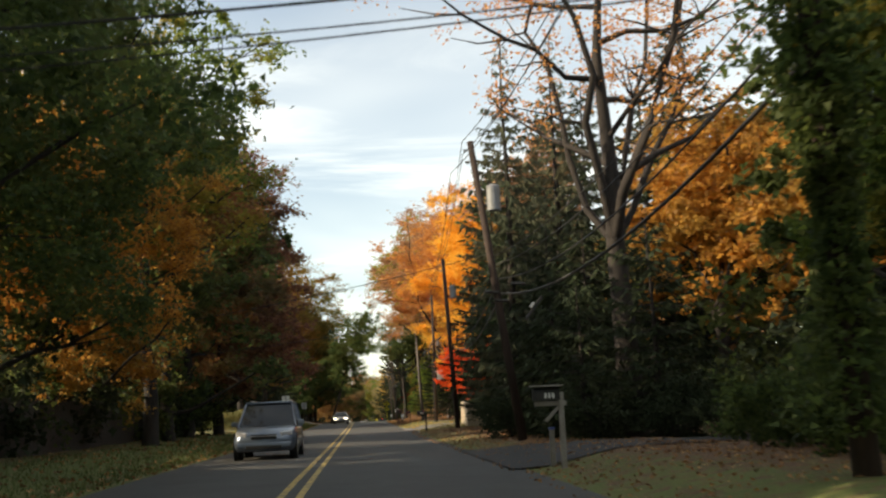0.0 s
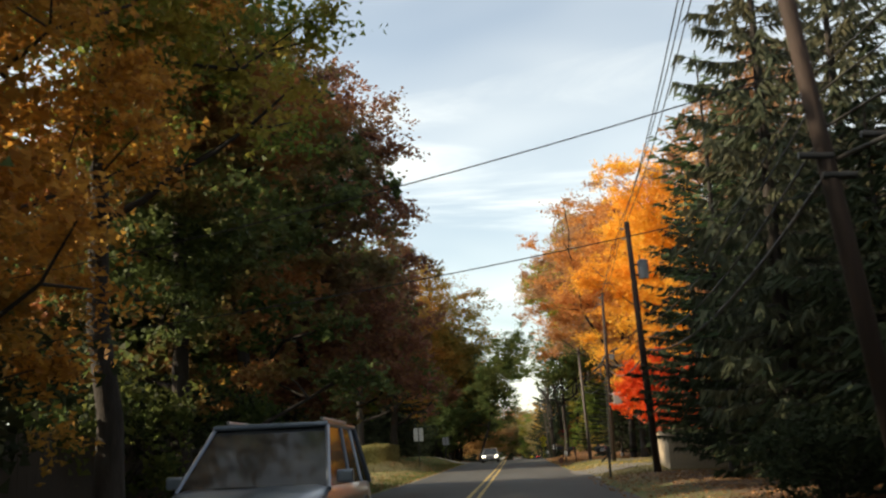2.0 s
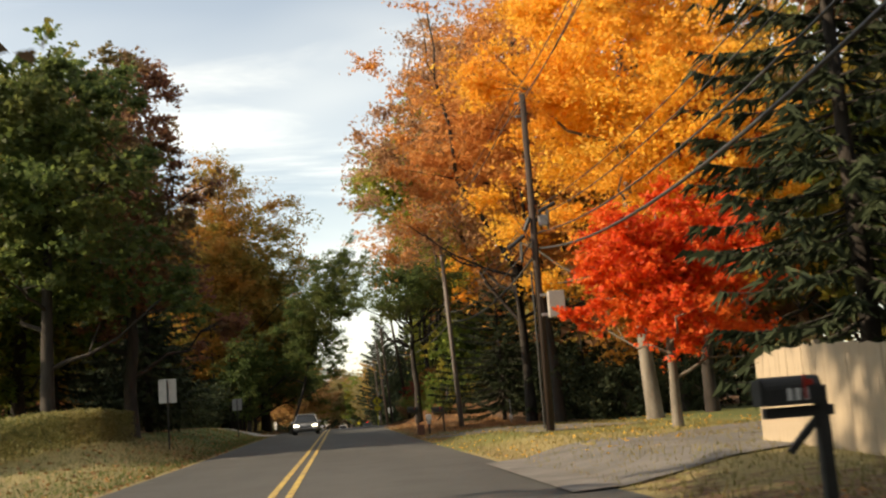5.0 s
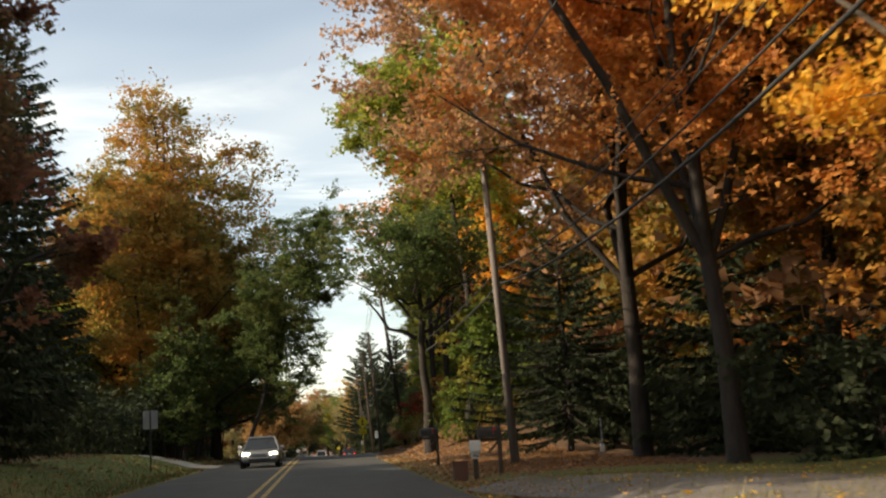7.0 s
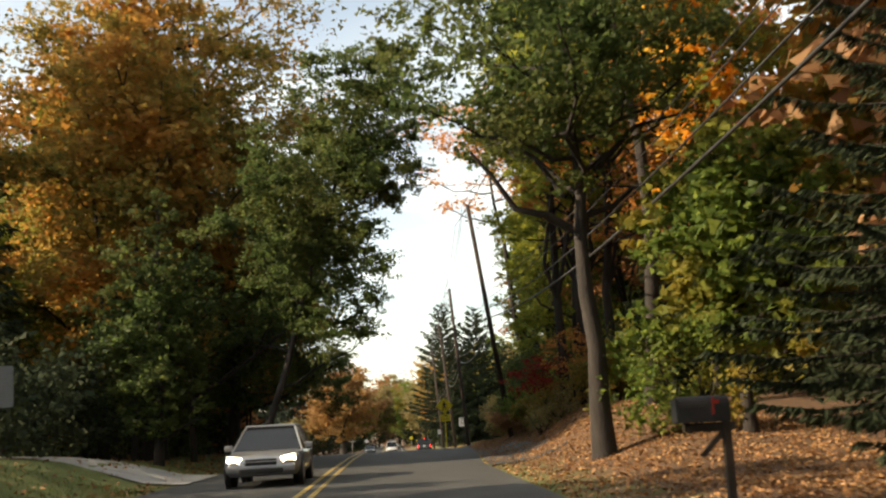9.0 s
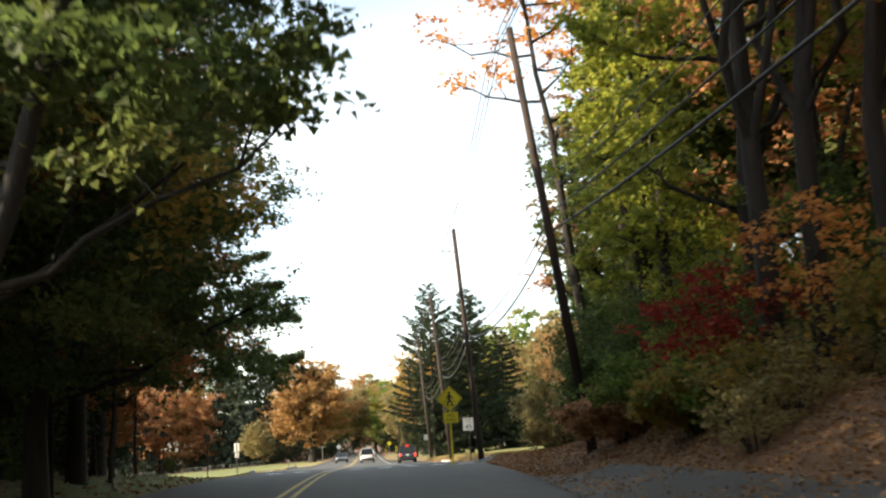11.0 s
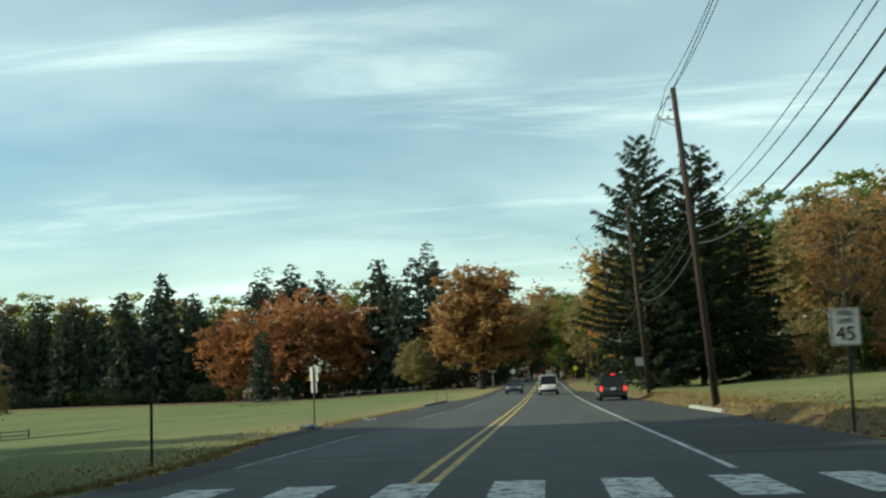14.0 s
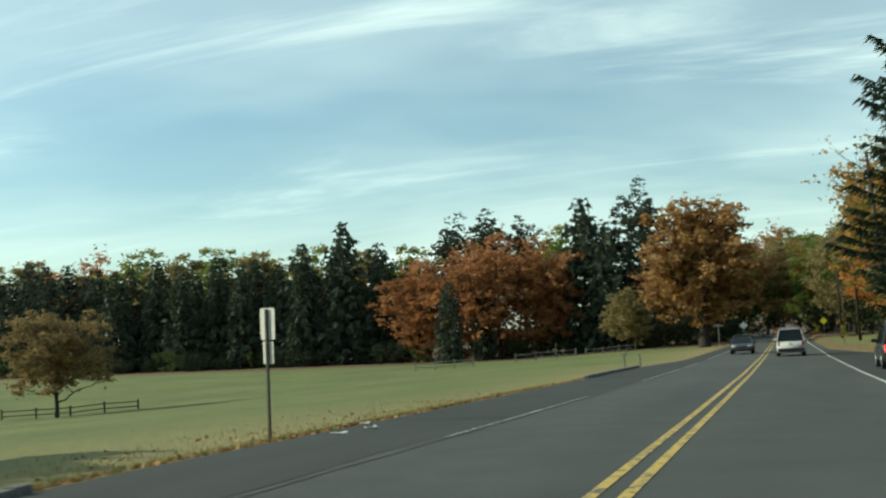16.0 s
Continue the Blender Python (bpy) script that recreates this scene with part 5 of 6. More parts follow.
def utility_pole(label, base, top, r=0.16, wood=POLE_WOOD, arm=False, cans=(), group="utility poles"):
    """A leaning wooden pole; cans: (height above the base, radius, height, side)."""
    b, t = Vector(base), Vector(top)
    p = thing("utility_pole", label, "utility pole", Matrix.Translation(b), group)
    d = t - b
    bm = bmesh.new()
    rod(bm, (d * (-0.4 / d.z)), d, r, r * 0.68, 14)
    part("shaft", bm, wood, p, smooth=True)
    u = d.normalized()
    for k, z in enumerate((0.97, 0.93)):
        bm = bmesh.new()
        c = d * z
        rod(bm, c + Vector((-r * 0.8, 0, 0)), c + Vector((-r * 0.8 - 0.16, 0, 0)), 0.035, 0.05, 8)
        part("insulator", bm, GREY_PAINT, p)
    if arm:
        bm = bmesh.new()
        c = d * 0.9
        rod(bm, c, c + Vector((-0.75, 0, 0.02)), 0.03, 0.03, 8)
        rod(bm, c + Vector((0, 0, -0.35)), c + Vector((-0.6, 0, 0)), 0.02, 0.02, 6)
        a = part("bracket_arm", bm, STEEL, p)
        for q in (-0.35, -0.72):
            bm = bmesh.new()
            rod(bm, c + Vector((q, 0, 0.0)), c + Vector((q, 0, 0.16)), 0.04, 0.05, 8)
            part("insulator", bm, GREY_PAINT, a)
    for z, rad, h, side in cans:
        c = d * (z / d.z) + Vector((side * (r + rad + 0.06), -0.05, 0))
        bm = bmesh.new()
        rod(bm, c - Vector((0, 0, h / 2)), c + Vector((0, 0, h / 2)), rad, rad, 20)
        rod(bm, c + Vector((0, 0, h / 2)), c + Vector((0, 0, h / 2 + 0.06)), rad * 1.05, rad * 0.6, 20)
        can = part("transformer", bm, GREY_PAINT, p, "grey cylindrical transformer", smooth=False)
        for q in (-0.12, 0.12):
            part("bushing", rod(bmesh.new(), c + Vector((q, 0, h / 2)), c + Vector((q, 0, h / 2 + 0.26)), 0.03, 0.02, 8), DARK_METAL, can)
        for q in (0.3, -0.3):
            part("bracket", boxes(((rad + 0.1, 0.08, 0.08), c + Vector((-side * rad, 0, h * q)))), DARK_METAL, can)
    return p


POLES = {}


def add_pole(key, label, base, top, **kw):
    g = on_ground(base[0], base[1], 0.0)
    POLES[key] = (g, Vector(top))
    return utility_pole(label, g, top, **kw)


add_pole("a", "dark leaning wooden utility pole at the roadside", (5.2, 50.6), (4.9, 50.6, 10.6))
POLE_A = bpy.data.objects["utility_pole"]
_r = np.random.default_rng(77)
_k = 9000
_z = _r.uniform(0.02, 1, _k) ** 0.8 * 10.2
_a = _r.uniform(0, 6.283, _k)
_d = 0.16 + np.abs(_r.normal(size=_k)) * (0.22 + 0.16 * np.sin(_z * 1.3 + 1.0))
child("climbing_ivy", mesh_of("climbing_ivy", *leaves(_r, np.stack([np.cos(_a) * _d - 0.03 * _z, np.sin(_a) * _d, _z], 1), 0.12), LEAF["dark_green"]), POLE_A, "dark green climbing leaves")
p_b = add_pole("b", "leaning wooden pole with a grey transformer", (5.1, 76.5), (3.8, 76.5, 10.7), cans=((8.3, 0.24, 0.85, 1),))
add_pole("c", "dark wooden pole with a small grey transformer", (5.58, 107.8), (5.12, 107.9, 11.0), cans=((8.35, 0.22, 0.75, 1),))

part("riser_guard", boxes(((0.10, 0.09, 0.95), (0.62, -0.06, 4.45), (0, 38, 0)), bevel=0.02), DARK_METAL, p_b, "dark slanting cable guard")
part("tag", boxes(((0.09, 0.012, 0.22), (0.55, -0.12, 4.55), (0, 38, 0))), SIGN_WHITE, p_b, "white tag")
for dx, dz in ((-0.75, 5.02), (0.15, 5.28), (-0.45, 4.72)):
    part("splice_case", rod(bmesh.new(), (dx - 0.28, -0.1, dz + 0.03), (dx + 0.2, -0.1, dz), 0.055, 0.055, 10), BLACK_TRIM, p_b, "black cable splice case")
p_d = add_pole("d", "brown wooden pole carrying a pale equipment box", (5.92, 132.0), (5.93, 132.0, 11.4), r=0.135)

add_pole("e", "weathered grey wooden pole among trees", (6.4, 161.4), (5.85, 161.4, 13.2), wood=GREY_POLE, r=0.15)
add_pole("f", "leaning wooden pole beside a wood", (6.55, 210.3), (5.0, 210.3, 13.9), r=0.15)
add_pole("g", "leaning dark wooden pole beside road signs", (6.1, 236.6), (5.3, 236.4, 12.75), arm=True, r=0.15)
add_pole("h", "leaning brown wooden pole on a kerbside lawn", (6.82, 266.8), (5.78, 266.2, 13.0), arm=True, r=0.16)
add_pole("i", "wooden pole beside a tall spruce", (7.1, 299.0), (6.25, 299.0, 12.7), arm=True, r=0.15)
add_pole("j", "distant wooden pole by the road", (7.1, 331), (6.2, 331, 12.9), r=0.15)
add_pole("k", "distant wooden pole in front of trees", (6.8, 362), (6.6, 362, 11.9), r=0.15)
add_pole("l", "far wooden pole at the road's end", (6.6, 392), (6.4, 392, 11.8), r=0.15)
# equipment on the brown pole
bx = Vector((6.12, 131.8, 4.68)) - POLES["d"][0]
part("equipment_box", boxes(((0.50, 0.30, 0.80), bx + Vector((0.27, 0, 0))), bevel=0.02), PALE_PAINT, p_d, "pale grey equipment box")
for q in (0.3, -0.3):
    part("bracket", boxes(((0.3, 0.06, 0.08), bx + Vector((-0.05, 0, q)))), STEEL, p_d)
part("conduit", rod(bmesh.new(), (-0.19, -0.05, 0.1), (-0.19, -0.05, 4.9), 0.03, 0.03, 8), DARK_METAL, p_d, "dark conduit")
for q, zz in ((-0.45, 5.5), (0.45, 6.5)):
    lp = Bag()
    a = np.linspace(0, 2 * np.pi, 17)
    lp.add(*tube(np.stack([q + 0.0 * a, 0.12 * np.cos(a) - 0.1, zz + 0.32 * np.sin(a)], 1), 0.035, 6))
    child("cable_loop", lp.mesh("cable_loop", CABLE, True), p_d, "black cable slack loop")


for a_, b_ in (((-0.85, -0.12, 5.62), (-0.32, -0.1, 6.0)), ((0.2, -0.1, 6.72), (0.72, -0.12, 6.98)), ((-0.3, -0.12, 6.15), (-0.12, -0.12, 6.55))):
    part("splice_case", rod(bmesh.new(), a_, b_, 0.065, 0.065, 10), BLACK_TRIM, p_d, "black cable splice case")
part("junction_box", boxes(((0.26, 0.2, 0.34), (0.3, -0.05, 6.45)), bevel=0.03), GREY_PAINT, p_d, "grey junction box")


def wire(name, label, a, b, sag, r, group):
    t = np.linspace(0, 1, 14)[:, None]
    p = np.array(a)[None] * (1 - t) + np.array(b)[None] * t
    p[:, 2] -= (4 * sag * t * (1 - t))[:, 0]
    v, f = tube(p, r, 5)
    return tagged(new(name, mesh_of(name, v, f, CABLE, True)), label, "wire", group)


order = "abcdefghijkl"
RISE = {"a": 0.0, "b": 0.0, "c": 0.0, "d": 0.6, "e": 1.0, "f": 1.3}
for k0, k1 in zip(order, order[1:]):
    (b0, t0), (b1, t1) = POLES[k0], POLES[k1]
    L = (t1 - t0).length
    for dx, dz in ((-0.28, 0.0), (-0.28, -0.45), (-0.72, -1.1)):
        wire("power_line", "thin dark power line strung between poles", t0 + Vector((dx, 0, dz)), t1 + Vector((dx, 0, dz)), 0.5 + 0.006 * L, 0.014, "power lines")
    at = lambda b, t, z: b + (t - b) * (z / (t - b).z)
    for z, rr, sg in ((5.0, 0.035, 0.95), (5.5, 0.022, 0.85), (6.0, 0.014, 0.7), (6.3, 0.012, 0.6)):
        zz0, zz1 = z + RISE.get(k0, 1.4), z + RISE.get(k1, 1.4)
        wire("telephone_cable", "dark telephone cable sagging between poles", at(b0, t0, zz0) + Vector((0.16, 0, 0)), at(b1, t1, zz1) + Vector((0.16, 0, 0)), sg * (0.7 if k1 in RISE and RISE[k1] else 0.9), rr, "telephone cables")
# service wires across the road
SW = "dark service wire crossing above the road"
wire("service_wire", SW, (4.35, 76.5, 6.75), (-12, 79.5, 4.45), 0.3, 0.011, "service wires")
wire("service_wire", SW, (4.6, 76.6, 4.95), (-12, 79.5, 3.5), 0.3, 0.009, "service wires")
wire("service_wire", SW, (4.75, 50.0, 6.25), (-9, 50.2, 5.3), 0.15, 0.018, "service wires")
wire("service_wire", SW, (4.75, 50.0, 5.95), (-9, 50.2, 5.0), 0.15, 0.011, "service wires")
wire("service_wire", SW, (4.75, 50.0, 5.9), (-9, 50.4, 4.85), 0.15, 0.011, "service wires")

# ---- signs and roadside things ----


def text_mesh(body, size, mat, parent, at, name="lettering"):
    cu = bpy.data.curves.new(name, "FONT")
    cu.body, cu.size, cu.align_x, cu.align_y, cu.extrude = body, size, "CENTER", "CENTER", 0.002
    tmp = bpy.data.objects.new("tmp", cu)
    me = bpy.data.meshes.new_from_object(tmp)
    bpy.data.objects.remove(tmp)
    me.materials.clear()
    me.materials.append(mat)
    ob = new(name, me)
    ob.parent = parent
    ob.matrix_local = pose(*at, 90, 0, 0)
    return ob


def post_sign(name, label, x, y, post_h, mat, w=0.05, turn=0.0, lean=0.0, group=""):
    t = thing(name, label, "road sign", Matrix.Translation(on_ground(x, y, 0)) @ pose(0, 0, 0, 0, lean, turn), group)
    part("post", boxes(((w, w * 0.7, post_h + 0.3), (0, 0.03, post_h / 2 - 0.15)), bevel=0.006), mat, t)
    return t


def plate(w, h, at, rot=0.0, r=0.05, thick=0.006):
    """A rounded sign plate facing the camera's way."""
    bm = bmesh.new()
    pts = []
    for cx, cz, a0 in ((w / 2 - r, h / 2 - r, 0), (-w / 2 + r, h / 2 - r, 90), (-w / 2 + r, -h / 2 + r, 180), (w / 2 - r, -h / 2 + r, 270)):
        for k in range(4):
            a = radians(a0 + 30 * k)
            pts.append((cx + r * math.cos(a), cz + r * math.sin(a)))
    c, s = math.cos(radians(rot)), math.sin(radians(rot))
    vs = [bm.verts.new((at[0] + c * x - s * z, at[1], at[2] + s * x + c * z)) for x, z in pts]
    f = bm.faces.new(vs)
    ex = bmesh.ops.extrude_face_region(bm, geom=[f])
    bmesh.ops.translate(bm, verts=[v for v in ex["geom"] if isinstance(v, bmesh.types.BMVert)], vec=(0, thick, 0))
    bmesh.ops.recalc_face_normals(bm, faces=bm.faces)
    return bm


# yellow crossing sign
ps = post_sign("crossing_sign", "yellow diamond pedestrian warning sign with lettered plaque", 4.08, 229.3, 2.35, SIGN_YELLOW, 0.08)
zc = 3.78 - float(ground_z(4.08, 229.3))
dp = part("diamond_plate", plate(0.82, 0.82, (0, -0.02, zc), 45, 0.05), SIGN_YELLOW, ps, "yellow diamond plate")
fr = bmesh.new()
for q in range(4):
    box(fr, (0.72, 0.003, 0.014), (0.365 * math.sin(radians(45 + 90 * q)), -0.022, zc + 0.365 * math.cos(radians(45 + 90 * q))), (0, 45 + 90 * q, 0))
part("border", fr, SIGN_BLACK, dp)
sy = bmesh.new()
rod(sy, (-0.02, -0.021, zc + 0.27), (-0.02, -0.026, zc + 0.27), 0.055, 0.055, 14)
for s_, a_ in (((0.13, 0.004, 0.26), (-0.01, -0.023, zc + 0.08, 8)), ((0.07, 0.004, 0.30), (0.06, -0.023, zc - 0.15, -24)), ((0.07, 0.004, 0.30), (-0.07, -0.023, zc - 0.15, 20)), ((0.05, 0.004, 0.22), (0.11, -0.023, zc + 0.06, -40)), ((0.05, 0.004, 0.22), (-0.10, -0.023, zc + 0.08, 30)), ((0.72, 0.003, 0.022), (0, -0.022, zc - 0.12, 0)), ((0.42, 0.003, 0.022), (0, -0.022, zc - 0.30, 0))):
    box(sy, s_, a_[:3], (0, a_[3], 0))
part("symbol", sy, SIGN_BLACK, dp, "black walking symbol")
pl = part("plaque", plate(0.66, 0.48, (0.02, -0.02, zc - 0.83), 0, 0.03), SIGN_YELLOW, ps, "yellow rectangular plaque")
text_mesh("PED", 0.19, SIGN_BLACK, pl, (0.02, -0.024, zc - 0.74))
text_mesh("XING", 0.19, SIGN_BLACK, pl, (0.02, -0.024, zc - 0.93))
# speed limit
sl = post_sign("speed_limit_sign", "white speed limit sign on a dark steel post", 6.3, 244.8, 2.3, DARK_METAL, 0.06)
zs = 2.75 - float(ground_z(6.3, 244.8))
pp = part("plate", plate(0.61, 0.76, (-0.05, -0.02, zs), 0, 0.04), SIGN_WHITE, sl, "white rectangular plate")
text_mesh("SPEED", 0.13, SIGN_BLACK, pp, (-0.05, -0.024, zs + 0.27))
text_mesh("LIMIT", 0.13, SIGN_BLACK, pp, (-0.05, -0.024, zs + 0.12))
text_mesh("45", 0.40, SIGN_BLACK, pp, (-0.05, -0.024, zs - 0.15))
bd = bmesh.new()
for s_, a_ in (((0.57, 0.003, 0.012), (-0.05, -0.022, zs + 0.355)), ((0.57, 0.003, 0.012), (-0.05, -0.022, zs - 0.355)), ((0.012, 0.003, 0.70), (-0.33, -0.022, zs)), ((0.012, 0.003, 0.70), (0.23, -0.022, zs))):
    box(bd, s_, a_)
part("border", bd, SIGN_BLACK, pp)


def back_sign(label, x, y, zc_world, w, h, second=None, post=DARK_METAL, dark=False, group="signs seen from behind", turn=0.0, tilt=0.0, finish=SIGN_BACK):
    g = float(ground_z(x, y))
    zz = zc_world - g
    t = post_sign("road_sign", label, x, y, zz + h / 2 - 0.02, post, 0.06, group=group, turn=turn)
    part("plate", plate(w, h, (0, 0.06, zz), tilt, 0.04), finish if not dark else DARK_METAL, t, "bare metal sign back" if not dark else "dark sign back")
    if second:
        part("lower_plate", plate(second[0], second[1], (0.0, 0.06, zz - h / 2 - second[1] / 2 - 0.03), 0, 0.03), finish, t, "smaller bare metal sign back")
    return t


back_sign("bare metal back of a road sign on a verge", -7.2, 144.5, 3.36, 0.70, 0.96)
# Grey enamel in place of bare metal: the shade is put into the finish.
back_sign("metal back of a road sign, greyed for the shade it stands in", -6.9, 172.5, 3.25, 0.61, 0.76, finish=GREY_PAINT)
back_sign("two stacked pale metal sign backs on a dark post", -9.92, 270.1, 2.13, 0.44, 0.64, (0.32, 0.46), turn=-24.0, finish=SIGN_WHITE, post=BLACK_TRIM)
back_sign("dark back of a diamond sign on a post", -10.3, 239.6, 2.75, 0.7, 0.7, dark=True, tilt=45)
back_sign("narrow dark back of a sign on a thin post", -9.09, 247.4, 2.75, 0.30, 0.5, dark=True)


def mailbox(label, x, y, body_mat, post_mat, z=1.1, w=0.22, l=0.50, h=0.24, arm=0.35, turn=0.0, roof=False, bars=True, flag=True, group="mailboxes"):
    """A domed letter box on an arm of a wooden post, open end to the road."""
    t = thing("mailbox", label, "mailbox", Matrix.Translation(on_ground(x, y, 0)) @ pose(0, 0, 0, 0, 0, turn), group)
    part("post", boxes(((0.10, 0.10, z + 0.5), (0.22, 0, (z + 0.1) / 2 - 0.15)), bevel=0.012), post_mat, t)
    part("arm", boxes(((arm + 0.25, 0.09, 0.09), (0.02, 0, z - 0.06)), ((0.42, 0.06, 0.06), (0.06, 0, z - 0.24), (0, -45, 0)), bevel=0.008), post_mat, t)
    bm = bmesh.new()
    ring = []
    for k in range(11):
        a = math.pi * k / 10
        ring.append((w / 2 * math.cos(a), h * 0.55 + h * 0.45 * math.sin(a)))
    ring += [(-w / 2, 0), (w / 2, 0)]
    va = [bm.verts.new((-l / 2 - 0.05, p, z + q)) for p, q in ring]
    vb = [bm.verts.new((l / 2 - 0.05, p, z + q)) for p, q in ring]
    bm.faces.new(va)
    bm.faces.new(vb[::-1])
    for i in range(len(ring)):
        j = (i + 1) % len(ring)
        bm.faces.new((va[i], vb[i], vb[j], va[j]))
    bmesh.ops.recalc_face_normals(bm, faces=bm.faces)
    b = part("box", bm, body_mat, t)
    part("door", boxes(((0.02, w * 0.96, h * 0.9), (-l / 2 - 0.065, 0, z + h * 0.47)), bevel=0.006), body_mat, b)
    if flag:
        part("flag", boxes(((0.02, 0.02, 0.2), (0.05, -w / 2 - 0.015, z + h * 0.6)), ((0.08, 0.012, 0.05), (0.08, -w / 2 - 0.015, z + h * 0.75))), plain("flag_red", (0.4, 0.03, 0.02), 0.4), b, "red flag")
    if bars:
        part("number_bars", boxes(*[((0.045, 0.006, 0.10), (-0.08 + 0.07 * k, -w / 2 - 0.004, z + h * 0.36)) for k in range(3)]), SIGN_WHITE, b, "white number plates")
    if roof:
        part("roof_board", boxes(((l + 0.12, w + 0.16, 0.025), (-0.05, 0, z + h + 0.03)), bevel=0.004), post_mat, t)
    return t


mailbox("black mailbox with a small roof on a dark wooden post", 3.22, 59.5, DARK_METAL, GREY_WOOD, 1.3, 0.22, 0.47, 0.24, roof=True, flag=False)
t = thing("marker_post", "short grey wooden post with a blue cap by a mailbox", "post", Matrix.Translation(on_ground(3.42, 60.6, 0.14)))
part("stake", boxes(((0.10, 0.10, 1.0), (0, 0, 0.35)), bevel=0.01), GREY_WOOD, t)
part("cap", boxes(((0.12, 0.12, 0.05), (0, 0, 0.87)), bevel=0.01), plain("blue_cap", (0.06, 0.09, 0.25), 0.5), t, "blue cap")
mailbox("black mailbox on a dark post at a driveway", 3.4, 107.3, DARK_METAL, DARK_METAL, 1.05, 0.22, 0.5, 0.24)
mailbox("dark mailbox on a grey post above fallen leaves", 3.95, 164.4, DARK_METAL, DARK_WOOD, 1.05, 0.26, 0.6, 0.30, bars=False)
# white box on a dark post
t = thing("mailbox", "white plastic mailbox on a dark post", "mailbox", Matrix.Translation(on_ground(3.88, 152.6, 0)), "mailboxes")
part("post", boxes(((0.11, 0.11, 0.9), (0, 0, 0.1)), bevel=0.01), DARK_WOOD, t)
wb = part("box", boxes(((0.26, 0.40, 0.30), (0, 0, 0.80)), bevel=0.06), WHITE_PLASTIC, t)
part("door", boxes(((0.22, 0.03, 0.24), (0, -0.215, 0.80)), bevel=0.012), WHITE_PLASTIC, wb)
part("collar", boxes(((0.18, 0.18, 0.16), (0, 0, 0.57)), bevel=0.02), WHITE_PLASTIC, t)
for k in range(3):
    part("number_bar", boxes(((0.025, 0.005, 0.07), (-0.05 + 0.05 * k, -0.093, 0.57))), SIGN_BLACK, t)
mailbox("dark grey mailbox with a red flag on a post", 4.5, 153.9, DARK_METAL, DARK_WOOD, 0.95, 0.24, 0.55, 0.28, bars=False)
t = thing("utility_box", "small brown roadside utility box on leaf litter", "utility box", Matrix.Translation(on_ground(3.45, 152.3, 0)))
part("cabinet", boxes(((0.34, 0.3, 0.5), (0, 0, 0.2)), bevel=0.02), plain("brown_box", (0.10, 0.045, 0.03), 0.7), t)
part("lid", boxes(((0.38, 0.34, 0.05), (0, 0, 0.47)), bevel=0.012), plain("brown_lid", (0.12, 0.055, 0.035), 0.7), t)
t = thing("reflector_post", "slim white marker post under trees", "post", Matrix.Translation(on_ground(9.0, 160, 0)))
part("rod", rod(bmesh.new(), (0, 0, -0.2), (0, 0, 1.3), 0.025, 0.025, 8), GREY_PAINT, t)
part("reflector", boxes(((0.16, 0.05, 0.26), (0, 0, 0.35)), bevel=0.02), WHITE_PLASTIC, t)

# ---- fences, hedge ----


def board_fence(name, label, pts, h, mat, board=0.145, gap=0.006, picket=False):
    """Upright boards, posts and rails along a line of points."""
    run = thing(name, label, "fence")
    bm = boxes(((board, 0.022, h), (0, 0, h / 2 - 0.05)), bevel=0.004)
    me = bpy.data.meshes.new("board")
    bm.to_mesh(me)
    bm.free()
    me.materials.append(mat)
    rng = random.Random(5)
    for (x0, y0), (x1, y1) in zip(pts, pts[1:]):
        L = math.hypot(x1 - x0, y1 - y0)
        n = int(L / (board + gap))
        ang = math.degrees(math.atan2(y1 - y0, x1 - x0))
        for i in range(n):
            s = (i + 0.5) / n
            x, y = x0 + (x1 - x0) * s, y0 + (y1 - y0) * s
            ob = new("board", me)
            ob.parent = run
            ob.matrix_local = Matrix.Translation(on_ground(x, y, rng.uniform(0, 0.04))) @ pose(0, 0, 0, 0, rng.uniform(-0.5, 0.5), ang)
        for i in range(int(L / 2.4) + 1):
            s = min(1, i * 2.4 / L)
            x, y = x0 + (x1 - x0) * s, y0 + (y1 - y0) * s
            nx, ny = -(y1 - y0) / L * 0.07, (x1 - x0) / L * 0.07
            ob = part("fence_post", boxes(((0.09, 0.09, h + 0.2), (0, 0, h / 2 - 0.1)), bevel=0.008), mat, run)
            ob.matrix_local = Matrix.Translation(on_ground(x + nx, y + ny, 0))
    return run


board_fence("board_fence", "tall weathered pale board fence at a garden corner", [(6.6, 116.5), (6.5, 110.5), (12.5, 110.0), (19, 109.4)], 1.55, FENCE_WOOD)
board_fence("board_fence", "dark weathered board fence under trees", [(-10.2, 58), (-10.4, 88), (-10.6, 101)], 1.75, DARK_WOOD)


def rail_fence(label, pts, h, mat, name="rail_fence", span=2.6, group=""):
    run = thing(name, label, "fence", group=group)
    (x0, y0), (x1, y1) = pts
    L = math.hypot(x1 - x0, y1 - y0)
    n = max(1, int(L / span))
    P = [on_ground(x0 + (x1 - x0) * i / n, y0 + (y1 - y0) * i / n, 0) for i in range(n + 1)]
    for q in P:
        ob = part("fence_post", boxes(((0.12, 0.12, h + 0.3), (0, 0, h / 2 - 0.1)), bevel=0.015), mat, run)
        ob.matrix_local = Matrix.Translation(q)
    for a, b in zip(P, P[1:]):
        for z in (0.4, 0.85):
            v, f = tube(np.array([a + Vector((0, 0, h * z)), b + Vector((0, 0, h * z - 0.02))]), 0.05, 6)
            child("rail", mesh_of("rail", v, f, mat), run)
    return run


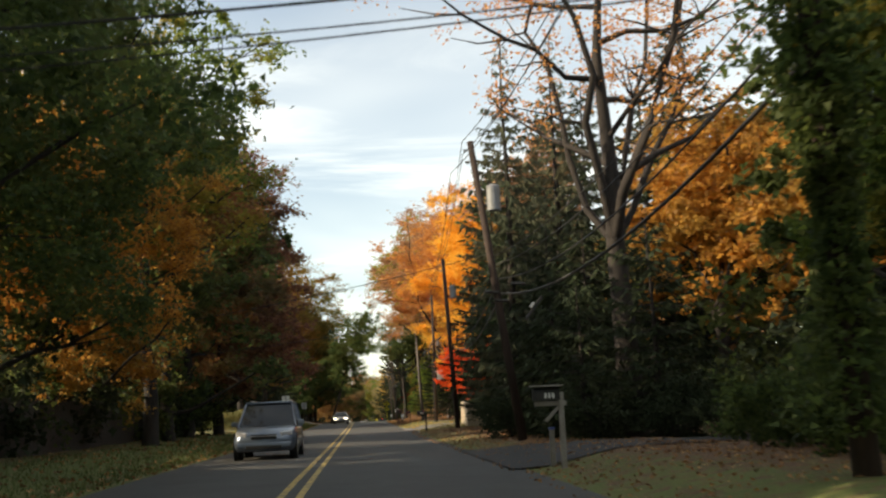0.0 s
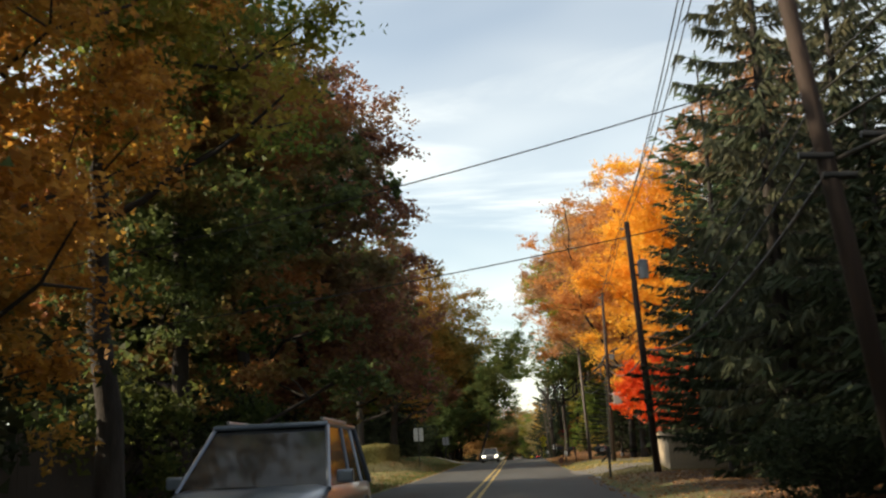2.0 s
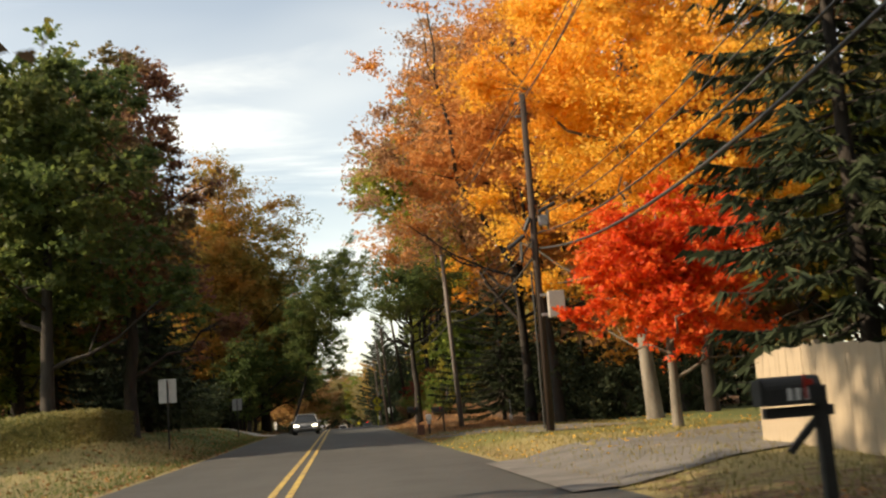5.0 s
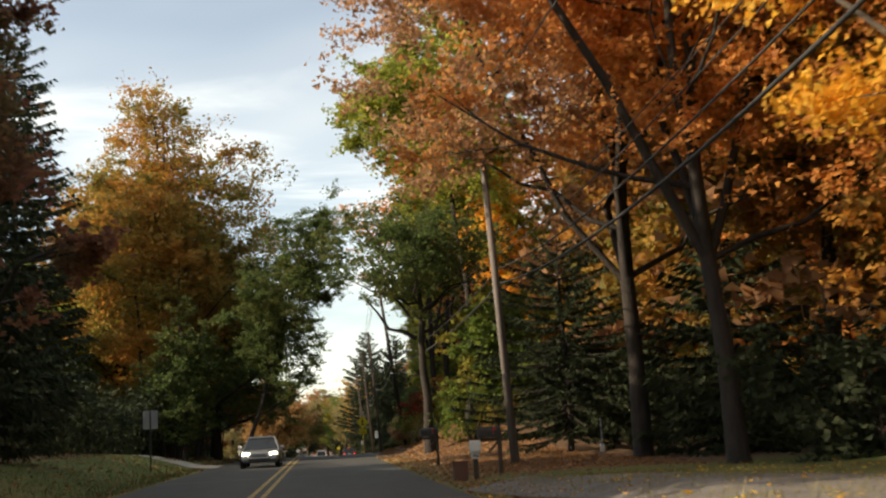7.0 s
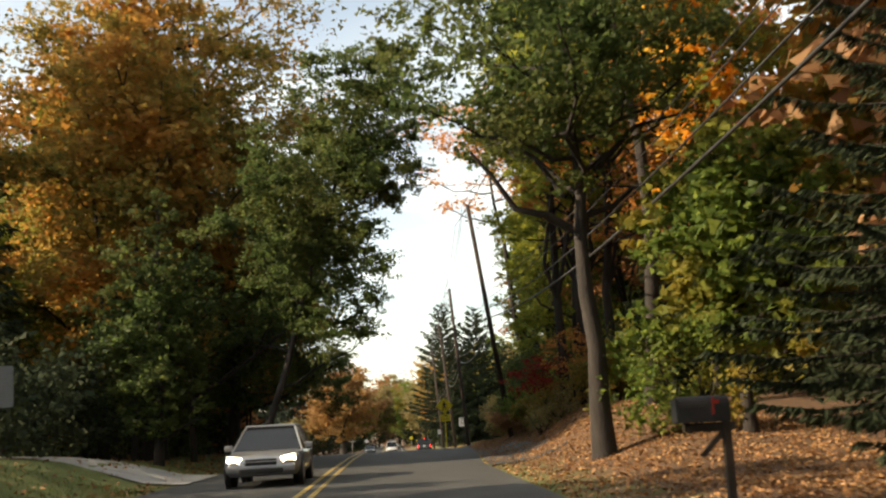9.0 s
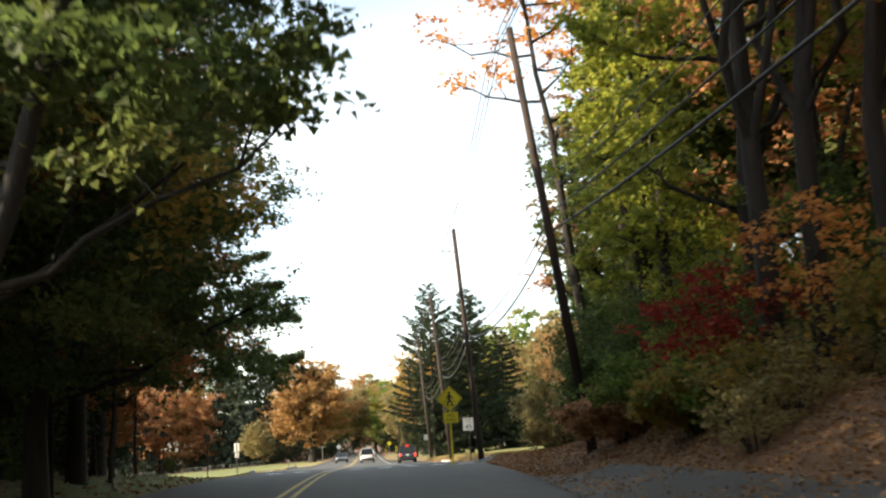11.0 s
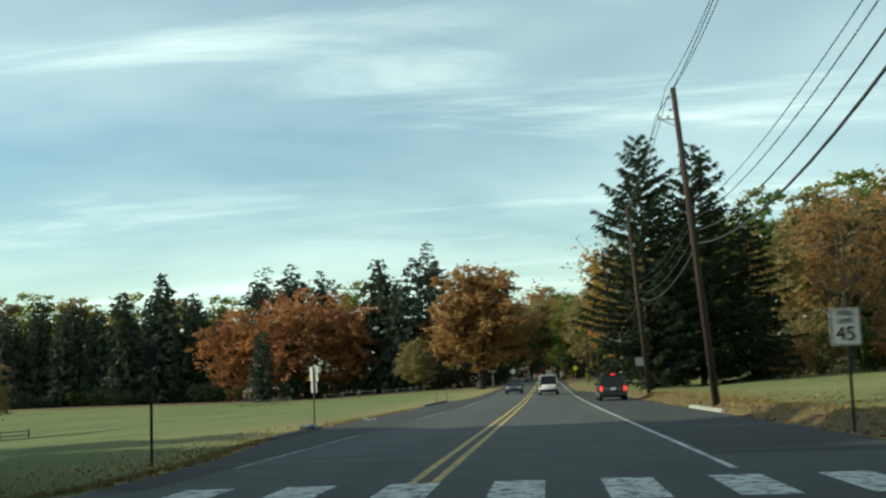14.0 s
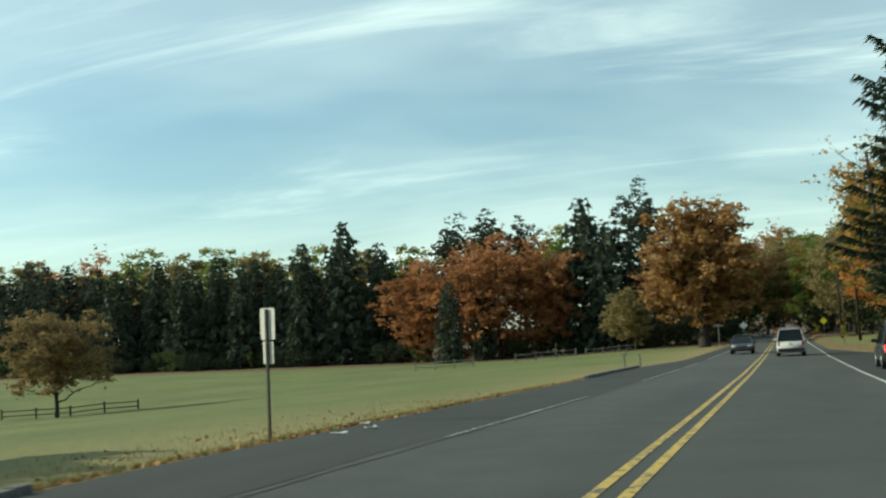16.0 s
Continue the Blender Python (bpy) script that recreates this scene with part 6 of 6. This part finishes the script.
rail_fence("low dark split-rail fence beside a young tree", ((-53.2, 334.5), (-63.5, 330)), 0.9, DARK_WOOD)
rail_fence("pale grey split-rail fence along a field", ((-43.5, 381), (-37.5, 386)), 1.2, GREY_WOOD, group="field fences")
rail_fence("pale grey split-rail fence along a field", ((-33.5, 392), (-27, 400)), 1.2, GREY_WOOD, group="field fences")
rail_fence("grey rail fence below the wood's edge", ((-26, 402), (-20, 408)), 1.0, GREY_WOOD, group="field fences")


def hedge(label, pts, w, h, tone, n, leaf, seed):
    """A clipped hedge along a line: twigs within, leaves to a flat top and sides."""
    rng = np.random.default_rng(seed)
    t = thing("hedge", label, "hedge")
    P = np.array(pts, float)
    seg = np.linalg.norm(np.diff(P, axis=0), axis=1)
    s = rng.uniform(0, seg.sum(), n)
    cum = np.concatenate([[0], np.cumsum(seg)])
    x, y = np.interp(s, cum, P[:, 0]), np.interp(s, cum, P[:, 1])
    k = np.clip(np.searchsorted(cum, s) - 1, 0, len(seg) - 1)
    d = (P[k + 1] - P[k]) / seg[k][:, None]
    side = rng.uniform(-1, 1, n)
    side = np.sign(side) * np.abs(side) ** 0.45
    zz = h * rng.uniform(0, 1, n) ** 0.7
    at = np.stack([x - d[:, 1] * side * w / 2, y + d[:, 0] * side * w / 2, zz], 1) + rng.normal(size=(n, 3)) * 0.035
    at[:, 2] += ground_z(at[:, 0], at[:, 1])
    v, f = leaves(rng, at, leaf, 0.8)
    child("foliage", mesh_of("foliage", v, f, LEAF[tone]), t)
    wood = Bag()
    for q in np.arange(0.3, seg.sum(), 0.6):
        px, py = np.interp(q, cum, P[:, 0]), np.interp(q, cum, P[:, 1])
        g = float(ground_z(px, py))
        wood.add(*tube(bend(rng, np.array([px, py, g - 0.1]), np.array([px + rng.normal() * 0.2, py + rng.normal() * 0.2, g + h * 0.9]), 0, 4), np.linspace(0.03, 0.01, 4), 4))
    child("branchwork", wood.mesh("branchwork", BARK, True), t)
    return t


hedge("clipped hedge with thin sunlit olive leaves", [(-11.6, 126), (-10.6, 132), (-9.5, 140), (-9.2, 146)], 0.85, 1.2, "privet", 34000, 0.075, 400)
hedge("low dark hedge in the shade", [(-12.6, 117), (-11.8, 125)], 1.0, 0.95, "dark_green", 9000, 0.08, 401)

for i in range(16):      # bushes at the back of the lawn
    thicket(("brown", "dull", "dark_green", "brown")[i % 4], 21 + i * 3.2, 322 - i * 1.2 + 2 * math.sin(i * 2.1), 0.9 + 0.5 * math.sin(i * 1.3) ** 2, i)
for i in range(12):      # a second row behind them
    thicket(("needle", "dull", "dark_green")[i % 3], 22 + i * 4.1, 330 - i * 1.4 + 2 * math.sin(i * 1.3), 1.15 + 0.3 * math.sin(i * 1.7), i * 2.2)
for i in range(26):      # scrub along the far edge of the field
    thicket(("dark_green", "needle", "needle")[i % 3], -150 + i * 5.2, 426 + 2 * math.sin(i * 1.7), 0.6 + 0.4 * math.sin(i * 2.3) ** 2, i)
# kerb inlet and scraps beside the road
t = thing("storm_drain", "dark storm drain inlet set in a granite kerb", "drain", Matrix.Translation((float(left_edge(257.2)) - 0.10, 257.2, float(road_z(257.2)))))
part("throat", boxes(((0.14, 1.05, 0.13), (0.045, 0, 0.075))), plain("dark_opening", (0.006, 0.006, 0.006), 0.9), t, "black inlet opening")
part("lintel", boxes(((0.22, 1.3, 0.07), (0, 0, 0.165)), bevel=0.012), KERB, t, "worn granite lintel")
for x, y, a, s in ((-7.1, 266.9, 20, 0.3), (-7.0, 268.2, 70, 0.36), (-7.6, 269.4, 10, 0.2)):
    t = thing("paper_scrap", "crumpled white scrap of paper lying at the kerb", "litter", Matrix.Translation(on_ground(x, y, -0.03)) @ pose(0, 0, 0, 0, 0, a), "paper scraps")
    bm = boxes(((s, 0.07, 0.012), (0, 0, 0.008), (0, 5, 0)), ((s * 0.4, 0.06, 0.01), (s * 0.3, 0.02, 0.018), (14, -10, 30)), bevel=0.004)
    part("sheet", bm, WHITE_PLASTIC, t)

# ---- vehicles ----


def loft(stations, mat_name="body"):
    """A closed skin through cross-sections (y, half width at sill, at waist, z low, z waist, z top, half width at top)."""
    bm = bmesh.new()
    rings = []
    for y, ws, ww, z0, zw, z1, wt in stations:
        half = [(ws * 0.9, z0), (ws, z0 + 0.10), (ww, (z0 + zw) / 2 + 0.06), (ww * 0.985, zw), (wt, z1 - 0.03), (wt * 0.86, z1)]
        ring = [bm.verts.new((x, y, z)) for x, z in half] + [bm.verts.new((-x, y, z)) for x, z in half[::-1]]
        rings.append(ring)
    n = len(rings[0])
    for a, b in zip(rings, rings[1:]):
        for i in range(n):
            j = (i + 1) % n
            bm.faces.new((a[i], a[j], b[j], b[i]))
    bm.faces.new(rings[0])
    bm.faces.new(rings[-1][::-1])
    bmesh.ops.recalc_face_normals(bm, faces=bm.faces)
    return bm


def vehicle(name, label, m, colour, L, W, H, hood, rear_slope, lit_head=False, lit_brake=False, rack=False, ladder=False, wheel=0.34, metal=0.3):
    """A road car; its front points along -y of its own frame."""
    t = thing(name, label, "car", m, "vehicles on the road")
    pm = paint(name + "_paint", colour, metal)
    hw, zb = W / 2, 0.24
    waist = H * 0.56
    f, r = -L / 2, L / 2
    body = loft([(f, hw * 0.72, hw * 0.76, zb + 0.10, 0.55, waist * 0.72, hw * 0.70),
                 (f + 0.18, hw * 0.90, hw * 0.93, zb, 0.60, waist * 0.84, hw * 0.84),
                 (f + 0.75, hw * 0.97, hw, zb, 0.66, waist * 0.94, hw * 0.90),
                 (f + hood, hw * 0.97, hw, zb, 0.70, waist, hw * 0.93),
                 (r - 0.6, hw * 0.97, hw, zb, 0.72, waist, hw * 0.95),
                 (r - 0.12, hw * 0.94, hw * 0.97, zb + 0.04, 0.72, waist * 0.98, hw * 0.93),
                 (r, hw * 0.85, hw * 0.90, zb + 0.14, 0.66, waist * 0.90, hw * 0.86)])
    b = part("body", body, pm, t, smooth=True)
    g0, g1 = f + hood - 0.05, r - 0.08
    top0, top1 = g0 + (H - waist) * (1.7 if H < 1.6 else 1.45), g1 - rear_slope
    wl, wt_ = hw * 0.93, hw * (0.66 if H < 1.6 else 0.74)
    cab = bmesh.new()
    lo = [(-wl, g0), (wl, g0), (wl, g1), (-wl, g1)]
    hi = [(-wt_, top0), (wt_, top0), (wt_, top1), (-wt_, top1)]
    vl = [cab.verts.new((x, y, waist - 0.03)) for x, y in lo]
    vh = [cab.verts.new((x, y, H - 0.06)) for x, y in hi]
    for i in range(4):
        j = (i + 1) % 4
        cab.faces.new((vl[i], vl[j], vh[j], vh[i]))
    cab.faces.new(vh)
    bmesh.ops.recalc_face_normals(cab, faces=cab.faces)
    part("glasshouse", cab, CAR_GLASS, t, "dark tinted glass")
    rf = bmesh.new()
    box(rf, (wt_ * 2 + 0.06, top1 - top0 + 0.14, 0.07), (0, (top0 + top1) / 2, H - 0.045), bevel=0.034)
    part("roof", rf, pm, t)
    for sx in (-1, 1):
        for (x0, y0), (x1, y1), w in (((wl, g0), (wt_, top0), 0.032), ((wl, g1), (wt_, top1), 0.035), ((wl, (g0 + g1) / 2 - 0.1), (wt_, (top0 + top1) / 2 - 0.1), 0.022), ((wl, (g0 + 2 * g1) / 3 + 0.35), (wt_, (top0 + 2 * top1) / 3 + 0.35), 0.022)):
            part("pillar", rod(bmesh.new(), (sx * (x0 + 0.004), y0, waist - 0.05), (sx * (x1 + 0.004), y1, H - 0.06), w, w, 6), pm, t)
        mi = bmesh.new()
        box(mi, (0.20, 0.12, 0.15), (sx * (hw + 0.07), g0 + 0.42, waist + 0.08), bevel=0.03)
        part("wing_mirror", mi, pm, t)
        hl = bmesh.new()
        box(hl, (0.34, 0.18, 0.15), (sx * hw * 0.68, f + 0.12, waist * 0.76), (0, sx * -9, sx * 20), bevel=0.035)
        part("headlight", hl, HEAD_LIT if lit_head else LAMP_CLEAR, t, "lit headlight" if lit_head else "")
        tl = bmesh.new()
        box(tl, (0.14, 0.10, 0.28), (sx * hw * 0.82, r - 0.045, waist * 0.82), bevel=0.02)
        part("tail_light", tl, BRAKE_LIT if lit_brake else LAMP_RED, t, "glowing red tail light" if lit_brake else "")
        for y in (f + 0.88, r - 0.86):
            ty = bmesh.new()
            rod(ty, (sx * (hw - 0.24), y, wheel), (sx * (hw - 0.005), y, wheel), wheel, wheel, 22)
            w = part("wheel", ty, RUBBER, t)
            rm = bmesh.new()
            rod(rm, (sx * (hw - 0.02), y, wheel), (sx * (hw + 0.006), y, wheel), wheel * 0.64, wheel * 0.58, 14)
            part("rim", rm, ALLOY, w)
            ar = bmesh.new()
            rod(ar, (sx * (hw - 0.12), y, wheel + 0.02), (sx * (hw + 0.001), y, wheel + 0.02), wheel + 0.06, wheel + 0.06, 22)
            part("wheel_arch", ar, BLACK_TRIM, t)
        if rack:
            part("roof_rail", rod(bmesh.new(), (sx * wt_ * 0.86, top0 + 0.2, H + 0.03), (sx * wt_ * 0.86, top1 - 0.1, H + 0.03), 0.022, 0.022, 8), ALLOY, t)
    if ladder:
        for y in (top0 + 0.35, top1 - 0.3):
            part("roof_bar", boxes(((wt_ * 1.9, 0.05, 0.04), (0, y, H + 0.06)), bevel=0.008), ALLOY, t)
    part("front_bumper", boxes(((W * 0.88, 0.2, 0.2), (0, f + 0.07, 0.42)), bevel=0.07), pm, t)
    part("lower_intake", boxes(((W * 0.56, 0.05, 0.11), (0, f - 0.025, 0.36)), bevel=0.02), BLACK_TRIM, t)
    part("grille", boxes(((W * 0.40, 0.05, 0.15), (0, f - 0.002, waist * 0.68)), bevel=0.02), BLACK_TRIM, t)
    part("grille_bar", boxes(((W * 0.40, 0.03, 0.02), (0, f - 0.03, waist * 0.70)), bevel=0.006), ALLOY, t)
    part("rear_bumper", boxes(((W * 0.90, 0.16, 0.22), (0, r - 0.02, 0.44)), bevel=0.05), BLACK_TRIM, t)
    part("number_plate", boxes(((0.31, 0.012, 0.16), (0, r + 0.012, waist * 0.80)), bevel=0.003), SIGN_WHITE, t, "blank pale number plate")
    if lit_brake:
        part("high_brake_light", boxes(((0.30, 0.03, 0.05), (0, top1 + 0.08, H - 0.06)), bevel=0.01), BRAKE_LIT, t, "glowing red brake light")
    part("windscreen_wiper", boxes(((0.5, 0.015, 0.015), (-0.2, g0 - 0.01, waist + 0.0), (0, 0, 0))), BLACK_TRIM, t)
    return t


def on_road(x, y, turn=0.0):
    return Matrix.Translation((x, y, float(road_z(y)) + 0.012)) @ Matrix.Rotation(radians(turn), 4, "Z")


vehicle("minivan", "silver-blue minivan driving along the road", on_road(-3.2, 75.0), (0.12, 0.155, 0.21), 4.95, 1.90, 1.75, 1.25, 0.25, rack=True, metal=0.5)
vehicle("sedan_car", "silver-grey car with lit headlights on the road", on_road(-2.75, 180.5), (0.30, 0.31, 0.33), 4.7, 1.84, 1.46, 1.45, 0.7, lit_head=True)
vehicle("pickup_suv", "white utility vehicle with a roof rack on asphalt", on_road(0.4, 330, 180), (0.62, 0.62, 0.60), 4.7, 1.86, 1.85, 1.2, 0.15, ladder=True, metal=0.0, lit_brake=False)
vehicle("suv_car", "black sport utility car with glowing brake lights", on_road(4.45, 297, 180), (0.012, 0.012, 0.013), 4.5, 1.82, 1.76, 1.2, 0.2, lit_brake=True, rack=True)
vehicle("hatchback_car", "dark grey car coming along the road", on_road(-3.2, 342), (0.03, 0.032, 0.036), 4.4, 1.78, 1.48, 1.2, 0.5)

# ---- at the far end of the road ----
lm = thing("street_lamp", "grey street lamp arm on a wooden pole", "street lamp", Matrix.Translation(on_ground(9.3, 428, 0)))
part("pole", rod(bmesh.new(), (0, 0, -0.3), (0, 0, 9.5), 0.14, 0.1, 10), POLE_WOOD, lm)
ar = Bag()
a = np.linspace(0, 1, 8)
ar.add(*tube(np.stack([-2.0 * a, 0 * a, 7.6 + 0.5 * np.sin(a * 1.5)], 1), 0.04, 6))
child("arm", ar.mesh("arm", STEEL, True), lm)
part("lamp_head", boxes(((0.7, 0.26, 0.14), (-2.25, 0, 8.1)), bevel=0.05), PALE_PAINT, lm)
om = thing("object_marker", "black and yellow striped marker board at a kerb", "road sign", Matrix.Translation(on_ground(4.9, 352, 0)))
part("post", boxes(((0.05, 0.05, 1.4), (0, 0.04, 0.5))), DARK_METAL, om)
bo = part("board", boxes(((0.36, 0.01, 0.95), (0, 0, 1.05))), SIGN_YELLOW, om)
for k in range(5):
    part("stripe", boxes(((0.40, 0.004, 0.09), (0, -0.008, 0.68 + 0.18 * k), (0, -35, 0))), SIGN_BLACK, bo)
ys = post_sign("warning_sign", "small yellow diamond warning sign far down the road", 4.6, 392, 2.3, STEEL, 0.06)
part("diamond_plate", plate(0.62, 0.62, (0, -0.02, 2.1), 45, 0.05), SIGN_YELLOW, ys)
ws = post_sign("warning_sign", "white diamond sign at the road's bend", -4.9, 398, 2.4, STEEL, 0.06)
part("diamond_plate", plate(0.7, 0.7, (0, -0.02, 2.3), 45, 0.05), SIGN_BACK, ws)
cp = thing("utility_pole", "short grey pole with a crossbar near a large oak", "utility pole", Matrix.Translation(on_ground(-8.0, 397, 0)))
part("shaft", boxes(((0.13, 0.13, 3.2), (0, 0, 1.4)), bevel=0.01), GREY_WOOD, cp)
part("crossbar", boxes(((1.3, 0.10, 0.12), (0, -0.1, 2.75)), bevel=0.01), GREY_WOOD, cp)
for i, (x, y, h) in enumerate(((-8.9, 315, 1.0), (-8.2, 316.5, 0.8))):
    t = thing("stake", "short grey wooden stake at the field's edge", "post", Matrix.Translation(on_ground(x, y, 0)), "stakes")
    part("shaft", boxes(((0.09, 0.09, h + 0.3), (0, 0, h / 2 - 0.15)), bevel=0.01), GREY_WOOD, t)
    if i == 0:
        part("cap", boxes(((0.28, 0.12, 0.16), (0, 0, h)), bevel=0.02), GREY_WOOD, t)
bs = post_sign("road_sign", "square grey sign board beside a pole", 6.9, 303, 2.4, DARK_METAL, 0.06)
part("plate", plate(0.61, 0.61, (0, -0.02, 2.3), 0, 0.03), GREY_PAINT, bs)

# ---- fallen leaves and grass ----


def scatter(name, label, category, n, seed, xf, y0, y1, size, tone, lift=0.01, dens=None, upright=False):
    rng = np.random.default_rng(seed)
    y = rng.uniform(y0, y1, n)
    x = xf(rng, y)
    if dens is not None:
        keep = rng.uniform(size=n) < dens(x, y)
        x, y = x[keep], y[keep]
    n = len(x)
    at = np.stack([x, y, ground_z(x, y) + lift + rng.uniform(0, 0.025, n)], 1)
    if upright:
        d = rng.normal(size=(n, 3)) * 0.35
        d[:, 2] = 1
        w = rng.normal(size=(n, 3)) * np.array([1, 1, 0])
        w /= np.linalg.norm(w, axis=1)[:, None]
        s = (size * rng.uniform(0.5, 1.3, n))[:, None]
        v = np.stack([at - w * 0.012 - [[0, 0, 0.03]], at + w * 0.012 - [[0, 0, 0.03]], at + d * s], 1).reshape(-1, 3)
        f = np.arange(n * 3).reshape(-1, 3)
    else:
        v, f = leaves(rng, at, size, 0.25)
    return tagged(new(name, mesh_of(name, v, f, LEAF[tone])), label, category, kind="stuff")


side = lambda lo, hi, e: (lambda rng, y: e(y) + rng.uniform(lo, hi, len(y)))
scatter("fallen_leaves", "brown fallen leaves on a roadside bank", "leaves", 62000, 501, side(0.0, 7.0, right_edge), 140, 232, 0.066, "litter", dens=lambda x, y: litter_amount(x, y))
scatter("fallen_leaves", "brown fallen leaves along a shaded verge", "leaves", 14000, 502, side(-0.4, 5.0, right_edge), 50, 110, 0.06, "litter", dens=lambda x, y: 0.2 + 0.6 * litter_amount(x, y))
scatter("fallen_leaves", "scattered fallen leaves on grass", "leaves", 3500, 503, lambda rng, y: left_edge(y) - rng.exponential(1.1, len(y)), 236, 300, 0.085, "litter")
scatter("fallen_leaves", "scattered fallen leaves under trees", "leaves", 5000, 504, lambda rng, y: left_edge(y) - rng.exponential(2.5, len(y)), 50, 232, 0.11, "litter")
scatter("fallen_leaves", "leaves drifted against the kerb", "leaves", 2500, 505, lambda rng, y: right_edge(y) + rng.exponential(1.2, len(y)), 236, 300, 0.10, "litter")
scatter("grass_tufts", "uneven grass blades along the verge", "grass", 18000, 506, lambda rng, y: left_edge(y) - 0.15 - rng.exponential(1.3, len(y)), 236, 290, 0.08, "blades", 0, upright=True)
# Dark leaf tone on these blades puts the verge's shade into their colour.
scatter("grass_tufts", "grass blades coloured darker for the shade on the verge", "grass", 24000, 507, lambda rng, y: left_edge(y) - 0.15 - rng.exponential(1.8, len(y)), 50, 180, 0.10, "dark_green", 0, upright=True)
scatter("grass_tufts", "grass blades beside the kerb", "grass", 14000, 508, lambda rng, y: right_edge(y) + 0.2 + rng.exponential(2.0, len(y)), 232, 300, 0.09, "blades", 0, upright=True)
scatter("grass_tufts", "sunlit lawn grass beside a drive", "grass", 16000, 509, lambda rng, y: right_edge(y) + 0.1 + rng.uniform(0, 7, len(y)), 108, 150, 0.08, "blades", 0, upright=True)
scatter("fallen_leaves", "bright fallen leaves on a lawn", "leaves", 800, 510, lambda rng, y: right_edge(y) + rng.uniform(0, 9, len(y)), 118, 150, 0.07, "gold")
